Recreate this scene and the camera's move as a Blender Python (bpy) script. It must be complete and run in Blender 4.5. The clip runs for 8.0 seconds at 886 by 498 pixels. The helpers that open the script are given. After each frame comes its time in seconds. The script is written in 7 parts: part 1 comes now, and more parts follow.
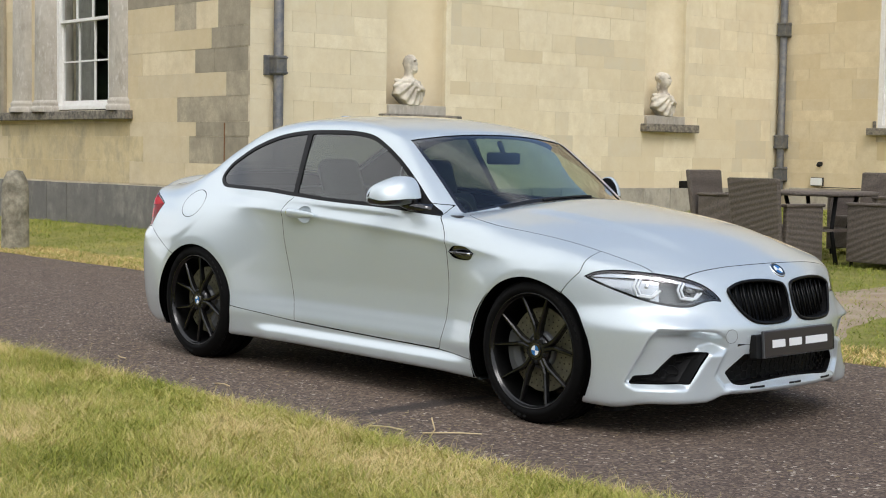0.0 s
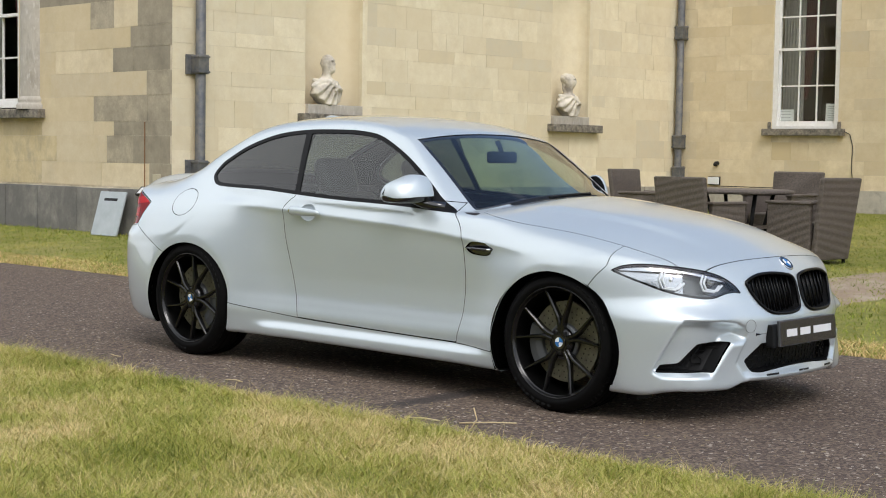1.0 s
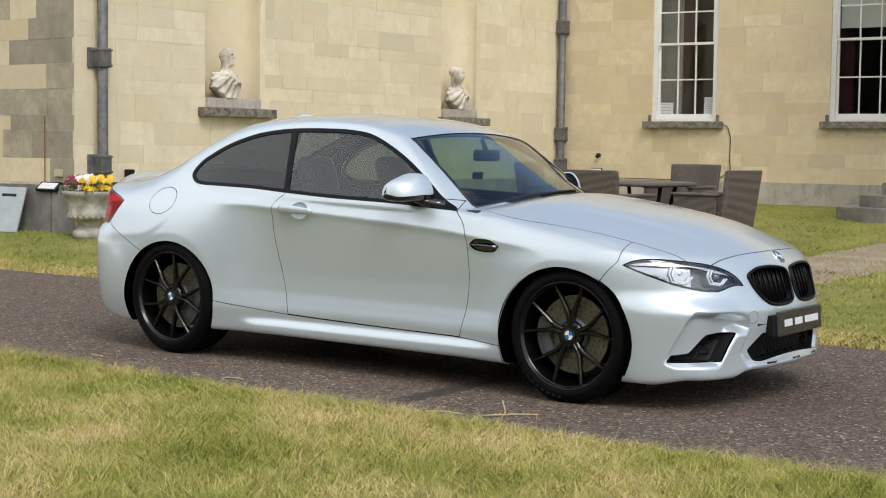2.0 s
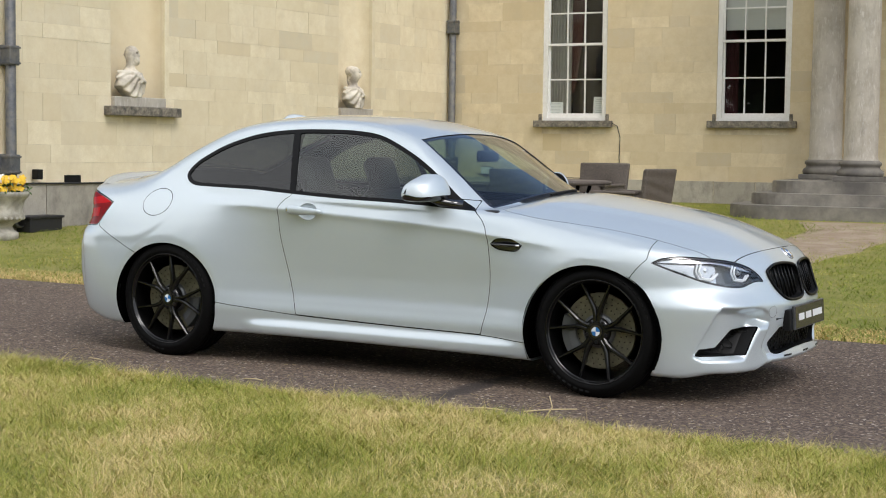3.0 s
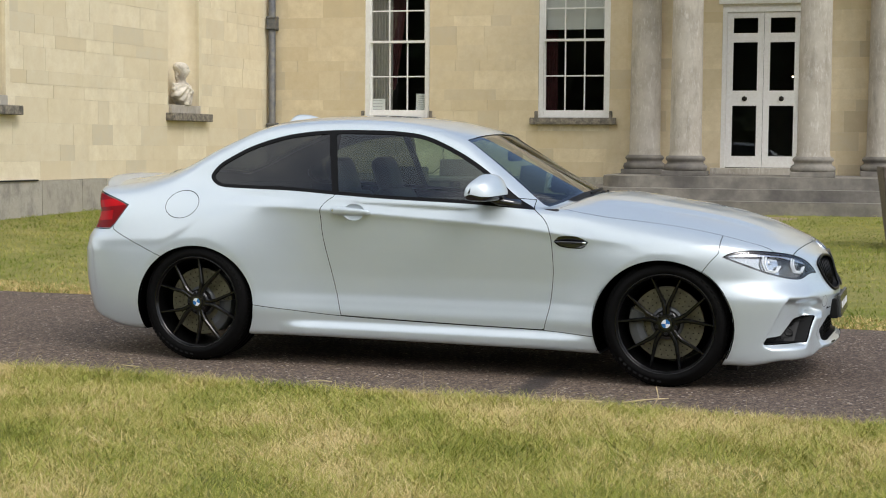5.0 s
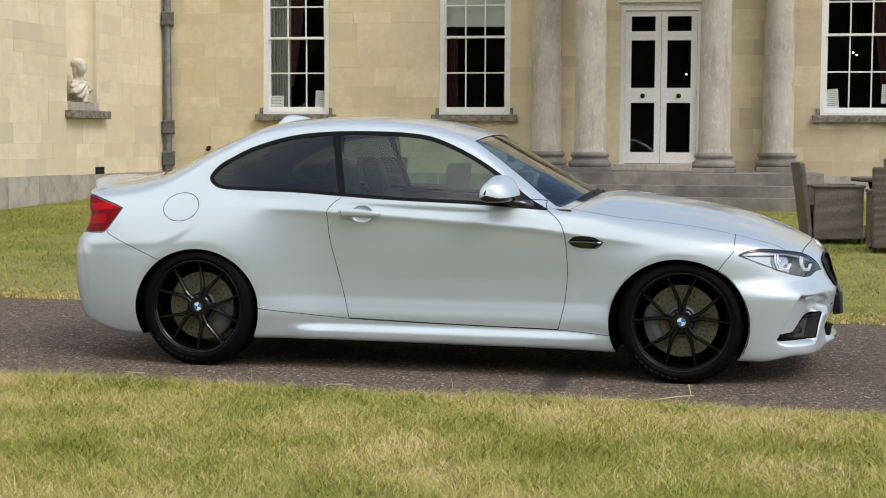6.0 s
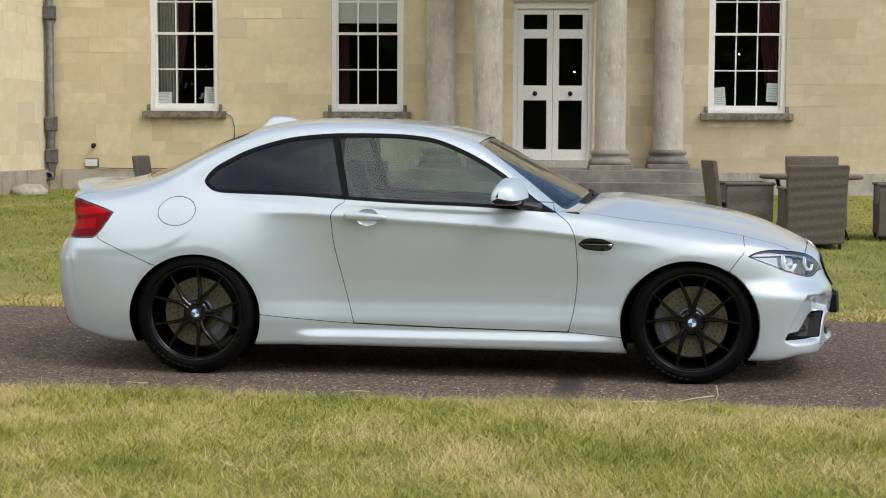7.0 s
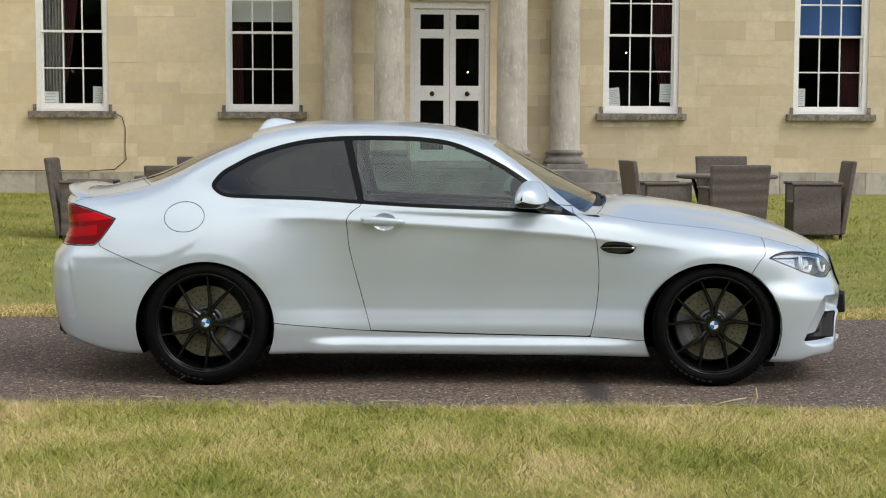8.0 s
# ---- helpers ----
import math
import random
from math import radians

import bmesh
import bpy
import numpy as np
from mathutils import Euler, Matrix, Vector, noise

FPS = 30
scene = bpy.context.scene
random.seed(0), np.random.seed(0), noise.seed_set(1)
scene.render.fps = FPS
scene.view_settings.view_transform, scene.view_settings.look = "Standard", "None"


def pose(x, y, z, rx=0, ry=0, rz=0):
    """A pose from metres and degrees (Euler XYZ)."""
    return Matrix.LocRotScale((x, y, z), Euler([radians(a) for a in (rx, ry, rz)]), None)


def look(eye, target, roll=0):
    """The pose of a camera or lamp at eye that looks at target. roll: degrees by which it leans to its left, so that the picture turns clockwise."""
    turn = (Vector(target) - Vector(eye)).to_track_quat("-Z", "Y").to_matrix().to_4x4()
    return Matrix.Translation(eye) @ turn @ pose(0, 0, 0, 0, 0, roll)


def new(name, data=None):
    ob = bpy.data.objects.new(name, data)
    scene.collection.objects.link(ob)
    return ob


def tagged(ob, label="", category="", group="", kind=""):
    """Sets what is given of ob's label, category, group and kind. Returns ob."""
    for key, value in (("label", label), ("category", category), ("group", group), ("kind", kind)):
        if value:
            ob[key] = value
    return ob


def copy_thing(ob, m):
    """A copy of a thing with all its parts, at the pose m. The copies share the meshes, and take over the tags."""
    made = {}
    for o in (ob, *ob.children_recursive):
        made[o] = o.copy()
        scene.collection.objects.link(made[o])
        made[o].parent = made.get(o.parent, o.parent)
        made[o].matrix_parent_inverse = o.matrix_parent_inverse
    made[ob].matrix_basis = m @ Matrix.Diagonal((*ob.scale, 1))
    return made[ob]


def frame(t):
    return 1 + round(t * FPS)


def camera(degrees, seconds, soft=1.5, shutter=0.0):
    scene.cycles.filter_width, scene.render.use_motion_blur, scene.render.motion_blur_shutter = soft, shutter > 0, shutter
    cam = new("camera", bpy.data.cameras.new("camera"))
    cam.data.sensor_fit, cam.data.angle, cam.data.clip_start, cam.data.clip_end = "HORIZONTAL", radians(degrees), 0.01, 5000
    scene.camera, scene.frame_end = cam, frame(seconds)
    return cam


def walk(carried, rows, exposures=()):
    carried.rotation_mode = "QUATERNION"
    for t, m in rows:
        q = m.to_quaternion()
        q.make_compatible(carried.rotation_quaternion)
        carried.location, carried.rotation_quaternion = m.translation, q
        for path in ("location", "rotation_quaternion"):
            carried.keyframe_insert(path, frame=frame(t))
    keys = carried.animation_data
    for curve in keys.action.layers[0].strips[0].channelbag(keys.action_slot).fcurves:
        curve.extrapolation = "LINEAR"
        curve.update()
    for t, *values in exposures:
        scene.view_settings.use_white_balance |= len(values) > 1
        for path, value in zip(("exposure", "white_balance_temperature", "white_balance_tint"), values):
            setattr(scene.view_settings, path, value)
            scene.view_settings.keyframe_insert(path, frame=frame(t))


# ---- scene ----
cam = camera(33.4, 8.0, soft=1.05)
PATH = [
    (0, (5.936, -5.564, 1.196), (4.46, -4.22, 1.069), 0.9),
    (0.5, (5.756, -5.88, 1.191), (4.339, -4.475, 1.063), 0.9),
    (1, (5.538, -6.246, 1.178), (4.196, -4.768, 1.054), 0.9),
    (1.5, (5.303, -6.577, 1.209), (4.042, -5.03, 1.078), 0.8),
    (3, (4.282, -7.512, 1.22), (3.295, -5.778, 1.085), 0.7),
    (3.5, (3.902, -7.757, 1.236), (2.997, -5.979, 1.097), 0.6),
    (4, (3.512, -8.008, 1.238), (2.693, -6.189, 1.099), 0.5),
    (4.5, (3.105, -8.206, 1.229), (2.373, -6.35, 1.091), 0.5),
    (6, (1.836, -8.619, 1.262), (1.393, -6.674, 1.118), 0.3),
    (6.5, (1.396, -8.662, 1.282), (1.056, -6.696, 1.134), 0.3),
    (7, (0.917, -8.703, 1.299), (0.69, -6.722, 1.149), 0.3),
    (7.5, (0.429, -8.68, 1.31), (0.311, -6.689, 1.159), 0.3),
    (8, (-0.054, -8.605, 1.312), (-0.064, -6.611, 1.162), 0.2),
]
walk(cam, [(t, look(eye, target, roll)) for t, eye, target, roll in PATH])

# ---- world, sun, exposure ----
world = bpy.data.worlds.new("world")
scene.world = world
world.use_nodes = True
wn, wl = world.node_tree.nodes, world.node_tree.links
wn.clear()
w_out = wn.new("ShaderNodeOutputWorld")
w_bg = wn.new("ShaderNodeBackground")
w_sky = wn.new("ShaderNodeTexSky")
w_sky.sky_type = "NISHITA"
w_sky.sun_disc = False
w_sky.sun_elevation = radians(49)
w_sky.sun_rotation = radians(128)
w_sky.air_density, w_sky.dust_density = 1.0, 2.0
w_co = wn.new("ShaderNodeTexCoord")
w_map = wn.new("ShaderNodeMapping")
w_map.inputs["Scale"].default_value = (1.0, 1.0, 2.2)
w_noise = wn.new("ShaderNodeTexNoise")
w_noise.inputs["Scale"].default_value = 2.3
w_noise.inputs["Detail"].default_value = 5
w_ramp = wn.new("ShaderNodeValToRGB")
w_ramp.color_ramp.elements[0].position = 0.41
w_ramp.color_ramp.elements[1].position = 0.60
w_mix = wn.new("ShaderNodeMixRGB")
w_mix.inputs[2].default_value = (7.7, 7.9, 8.2, 1)
wl.new(w_co.outputs["Generated"], w_map.inputs["Vector"])
wl.new(w_map.outputs["Vector"], w_noise.inputs["Vector"])
w_sep = wn.new("ShaderNodeSeparateXYZ")
w_bank = wn.new("ShaderNodeMath")
w_bank.operation = "MULTIPLY_ADD"
w_bank.inputs[1].default_value = -0.22
wl.new(w_co.outputs["Generated"], w_sep.inputs[0])
wl.new(w_sep.outputs["Y"], w_bank.inputs[0])
wl.new(w_noise.outputs["Fac"], w_bank.inputs[2])
w_high = wn.new("ShaderNodeMath")
w_high.operation = "MULTIPLY_ADD"
w_high.inputs[1].default_value = -0.05
wl.new(w_sep.outputs["Z"], w_high.inputs[0])
wl.new(w_bank.outputs[0], w_high.inputs[2])
wl.new(w_high.outputs[0], w_ramp.inputs["Fac"])
wl.new(w_ramp.outputs["Color"], w_mix.inputs["Fac"])
wl.new(w_sky.outputs["Color"], w_mix.inputs[1])
wl.new(w_mix.outputs["Color"], w_bg.inputs["Color"])
wl.new(w_bg.outputs["Background"], w_out.inputs["Surface"])
w_bg.inputs["Strength"].default_value = 0.125

sun = new("sun", bpy.data.lights.new("sun", "SUN"))
sun.data.energy = 0.9
sun.data.angle = radians(24)
sun.data.color = (1.0, 0.985, 0.97)
sun.matrix_world = look((11, -7, 15), (0, 0, 0))
scene.view_settings.exposure = 0.58

# ---- materials ----
def node(nt, kind, **inputs):
    n = nt.nodes.new("ShaderNode" + kind)
    for k, v in inputs.items():
        n.inputs[k.replace("_", " ")].default_value = v
    return n


def base_mat(name, color=(0.5, 0.5, 0.5), rough=0.6, metal=0.0, **extra):
    m = bpy.data.materials.new(name)
    m.use_nodes = True
    b = m.node_tree.nodes["Principled BSDF"]
    b.inputs["Base Color"].default_value = (*color, 1)
    b.inputs["Roughness"].default_value = rough
    b.inputs["Metallic"].default_value = metal
    for k, v in extra.items():
        b.inputs[k.replace("_", " ")].default_value = v
    return m


def ramp(nt, fac, stops):
    r = nt.nodes.new("ShaderNodeValToRGB")
    while len(r.color_ramp.elements) < len(stops):
        r.color_ramp.elements.new(0.5)
    for e, (p, c) in zip(r.color_ramp.elements, stops):
        e.position, e.color = p, (*c, 1)
    nt.links.new(fac, r.inputs["Fac"])
    return r.outputs["Color"]


def noise_fac(nt, vec, scale, detail=4, rough=0.55, w=None):
    n = nt.nodes.new("ShaderNodeTexNoise")
    n.inputs["Scale"].default_value, n.inputs["Detail"].default_value = scale, detail
    n.inputs["Roughness"].default_value = rough
    if w is not None:
        n.noise_dimensions = "4D"
        nt.links.new(w, n.inputs["W"])
    nt.links.new(vec, n.inputs["Vector"])
    return n.outputs["Fac"]


def mixc(nt, fac, a, b, mode="MIX"):
    n = nt.nodes.new("ShaderNodeMixRGB")
    n.blend_type = mode
    for sock, v in zip(n.inputs, (fac, a, b)):
        if isinstance(v, bpy.types.NodeSocket):
            nt.links.new(v, sock)
        elif isinstance(v, (int, float)):
            sock.default_value = v
        else:
            sock.default_value = (*v, 1)
    return n.outputs["Color"]


def bump(nt, bsdf, height, strength=0.3, dist=0.01):
    n = nt.nodes.new("ShaderNodeBump")
    n.inputs["Strength"].default_value, n.inputs["Distance"].default_value = strength, dist
    nt.links.new(height, n.inputs["Height"])
    nt.links.new(n.outputs["Normal"], bsdf.inputs["Normal"])


def worldvec(nt):
    return nt.nodes.new("ShaderNodeNewGeometry").outputs["Position"]


def noisy(name, c1, c2, scale=8, rough=0.7, metal=0.0, fine=120, bump_s=0.25, bump_d=0.004, c3=None, big=0.8, spread=(0.35, 0.65)):
    """Two-scale mottled surface in world metres."""
    m = base_mat(name, c1, rough, metal)
    nt = m.node_tree
    b = nt.nodes["Principled BSDF"]
    v = worldvec(nt)
    f1 = noise_fac(nt, v, scale, 6, 0.65)
    col = ramp(nt, f1, [(spread[0], c1), (spread[1], c2)])
    if c3:
        f3 = noise_fac(nt, v, big, 5, 0.6)
        col = mixc(nt, ramp(nt, f3, [(0.42, (0, 0, 0)), (0.68, (1, 1, 1))]), col, c3)
    nt.links.new(col, b.inputs["Base Color"])
    bump(nt, b, noise_fac(nt, v, fine, 4, 0.6), bump_s, bump_d)
    return m


def stone_mat(name, light, dark, grey, streak=0.5, lo=0.5, hi=0.78, scale=1.1):
    """Ashlar: a tint of its own for each block, mottling and rain stains."""
    m = base_mat(name, light, 0.88)
    nt = m.node_tree
    b = nt.nodes["Principled BSDF"]
    v = worldvec(nt)
    info = nt.nodes.new("ShaderNodeObjectInfo")
    col = ramp(nt, info.outputs["Random"], [(0.0, dark), (0.12, light), (0.35, tuple(min(1, 1.12 * p) for p in light)), (0.6, tuple(0.45 * p + 0.55 * q for p, q in zip(light, dark))), (0.82, light), (0.92, tuple(0.5 * (p + q) for p, q in zip(light, grey))), (1.0, tuple(1.06 * p for p in light))])
    base = mixc(nt, 0.12, col, light)
    f1 = noise_fac(nt, v, 5.0, 7, 0.7)
    base = mixc(nt, ramp(nt, f1, [(0.35, (0, 0, 0)), (0.72, (0.75, 0.75, 0.75))]), base, dark)
    mp = nt.nodes.new("ShaderNodeMapping")
    mp.inputs["Scale"].default_value = (1.4, 1.4, 0.9)
    nt.links.new(v, mp.inputs["Vector"])
    f2 = noise_fac(nt, mp.outputs["Vector"], scale, 9, 0.72)
    base = mixc(nt, ramp(nt, f2, [(lo, (0, 0, 0)), (hi, (streak, streak, streak))]), base, grey)
    f4 = noise_fac(nt, v, 60, 3, 0.6)
    base = mixc(nt, ramp(nt, f4, [(0.3, (0.3, 0.3, 0.3)), (0.6, (0, 0, 0))]), base, dark)
    nt.links.new(base, b.inputs["Base Color"])
    bump(nt, b, noise_fac(nt, v, 45, 6, 0.7), 0.35, 0.006)
    return m


M_STONE = stone_mat("ashlar_stone", (0.74, 0.635, 0.445), (0.60, 0.485, 0.29), (0.38, 0.33, 0.245), 0.32)
# the plain ashlar about 15% darker, for the wall right of the portico
M_STONE_T = stone_mat("darker_ashlar", (0.63, 0.535, 0.375), (0.50, 0.405, 0.25), (0.33, 0.285, 0.215), 0.36)
M_STONE_C = stone_mat("cream_ashlar", (0.80, 0.715, 0.53), (0.70, 0.59, 0.39), (0.46, 0.41, 0.31), 0.26)
M_PLINTH_C = stone_mat("pale_plinth_stone", (0.50, 0.465, 0.39), (0.34, 0.31, 0.255), (0.15, 0.14, 0.125), 0.75, 0.48, 0.70, 2.6)
M_STONE_W = stone_mat("weathered_ashlar", (0.50, 0.43, 0.31), (0.25, 0.22, 0.165), (0.15, 0.135, 0.105), 0.62, 0.47, 0.70, 1.3)
M_STONE_G = stone_mat("golden_ashlar", (0.64, 0.535, 0.335), (0.52, 0.41, 0.22), (0.33, 0.28, 0.2), 0.75, 0.46, 0.68, 2.2)
M_JOINT = noisy("stone_joint", (0.78, 0.69, 0.52), (0.66, 0.57, 0.41), 9, 0.95, c3=(0.50, 0.42, 0.3), big=3)
M_PLINTH = stone_mat("grey_plinth_stone", (0.23, 0.22, 0.20), (0.12, 0.115, 0.11), (0.40, 0.38, 0.33), 0.8, 0.50, 0.74, 1.8)
M_SILL = noisy("sill_stone", (0.17, 0.15, 0.12), (0.33, 0.29, 0.23), 30, 0.9, c3=(0.08, 0.075, 0.065), big=14)
def column_stone():
    m = noisy("column_stone", (0.47, 0.43, 0.37), (0.385, 0.345, 0.285), 6, 0.88, c3=(0.52, 0.48, 0.41), big=2.0)
    nt = m.node_tree
    b = nt.nodes["Principled BSDF"]
    col = b.inputs["Base Color"].links[0].from_socket
    mp = nt.nodes.new("ShaderNodeMapping")
    mp.inputs["Scale"].default_value = (1.0, 1.0, 0.28)
    nt.links.new(worldvec(nt), mp.inputs["Vector"])
    pale = noise_fac(nt, mp.outputs["Vector"], 26, 6, 0.7)
    col = mixc(nt, ramp(nt, pale, [(0.54, (0, 0, 0)), (0.66, (0.75, 0.75, 0.75))]), col, (0.62, 0.59, 0.54))
    soot = noise_fac(nt, mp.outputs["Vector"], 5, 7, 0.7)
    col = mixc(nt, ramp(nt, soot, [(0.52, (0, 0, 0)), (0.72, (0.6, 0.6, 0.6))]), col, (0.20, 0.18, 0.15))
    nt.links.new(col, b.inputs["Base Color"])
    return m


M_COL = column_stone()
M_STEP = noisy("step_stone", (0.20, 0.185, 0.16), (0.30, 0.275, 0.235), 5, 0.85, c3=(0.12, 0.11, 0.10), big=1.6)
M_WHITE = noisy("white_paint", (0.84, 0.83, 0.80), (0.76, 0.74, 0.70), 25, 0.5, bump_s=0.1)
M_PIPE = noisy("lead_grey_pipe", (0.085, 0.09, 0.10), (0.13, 0.135, 0.14), 22, 0.55, 0.2, c3=(0.19, 0.18, 0.16), big=9)
M_BUST = noisy("bust_stone", (0.76, 0.71, 0.61), (0.66, 0.58, 0.45), 14, 0.75, c3=(0.30, 0.26, 0.21), big=5.0, spread=(0.35, 0.75))
# dimness of the unlit rooms, put into their wall colour
M_ROOM = noisy("room_dimness", (0.11, 0.10, 0.088), (0.08, 0.072, 0.065), 1.5, 0.9)
M_CURTAIN = noisy("curtain_cloth", (0.11, 0.026, 0.03), (0.07, 0.018, 0.021), 14, 0.9)
M_CURTAIN_G = noisy("pale_curtain_cloth", (0.42, 0.40, 0.36), (0.30, 0.28, 0.26), 14, 0.9)
M_PAPER = base_mat("paper", (0.82, 0.82, 0.80), 0.7)
M_INK = base_mat("ink", (0.42, 0.42, 0.42), 0.7)
M_BLIND = base_mat("white_blind", (0.72, 0.70, 0.66), 0.8)
M_BLUE = base_mat("blue_blind", (0.06, 0.14, 0.36), 0.8)
M_BRONZE = base_mat("dark_knob", (0.03, 0.026, 0.022), 0.35, 0.8)
M_BLACK = base_mat("black_plastic", (0.007, 0.007, 0.0075), 0.5, Specular_IOR_Level=0.25)
M_GREYTROUGH = base_mat("black_trough_plastic", (0.02, 0.02, 0.022), 0.5)
M_CABLE = base_mat("cable", (0.02, 0.02, 0.02), 0.6)
M_SHEET = noisy("galvanised_panel", (0.46, 0.50, 0.51), (0.38, 0.42, 0.43), 4, 0.4, 0.3)
M_LENS = base_mat("floodlight_lens", (0.75, 0.77, 0.78), 0.15)
M_URN = noisy("urn_stone", (0.54, 0.51, 0.43), (0.42, 0.39, 0.32), 16, 0.9, c3=(0.25, 0.23, 0.19), big=6)


def glass_mat(name, tint, ior=1.5, rough=0.0, gloss=(1, 1, 1), gain=1.8):
    m = bpy.data.materials.new(name)
    m.use_nodes = True
    nt = m.node_tree
    nt.nodes.clear()
    out = nt.nodes.new("ShaderNodeOutputMaterial")
    mix = nt.nodes.new("ShaderNodeMixShader")
    fr = node(nt, "LayerWeight", Blend=0.5)
    pw = nt.nodes.new("ShaderNodeMath")
    pw.operation = "POWER"
    pw.inputs[1].default_value = 4.0
    ma = nt.nodes.new("ShaderNodeMath")
    ma.operation = "MULTIPLY_ADD"
    r0 = ((ior - 1) / (ior + 1)) ** 2 * gain
    ma.inputs[1].default_value, ma.inputs[2].default_value = 1 - r0, r0
    nt.links.new(fr.outputs["Facing"], pw.inputs[0])
    nt.links.new(pw.outputs[0], ma.inputs[0])
    tr = nt.nodes.new("ShaderNodeBsdfTransparent")
    tr.inputs["Color"].default_value = (*tint, 1)
    gl = nt.nodes.new("ShaderNodeBsdfGlossy")
    gl.inputs["Color"].default_value = (*gloss, 1)
    gl.inputs["Roughness"].default_value = rough
    nt.links.new(ma.outputs[0], mix.inputs["Fac"])
    nt.links.new(tr.outputs["BSDF"], mix.inputs[1])
    nt.links.new(gl.outputs["BSDF"], mix.inputs[2])
    nt.links.new(mix.outputs["Shader"], out.inputs["Surface"])
    return m


M_PANE = glass_mat("window_pane", (0.8, 0.83, 0.82), 1.5, gain=1.5)
M_CARGLASS = glass_mat("car_glass", (0.50, 0.62, 0.565), 1.52, gain=1.6)
M_PRIVACY = glass_mat("dark_car_glass", (0.17, 0.19, 0.19), 1.52, gain=1.15)
M_LAMPGLASS = glass_mat("lamp_cover", (0.93, 0.95, 0.96), 1.45)


def paint_mat():
    m = base_mat("silver_paint", (0.60, 0.63, 0.64), 0.34, 0.39)
    nt = m.node_tree
    b = nt.nodes["Principled BSDF"]
    b.inputs["Coat Weight"].default_value = 1.0
    b.inputs["Coat Roughness"].default_value = 0.03
    v = worldvec(nt)
    f = noise_fac(nt, v, 1400, 2, 0.5)
    nt.links.new(ramp(nt, f, [(0.3, (0.515, 0.575, 0.605)), (0.7, (0.645, 0.71, 0.74))]), b.inputs["Base Color"])
    return m


M_PAINT = paint_mat()
M_GLOSSBLK = base_mat("gloss_black", (0.008, 0.008, 0.009), 0.08, 0.0, Coat_Weight=1.0)
M_GRILLE = base_mat("satin_black_bar", (0.004, 0.004, 0.004), 0.3, Specular_IOR_Level=0.2)
M_TRIM = base_mat("black_window_trim", (0.005, 0.005, 0.0055), 0.35, Specular_IOR_Level=0.12)
# black of underside and liners; behind panel gaps it stands in for shade
M_SHELL = base_mat("underside_and_gap_shade", (0.002, 0.002, 0.002), 0.9, Specular_IOR_Level=0.0)
M_WHEEL = base_mat("satin_black_wheel", (0.004, 0.004, 0.0045), 0.2, 0.0, Specular_IOR_Level=0.5)
M_BARREL = base_mat("black_rim_barrel", (0.002, 0.002, 0.002), 0.4, Specular_IOR_Level=0.10)
M_TYRE = noisy("tyre_rubber", (0.0028, 0.0028, 0.003), (0.0042, 0.0041, 0.004), 40, 0.7, fine=300, bump_s=0.08, bump_d=0.001)
M_TYRE.node_tree.nodes["Principled BSDF"].inputs["Specular IOR Level"].default_value = 0.10
M_TYREMARK = base_mat("tyre_marks", (0.007, 0.007, 0.007), 0.6, Specular_IOR_Level=0.15)
M_DISC = noisy("brake_disc_steel", (0.21, 0.195, 0.13), (0.14, 0.13, 0.09), 40, 0.45, 0.5)
M_CALIPER = base_mat("grey_caliper", (0.10, 0.105, 0.11), 0.4, 0.4)
M_CHROME = base_mat("bright_chrome", (0.85, 0.86, 0.87), 0.08, 1.0)
M_LAMPIN = base_mat("lamp_reflector", (0.55, 0.57, 0.6), 0.18, 0.9)
M_LAMPBOWL = base_mat("grey_lamp_housing", (0.15, 0.155, 0.16), 0.22, 0.6)
M_LAMPWHITE = base_mat("light_guide_white", (0.85, 0.87, 0.9), 0.25)
M_RED = base_mat("red_lens", (0.46, 0.003, 0.007), 0.08, 0.0, Specular_IOR_Level=0.06)
M_REDDK = base_mat("dark_red_lens", (0.20, 0.002, 0.004), 0.08, 0.0, Specular_IOR_Level=0.06)
M_ROUNDBLUE = base_mat("badge_blue", (0.03, 0.16, 0.42), 0.2)
M_ROUNDWHITE = base_mat("badge_white", (0.8, 0.82, 0.84), 0.2)
M_SEAT = noisy("black_leather", (0.018, 0.019, 0.021), (0.028, 0.028, 0.03), 30, 0.5)
M_DASH = base_mat("dash_black", (0.02, 0.02, 0.021), 0.7)
M_PLATE = base_mat("dark_plate", (0.035, 0.028, 0.032), 0.25)
M_LETTER = base_mat("plate_bars", (0.8, 0.8, 0.8), 0.4)

# ---- mesh helpers ----
def mesh_of(name, verts, faces, mat, smooth=False):
    me = bpy.data.meshes.new(name)
    me.from_pydata([tuple(v) for v in verts], [], [tuple(f) for f in faces])
    me.materials.append(mat)
    if smooth:
        me.shade_smooth()
    me.update()
    return me


def link(name, me, parent=None, label=""):
    ob = new(name, me)
    if parent is not None:
        ob.parent = parent
    if label:
        ob["label"] = label
    return ob


def part(name, bm, mat, parent=None, label="", smooth=False):
    me = bpy.data.meshes.new(name)
    bmesh.ops.recalc_face_normals(bm, faces=bm.faces)
    bm.to_mesh(me)
    bm.free()
    me.materials.append(mat)
    if smooth:
        me.shade_smooth()
    return link(name, me, parent, label)


def empty(name, m=None):
    ob = new(name)
    ob.empty_display_size = 0.1
    if m is not None:
        ob.matrix_basis = m
    return ob


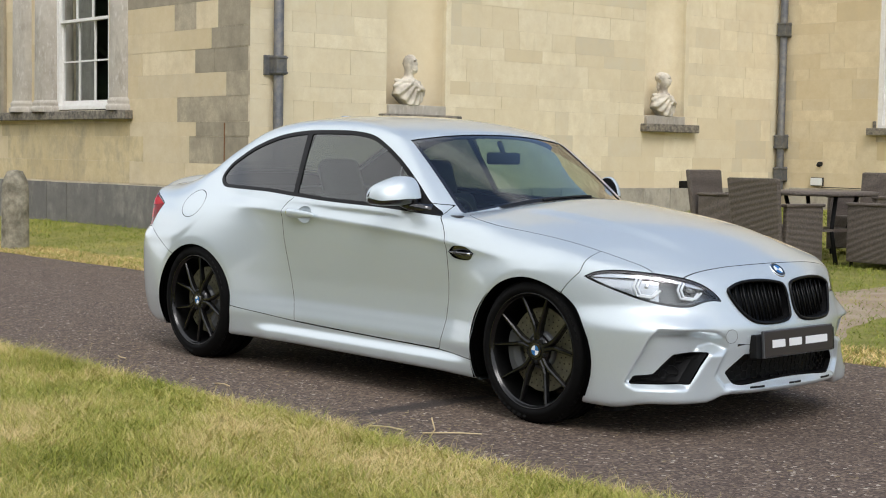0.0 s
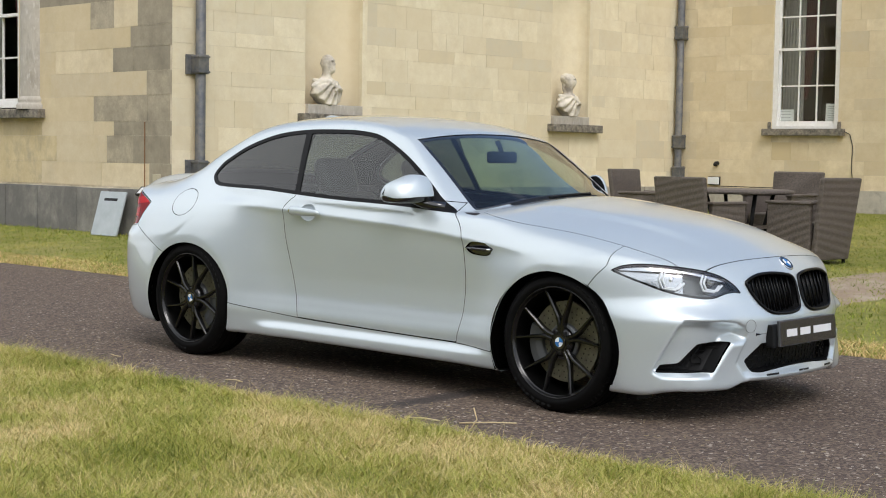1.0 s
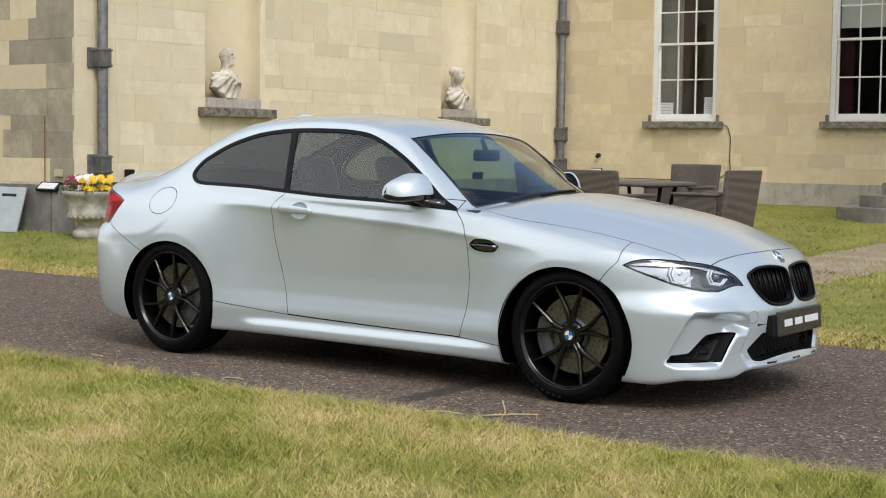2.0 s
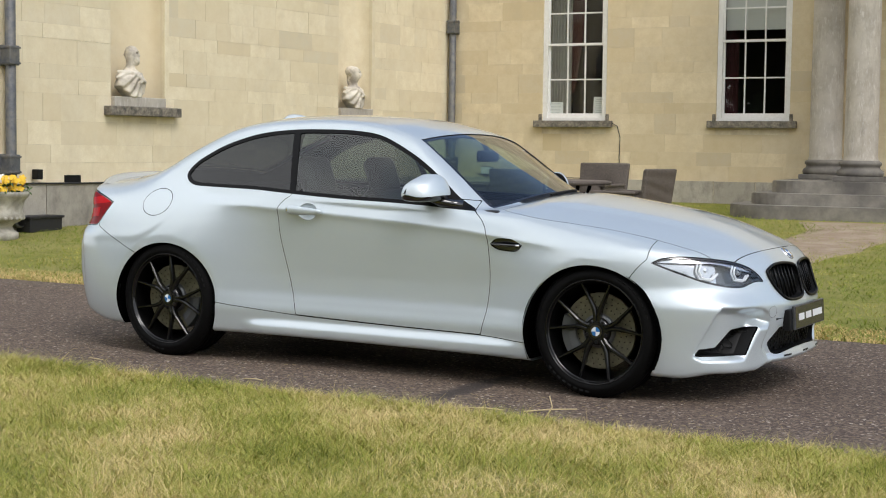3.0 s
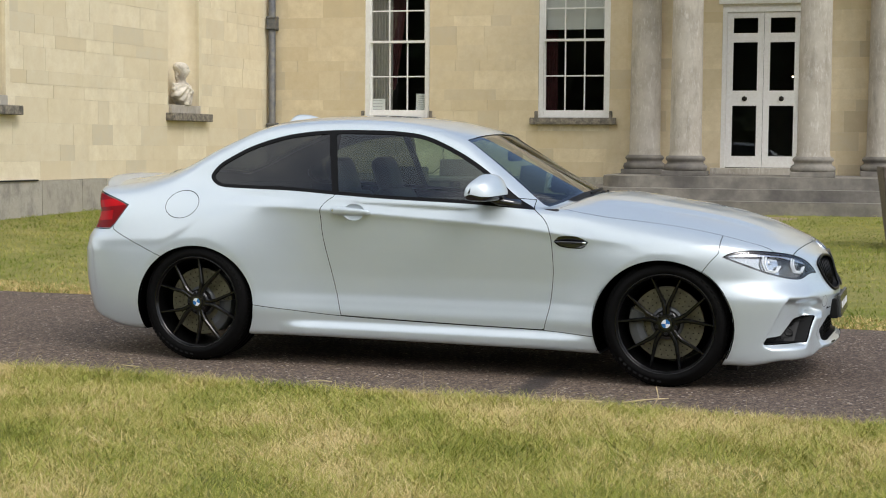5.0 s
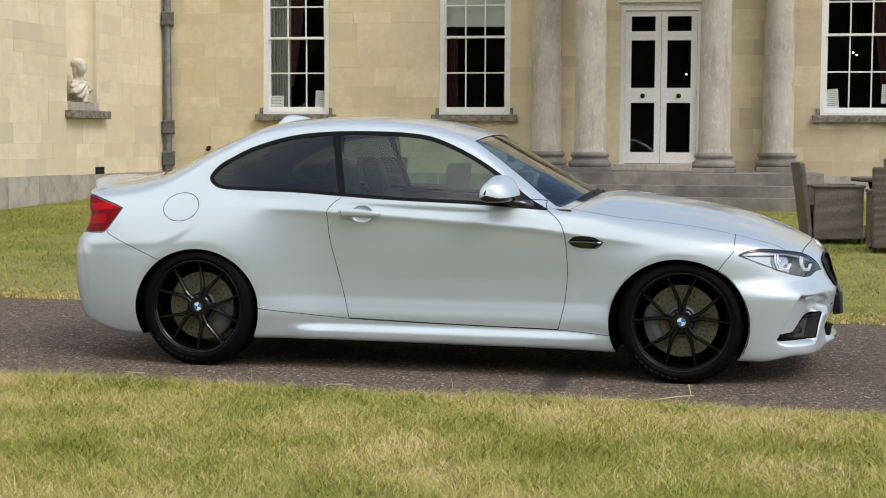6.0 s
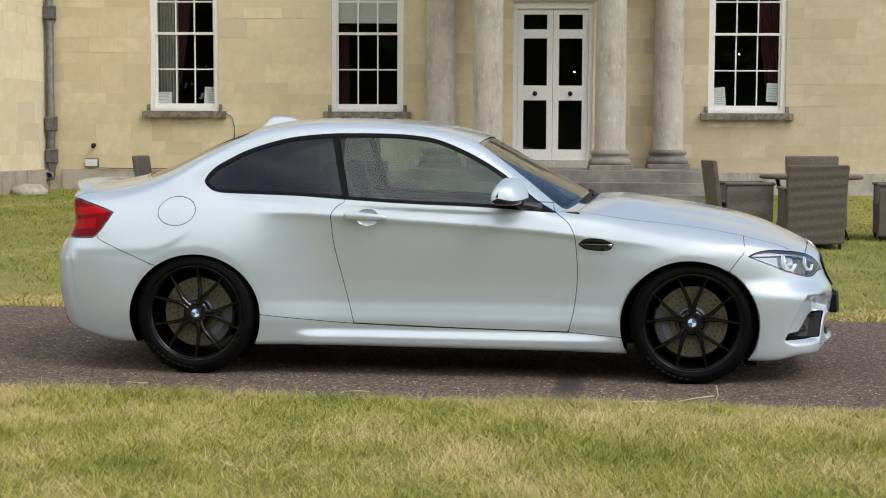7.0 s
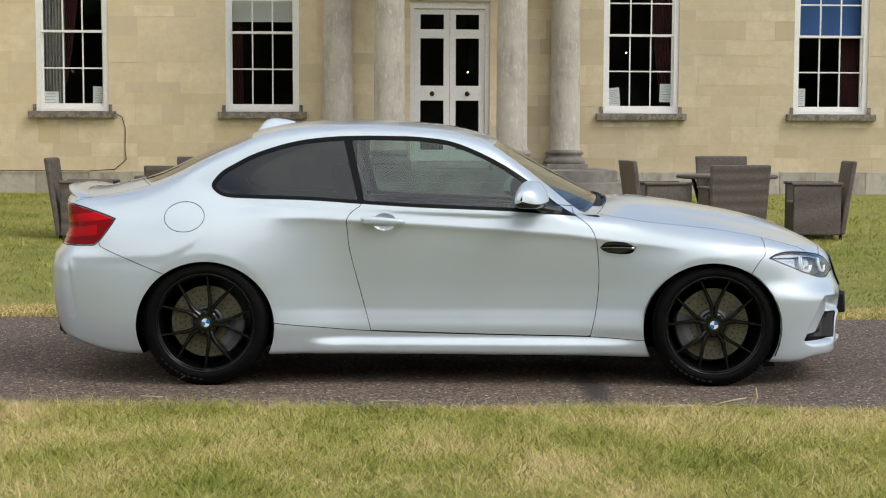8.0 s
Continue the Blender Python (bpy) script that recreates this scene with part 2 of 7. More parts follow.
def add_box(bm, x0, x1, y0, y1, z0, z1, bevel=0.0, m=None):
    r = bmesh.ops.create_cube(bm, size=1)
    vs = r["verts"]
    for v in vs:
        v.co = Vector(((x0 + x1) / 2 + v.co.x * (x1 - x0), (y0 + y1) / 2 + v.co.y * (y1 - y0), (z0 + z1) / 2 + v.co.z * (z1 - z0)))
    if bevel:
        es = list({e for v in vs for e in v.link_edges})
        r2 = bmesh.ops.bevel(bm, geom=es, offset=bevel, segments=2, affect="EDGES", profile=0.5)
        vs = list({v for f in r2["faces"] for v in f.verts} | {v for v in vs if v.is_valid})
    if m is not None:
        bmesh.ops.transform(bm, matrix=m, verts=vs)
    return vs


def box(*a, **k):
    bm = bmesh.new()
    add_box(bm, *a, **k)
    return bm


def add_lathe(bm, profile, n=32, m=None, a0=0.0, a1=2 * math.pi):
    """Turns (radius, height) pairs about z."""
    full = abs(a1 - a0 - 2 * math.pi) < 1e-6
    cols = n if full else n + 1
    rings = [[bm.verts.new((r * math.cos(a0 + (a1 - a0) * i / n), r * math.sin(a0 + (a1 - a0) * i / n), z)) for i in range(cols)] for r, z in profile]
    for a, b in zip(rings, rings[1:]):
        for i in range(n):
            j = (i + 1) % cols
            bm.faces.new((a[i], a[j], b[j], b[i]))
    vs = [v for r in rings for v in r]
    if m is not None:
        bmesh.ops.transform(bm, matrix=m, verts=vs)
    return vs


def lathe(profile, n=32, m=None, **k):
    bm = bmesh.new()
    add_lathe(bm, profile, n, m, **k)
    return bm


def add_tube(bm, pts, r, n=8):
    """A tube of radius r (or one radius per point) along the points."""
    pts = [Vector(p) for p in pts]
    rs = r if isinstance(r, (list, tuple)) else [r] * len(pts)
    rings = []
    for i, p in enumerate(pts):
        d = (pts[min(i + 1, len(pts) - 1)] - pts[max(i - 1, 0)]).normalized()
        a = d.orthogonal().normalized() if i == 0 else (rings_a - d * rings_a.dot(d)).normalized()
        rings_a = a
        b = d.cross(a)
        rings.append([bm.verts.new(p + rs[i] * (a * math.cos(2 * math.pi * k / n) + b * math.sin(2 * math.pi * k / n))) for k in range(n)])
    for u, w in zip(rings, rings[1:]):
        for k in range(n):
            bm.faces.new((u[k], u[(k + 1) % n], w[(k + 1) % n], w[k]))
    bm.faces.new(rings[0][::-1])
    bm.faces.new(rings[-1])


def tube(pts, r, n=8):
    bm = bmesh.new()
    add_tube(bm, pts, r, n)
    return bm


def curve(xs, ys):
    """A smooth function through the points, flat beyond the ends."""
    xs, ys = np.array(xs, float), np.array(ys, float)
    h = np.diff(xs)
    d = np.diff(ys) / h
    t = np.empty_like(ys)
    t[0], t[-1] = d[0], d[-1]
    t[1:-1] = np.where(d[:-1] * d[1:] > 0, 2 * d[:-1] * d[1:] / (d[:-1] + d[1:] + 1e-12), 0.0)

    def f(x):
        x = np.clip(x, xs[0], xs[-1])
        i = np.clip(np.searchsorted(xs, x) - 1, 0, len(h) - 1)
        s = (x - xs[i]) / h[i]
        return (ys[i] * (1 + 2 * s) * (1 - s) ** 2 + t[i] * h[i] * s * (1 - s) ** 2 + ys[i + 1] * s * s * (3 - 2 * s) + t[i + 1] * h[i] * s * s * (s - 1))
    return f


def step(a, b, x):
    s = np.clip((x - a) / (b - a), 0, 1)
    return s * s * (3 - 2 * s)


def spline_loop(pts, n=8, closed=True):
    """Catmull-Rom points through a polygon's corners; a corner given twice stays sharp."""
    p = [np.array(q, float) for q in pts]
    out = []
    m = len(p)
    for i in range(m if closed else m - 1):
        a, b, c, d = (p[(i + k) % m] if closed else p[min(max(i + k, 0), m - 1)] for k in (-1, 0, 1, 2))
        if np.allclose(b, c):
            continue
        if np.allclose(a, b):
            a = 2 * b - c
        if np.allclose(c, d):
            d = 2 * c - b
        for k in range(n):
            s = k / n
            out.append(0.5 * (2 * b + (c - a) * s + (2 * a - 5 * b + 4 * c - d) * s * s + (3 * b - a - 3 * c + d) * s ** 3))
    if not closed:
        out.append(p[-1])
    return np.array(out)


def poly_sd(u, w, poly):
    """Signed distance to a closed polygon, negative inside."""
    best = np.full(u.shape, 1e9)
    inside = np.zeros(u.shape, bool)
    for a, b in zip(poly, np.roll(poly, -1, 0)):
        e = b - a
        s = np.clip(((u - a[0]) * e[0] + (w - a[1]) * e[1]) / max(e @ e, 1e-12), 0, 1)
        best = np.minimum(best, (u - a[0] - s * e[0]) ** 2 + (w - a[1] - s * e[1]) ** 2)
        cross = (a[1] > w) != (b[1] > w)
        with np.errstate(divide="ignore", invalid="ignore"):
            inside ^= cross & (u < (b[0] - a[0]) * (w - a[1]) / (b[1] - a[1] + 1e-15) + a[0])
    return np.where(inside, -1, 1) * np.sqrt(best)


# ---- ground ----
G_LEFT = curve([-60, -9, -4, -1.6, 2.2, 4.7, 6.7, 10, 15, 40], [0.1, 0.05, 0.03, 0.015, 0.0, 0.17, 0.24, 0.32, 0.42, 0.5])
G_RIGHT = curve([-60, -9, -4, -1.6, 2.2, 5.0, 9.2, 12.8, 15, 40], [0.1, 0.05, 0.03, 0.015, 0.0, 0.05, 0.15, 0.33, 0.40, 0.5])


def ground_z(x, y):
    k = step(-8.0, -2.0, np.asarray(x, float))
    return G_LEFT(np.asarray(y, float)) * (1 - k) + G_RIGHT(np.asarray(y, float)) * k


def grass_ground():
    m = base_mat("lawn_soil", (0.12, 0.13, 0.04), 0.95)
    nt = m.node_tree
    b = nt.nodes["Principled BSDF"]
    v = worldvec(nt)
    big = noise_fac(nt, v, 0.55, 5, 0.6)
    mid = noise_fac(nt, v, 5, 6, 0.7)
    col = ramp(nt, mid, [(0.3, (0.15, 0.17, 0.022)), (0.55, (0.25, 0.25, 0.048)), (0.75, (0.37, 0.33, 0.11))])
    col = mixc(nt, ramp(nt, big, [(0.42, (0, 0, 0)), (0.66, (0.6, 0.6, 0.6))]), col, (0.38, 0.32, 0.12))
    nt.links.new(col, b.inputs["Base Color"])
    bump(nt, b, noise_fac(nt, v, 90, 5, 0.7), 0.8, 0.03)
    return m


M_LAWN = grass_ground()


def grid_sheet(name, xs, ys, zf, mat):
    X, Y = np.meshgrid(xs, ys, indexing="ij")
    V = np.stack([X.ravel(), Y.ravel(), zf(X, Y).ravel()], 1)
    n, m = len(xs), len(ys)
    i = (np.arange(n - 1)[:, None] * m + np.arange(m - 1)[None]).ravel()
    me = bpy.data.meshes.new(name)
    me.from_pydata(V.tolist(), [], np.stack([i, i + m, i + m + 1, i + 1], 1).tolist())
    me.materials.append(mat)
    me.shade_smooth()
    return new(name, me)


def lawn_z(x, y):
    z = ground_z(x, y)
    inside = step(-1.72, -1.58, y) * step(2.3, 2.16, y)
    return z - 0.05 * inside


ground = grid_sheet("ground", np.concatenate([[-900, -200, -60], np.arange(-30, 31, 1.0), [60, 200, 900]]), np.concatenate([[-900, -200, -60, -30, -20, -14, -10, -7, -5, -4, -3, -2.4, -1.9], np.arange(-1.74, -1.5, 0.04), [-1, 0, 1, 2], np.arange(2.14, 2.4, 0.04), np.arange(2.6, 18, 0.7), [30, 60, 200, 900]]), lawn_z, M_LAWN)
tagged(ground, "mown lawn, green with dry straw patches", "lawn", kind="structure")


def asphalt():
    m = base_mat("asphalt", (0.075, 0.065, 0.058), 0.85)
    nt = m.node_tree
    b = nt.nodes["Principled BSDF"]
    v = worldvec(nt)
    chips = nt.nodes.new("ShaderNodeTexVoronoi")
    chips.inputs["Scale"].default_value = 82
    nt.links.new(v, chips.inputs["Vector"])
    bw = nt.nodes.new("ShaderNodeRGBToBW")
    nt.links.new(chips.outputs["Color"], bw.inputs["Color"])
    col = ramp(nt, bw.outputs["Val"], [(0.12, (0.030, 0.020, 0.0145)), (0.45, (0.092, 0.063, 0.046)), (0.72, (0.170, 0.121, 0.088)), (0.86, (0.25, 0.195, 0.148)), (0.93, (0.56, 0.50, 0.42))])
    worn = noise_fac(nt, v, 1.3, 6, 0.65)
    col = mixc(nt, ramp(nt, worn, [(0.35, (0, 0, 0)), (0.7, (0.3, 0.3, 0.3))]), col, (0.132, 0.094, 0.069))
    # an oil stain across the drive, run towards the lawn
    mp = nt.nodes.new("ShaderNodeMapping")
    mp.inputs["Location"].default_value = (-0.70, 0.90, 0)
    sc = nt.nodes.new("ShaderNodeVectorMath")
    sc.operation = "MULTIPLY"
    sc.inputs[1].default_value = (8.5, 1.15, 0)
    ln = nt.nodes.new("ShaderNodeVectorMath")
    ln.operation = "LENGTH"
    nt.links.new(v, mp.inputs["Vector"])
    nt.links.new(mp.outputs["Vector"], sc.inputs[0])
    nt.links.new(sc.outputs[0], ln.inputs[0])
    edge = nt.nodes.new("ShaderNodeMath")
    edge.operation = "MULTIPLY_ADD"
    edge.inputs[1].default_value = 1.9
    nt.links.new(noise_fac(nt, v, 9, 7, 0.75), edge.inputs[0])
    nt.links.new(ln.outputs["Value"], edge.inputs[2])
    wet = ramp(nt, edge.outputs[0], [(0.0, (0.92, 0.92, 0.92)), (0.60, (0.85, 0.85, 0.85)), (0.78, (0, 0, 0))])
    edge2 = nt.nodes.new("ShaderNodeMath")
    edge2.operation = "MULTIPLY"
    edge2.inputs[1].default_value = 0.45
    nt.links.new(edge.outputs[0], edge2.inputs[0])
    nt.links.new(edge2.outputs[0], wet.node.inputs["Fac"])
    col = mixc(nt, wet, col, (0.026, 0.02, 0.018))
    nt.links.new(col, b.inputs["Base Color"])
    bump(nt, b, chips.outputs["Distance"], 0.7, 0.006)
    return m


M_ROAD = asphalt()
road = grid_sheet("road", np.concatenate([np.arange(-60, -12, 4.0), np.arange(-12, 8, 0.12), np.arange(8, 61, 4.0)]), np.array([-1.64, -1.6, -1.4, -0.8, 0, 0.8, 1.6, 2.1, 2.2]),
                  lambda x, y: np.where((y < -1.62) | (y > 2.18), -0.04, 0.0) + 0 * x, M_ROAD)
for v in road.data.vertices:
    x, y, _ = v.co
    if y < -1.5 or y > 2.0:
        v.co.y = y + 0.035 * noise.noise((x * 1.7, y, 3.0)) + 0.02 * noise.noise((x * 7, y, 9.0))
tagged(road, "brown-grey asphalt drive with worn chippings", "road", kind="structure")


# ---- the house ----
class Wall:
    """A vertical plane: s runs along it, n outwards, z up."""
    def __init__(self, ox, oy, angle):
        self.m = Matrix.Translation((ox, oy, 0)) @ Matrix.Rotation(angle, 4, "Z")

    def at(self, s, out, z):
        return self.m @ Vector((s, -out, z))

    def place(self, s, out, z, rz=0):
        return self.m @ pose(s, -out, z, 0, 0, rz)


REAR = Wall(-8.25, 14.96, radians(3.55))
BUST = Wall(-8.77, 4.66, math.atan2(10.3, 0.37))
WING = Wall(-8.77, 4.66, 0.0)
rng = random.Random(7)

cube_bm = bmesh.new()
add_box(cube_bm, -0.5, 0.5, -0.5, 0.5, -0.5, 0.5)
unit_stone = {}
for key, mt in (("plain", M_STONE), ("weathered", M_STONE_W), ("golden", M_STONE_G), ("cream", M_STONE_C), ("tan", M_STONE_T), ("plinth", M_PLINTH), ("pale_plinth", M_PLINTH_C)):
    me = bpy.data.meshes.new("stone")
    cube_bm.to_mesh(me)
    me.materials.append(mt)
    unit_stone[key] = me
cube_bm.free()


def stone_at(wall, parent, name, kind, s0, s1, z0, z1, front, deep):
    ob = link(name, unit_stone[kind], parent)
    ob.matrix_basis = wall.place((s0 + s1) / 2, front - deep / 2, (z0 + z1) / 2)
    ob.scale = (s1 - s0, deep, z1 - z0)


def split_runs(s0, s1, z0, z1, holes):
    runs = [(s0, s1)]
    for a, b, c, d in holes:
        if c < z1 - 0.02 and d > z0 + 0.02:
            nxt = []
            for p, q in runs:
                if b <= p or a >= q:
                    nxt.append((p, q))
                    continue
                if a - p > 0.02:
                    nxt.append((p, a))
                if q - b > 0.02:
                    nxt.append((b, q))
            runs = nxt
    return runs


def house_wall(name, wall, length, holes, label, kind, courses, thick=0.45, top=9.0, start=0.0, far_kind=None, wide=1.0):
    """Backing wall pierced by its openings, with the blocks of its face as parts."""
    bm = bmesh.new()
    cuts = sorted({start, length, *[v for h in holes for v in h[:2] if start < v < length]})
    for a, b in zip(cuts, cuts[1:]):
        levels = sorted([(h[2], h[3]) for h in holes if h[0] <= a + 1e-6 and h[1] >= b - 1e-6])
        z = -0.6
        for c, d in levels:
            add_box(bm, a, b, 0.0045, thick, z, c, m=wall.m)
            z = d
        add_box(bm, a, b, 0.0045, thick, z, top, m=wall.m)
    ob = part(name, bm, M_JOINT)
    tagged(ob, label, "wall", kind="structure")
    j = 0.0012
    for i, (z0, z1) in enumerate(courses):
        for p, q in split_runs(start, length, z0, z1, holes):
            s = p
            first = True
            while s < q - 0.01:
                w = rng.choice((0.3, 0.42, 0.55, 0.7, 0.85)) * rng.uniform(0.85, 1.2) * wide if not (first and i % 2) else rng.uniform(0.25, 0.5)
                first = False
                if q - s - w < 0.24:
                    w = q - s
                k = kind
                if far_kind:
                    k = far_kind(s + w / 2, (z0 + z1) / 2)
                stone_at(wall, ob, "stone", k, s + j, s + w - j, z0 + j, z1 - j, rng.uniform(-0.0015, 0.003), 0.06)
                s += w
    return ob


def plinth_run(name, wall, s0, s1, z0, z1, out=0.07, kind="pale_plinth"):
    bm = bmesh.new()
    add_box(bm, s0, s1, -out + 0.015, 0.0, z0, z1 - 0.012, m=wall.m)
    ob = part(name, bm, M_JOINT)
    tagged(ob, "grey weathered stone plinth along the foot of the house", "plinth", kind="structure")
    s = s0
    while s < s1 - 0.01:
        w = rng.uniform(0.55, 1.05)
        if s1 - s - w < 0.35:
            w = s1 - s
        stone_at(wall, ob, "stone", kind, s + 0.007, s + w - 0.007, z0, z1 + rng.uniform(-0.003, 0.003), out + rng.uniform(-0.003, 0.003), out + 0.03)
        s += w
    return ob


def course_list(z0, z1):
    """Courses of uneven height."""
    out = [z0]
    while out[-1] < z1 - 0.2:
        out.append(out[-1] + rng.choice((0.17, 0.21, 0.24, 0.28, 0.30, 0.32)))
    k = (z1 - z0) / (out[-1] - z0)
    zs = [z0 + (z - z0) * k for z in out]
    return list(zip(zs, zs[1:]))


COURSES = course_list(0.75, 4.11)
WIN_A, WIN_B, WIN_C, WIN_D = (1.58, 2.72), (4.58, 5.76), (10.70, 11.94), (13.85, 15.09)
WZ0, WZ1 = 1.72, 4.12
rear_holes = [(a, b, WZ0, WZ1) for a, b in (WIN_A, WIN_B, WIN_C, WIN_D)] + [(7.55, 8.84, 0.88, 3.52)]
wall_rear = house_wall("wall_rear", REAR, 19.0, rear_holes, "pale honey ashlar stone wall with sash windows", "plain", COURSES, start=-0.22,
                       far_kind=lambda s, z: "tan" if s > 9.6 + 0.8 * rng.random() else "plain")
NICHE1, NICHE2 = (2.07, 3.05), (6.98, 7.87)
bust_holes = [(*NICHE1, 1.84, 4.1), (*NICHE2, 1.84, 4.1)]
wall_side = house_wall("wall_side", BUST, 10.30, bust_holes, "pale honey ashlar stone wall with two bust niches", "cream", COURSES, thick=0.5)
wing_holes = [(-4.89, -3.34, 1.74, 4.12)]


def wing_kind(s, z):
    """Soot-dark blocks at the corner, golden ones below the window."""
    if -6.6 < s < -2.72 and z < 1.6:
        return "golden"
    return "weathered" if s > -0.9 or (s > -2.6 and rng.random() < 0.45) else "plain"


wall_wing = house_wall("wall_wing", WING, -0.001, wing_holes, "honey ashlar wing wall with dark weathered corner", "plain", course_list(0.75, 4.11), wide=1.35, start=-13.0,
                       far_kind=wing_kind)
plinth_run("plinth_rear", REAR, 0.1, 6.0, 0.25, 0.755)
plinth_run("plinth_rear_right", REAR, 10.5, 19.0, 0.25, 0.765)
plinth_run("plinth_side", BUST, 0.0, 10.2, -0.05, 0.745)
plinth_run("plinth_wing", WING, -13.0, 0.07, -0.1, 0.725, kind="plinth")

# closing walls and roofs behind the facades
# rooms are coloured dark in place of indoor shade
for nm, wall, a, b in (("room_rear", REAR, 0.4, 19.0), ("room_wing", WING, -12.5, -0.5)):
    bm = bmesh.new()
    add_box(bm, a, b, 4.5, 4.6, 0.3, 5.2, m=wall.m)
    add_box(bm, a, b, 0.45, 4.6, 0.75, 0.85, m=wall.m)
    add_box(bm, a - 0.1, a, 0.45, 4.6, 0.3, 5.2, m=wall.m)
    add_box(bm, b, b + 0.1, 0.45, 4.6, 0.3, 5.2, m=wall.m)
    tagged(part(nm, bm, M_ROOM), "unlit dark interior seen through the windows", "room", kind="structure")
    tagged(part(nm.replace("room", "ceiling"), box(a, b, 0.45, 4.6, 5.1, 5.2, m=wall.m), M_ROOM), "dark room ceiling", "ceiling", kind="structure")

# ---- the car: a surface from side, front, top and roof functions, cut into panels ----
car = empty("car")
tagged(car, "light silver two-door sports coupe with black wheels parked on the drive", "car")

C_W = curve([-2.35, -2.1, -1.85, -1.5, -1.0, -0.4, 0.3, 0.9, 1.5, 1.75, 2.2], [0.80, 0.81, 0.82, 0.825, 0.822, 0.822, 0.822, 0.818, 0.815, 0.80, 0.78])
C_CREASE = curve([-2.2, -1.5, -1.0, -0.6, 0.0, 0.55, 0.85, 1.2], [0.905, 0.905, 0.895, 0.876, 0.842, 0.804, 0.768, 0.74])
C_LOW = curve([0.08, 0.16, 0.22, 0.275, 0.30, 0.36, 0.42, 0.50, 0.58, 0.66, 0.72, 0.78, 0.815, 0.84, 0.86], [-0.06, -0.028, -0.024, -0.0205, -0.0185, -0.0285, -0.0385, -0.040, -0.036, -0.0305, -0.027, -0.0240, -0.0205, -0.0144, -0.0144])
C_END = curve([0.08, 0.2, 0.35, 0.6, 0.75, 0.85, 0.95, 1.1], [-0.07, -0.025, 0.0, 0.0, -0.012, -0.03, -0.06, -0.12])
C_FRONT = curve([0, 0.25, 0.42, 0.55, 0.65, 0.73, 0.79, 0.84, 0.90, 1.0], [2.165, 2.15, 2.102, 2.035, 1.955, 1.865, 1.765, 1.64, 1.42, 1.0])
C_FLEAN = curve([0.08, 0.13, 0.20, 0.30, 0.40, 0.46, 0.55, 0.65, 0.72, 0.80, 0.95], [0.07, 0.025, 0.025, 0.02, 0.004, 0.0, 0.03, 0.06, 0.09, 0.15, 0.3])
C_REAR = curve([0, 0.3, 0.5, 0.65, 0.75, 0.82, 0.90, 1.0], [-2.30, -2.29, -2.25, -2.195, -2.12, -2.01, -1.76, -1.3])
C_RLEAN = curve([0.15, 0.25, 0.38, 0.5, 0.6, 0.67, 0.74, 0.82, 0.95, 1.05], [0.10, 0.05, 0.015, 0.0, 0.0, 0.02, 0.08, 0.10, 0.09, 0.10])
C_BOT = curve([-2.3, -2.1, -1.75, -1.0, 1.0, 1.6, 2.0, 2.2], [0.26, 0.23, 0.165, 0.165, 0.155, 0.13, 0.115, 0.11])
C_TC = curve([-2.35, -2.2, -2.05, -1.85, -1.5, -1.0, -0.5, 0.0, 0.5, 0.75, 0.91, 1.1, 1.27, 1.44, 1.6, 1.77, 1.94, 2.07, 2.2],
             [0.99, 1.022, 1.035, 1.04, 1.03, 1.0, 0.975, 0.955, 0.93, 0.965, 0.985, 0.967, 0.943, 0.916, 0.885, 0.842, 0.775, 0.705, 0.60])
C_TE = curve([-2.3, -2.1, -1.9, -1.6, -1.3, -1.0, -0.53, -0.2, 0.25, 0.6, 0.8, 1.0, 1.2, 1.4, 1.6, 1.78, 1.9, 2.0, 2.15],
             [0.94, 0.965, 0.978, 0.992, 0.995, 0.985, 0.967, 0.95, 0.932, 0.91, 0.895, 0.872, 0.852, 0.826, 0.785, 0.73, 0.69, 0.65, 0.56])
C_RC = curve([-2.4, -2.1, -1.9, -1.85, -1.695, -1.53, -1.364, -1.24, -1.1, -0.96, -0.75, -0.54, -0.38, -0.2, -0.05, 0.083, 0.18, 0.30, 0.447, 0.612, 0.778, 0.95, 1.1, 1.3],
             [0.40, 0.86, 1.02, 1.045, 1.122, 1.203, 1.278, 1.325, 1.372, 1.398, 1.414, 1.417, 1.413, 1.402, 1.384, 1.354, 1.324, 1.262, 1.178, 1.087, 0.998, 0.90, 0.80, 0.50])
C_RD = curve([-1.9, -1.6, -1.3, -1.0, -0.6, -0.3, 0.1, 0.3, 0.45, 0.6, 0.8], [0.11, 0.10, 0.08, 0.06, 0.047, 0.044, 0.052, 0.075, 0.095, 0.12, 0.14])
C_GB = curve([-2.0, -1.7, -1.4, -1.0, -0.5, 0.0, 0.35, 0.65, 0.9], [0.60, 0.68, 0.735, 0.765, 0.778, 0.775, 0.758, 0.722, 0.66])


RECESS = np.array([(0.768, 0.24), (0.722, 0.435), (0.70, 0.466), (0.55, 0.460), (0.46, 0.448), (0.425, 0.428), (0.415, 0.388), (0.50, 0.372), (0.60, 0.232), (0.755, 0.222)])

BLADE = np.array([(0.78, 0.08), (0.77, 0.218), (0.60, 0.226), (0.495, 0.366), (0.42, 0.372), (0.455, 0.27), (0.40, 0.205), (0.36, 0.08)])

TUCK = np.array([(-2.6, 0.675), (-2.13, 0.667), (-2.085, 0.64), (-2.070, 0.591), (-2.044, 0.385), (-2.062, 0.345), (-2.6, 0.335)])


def smax(a, b, k):
    h = np.maximum(k - np.abs(a - b), 0) / k
    return np.maximum(a, b) + h * h * k * 0.25


def smin(a, b, k):
    return -smax(-a, -b, k)


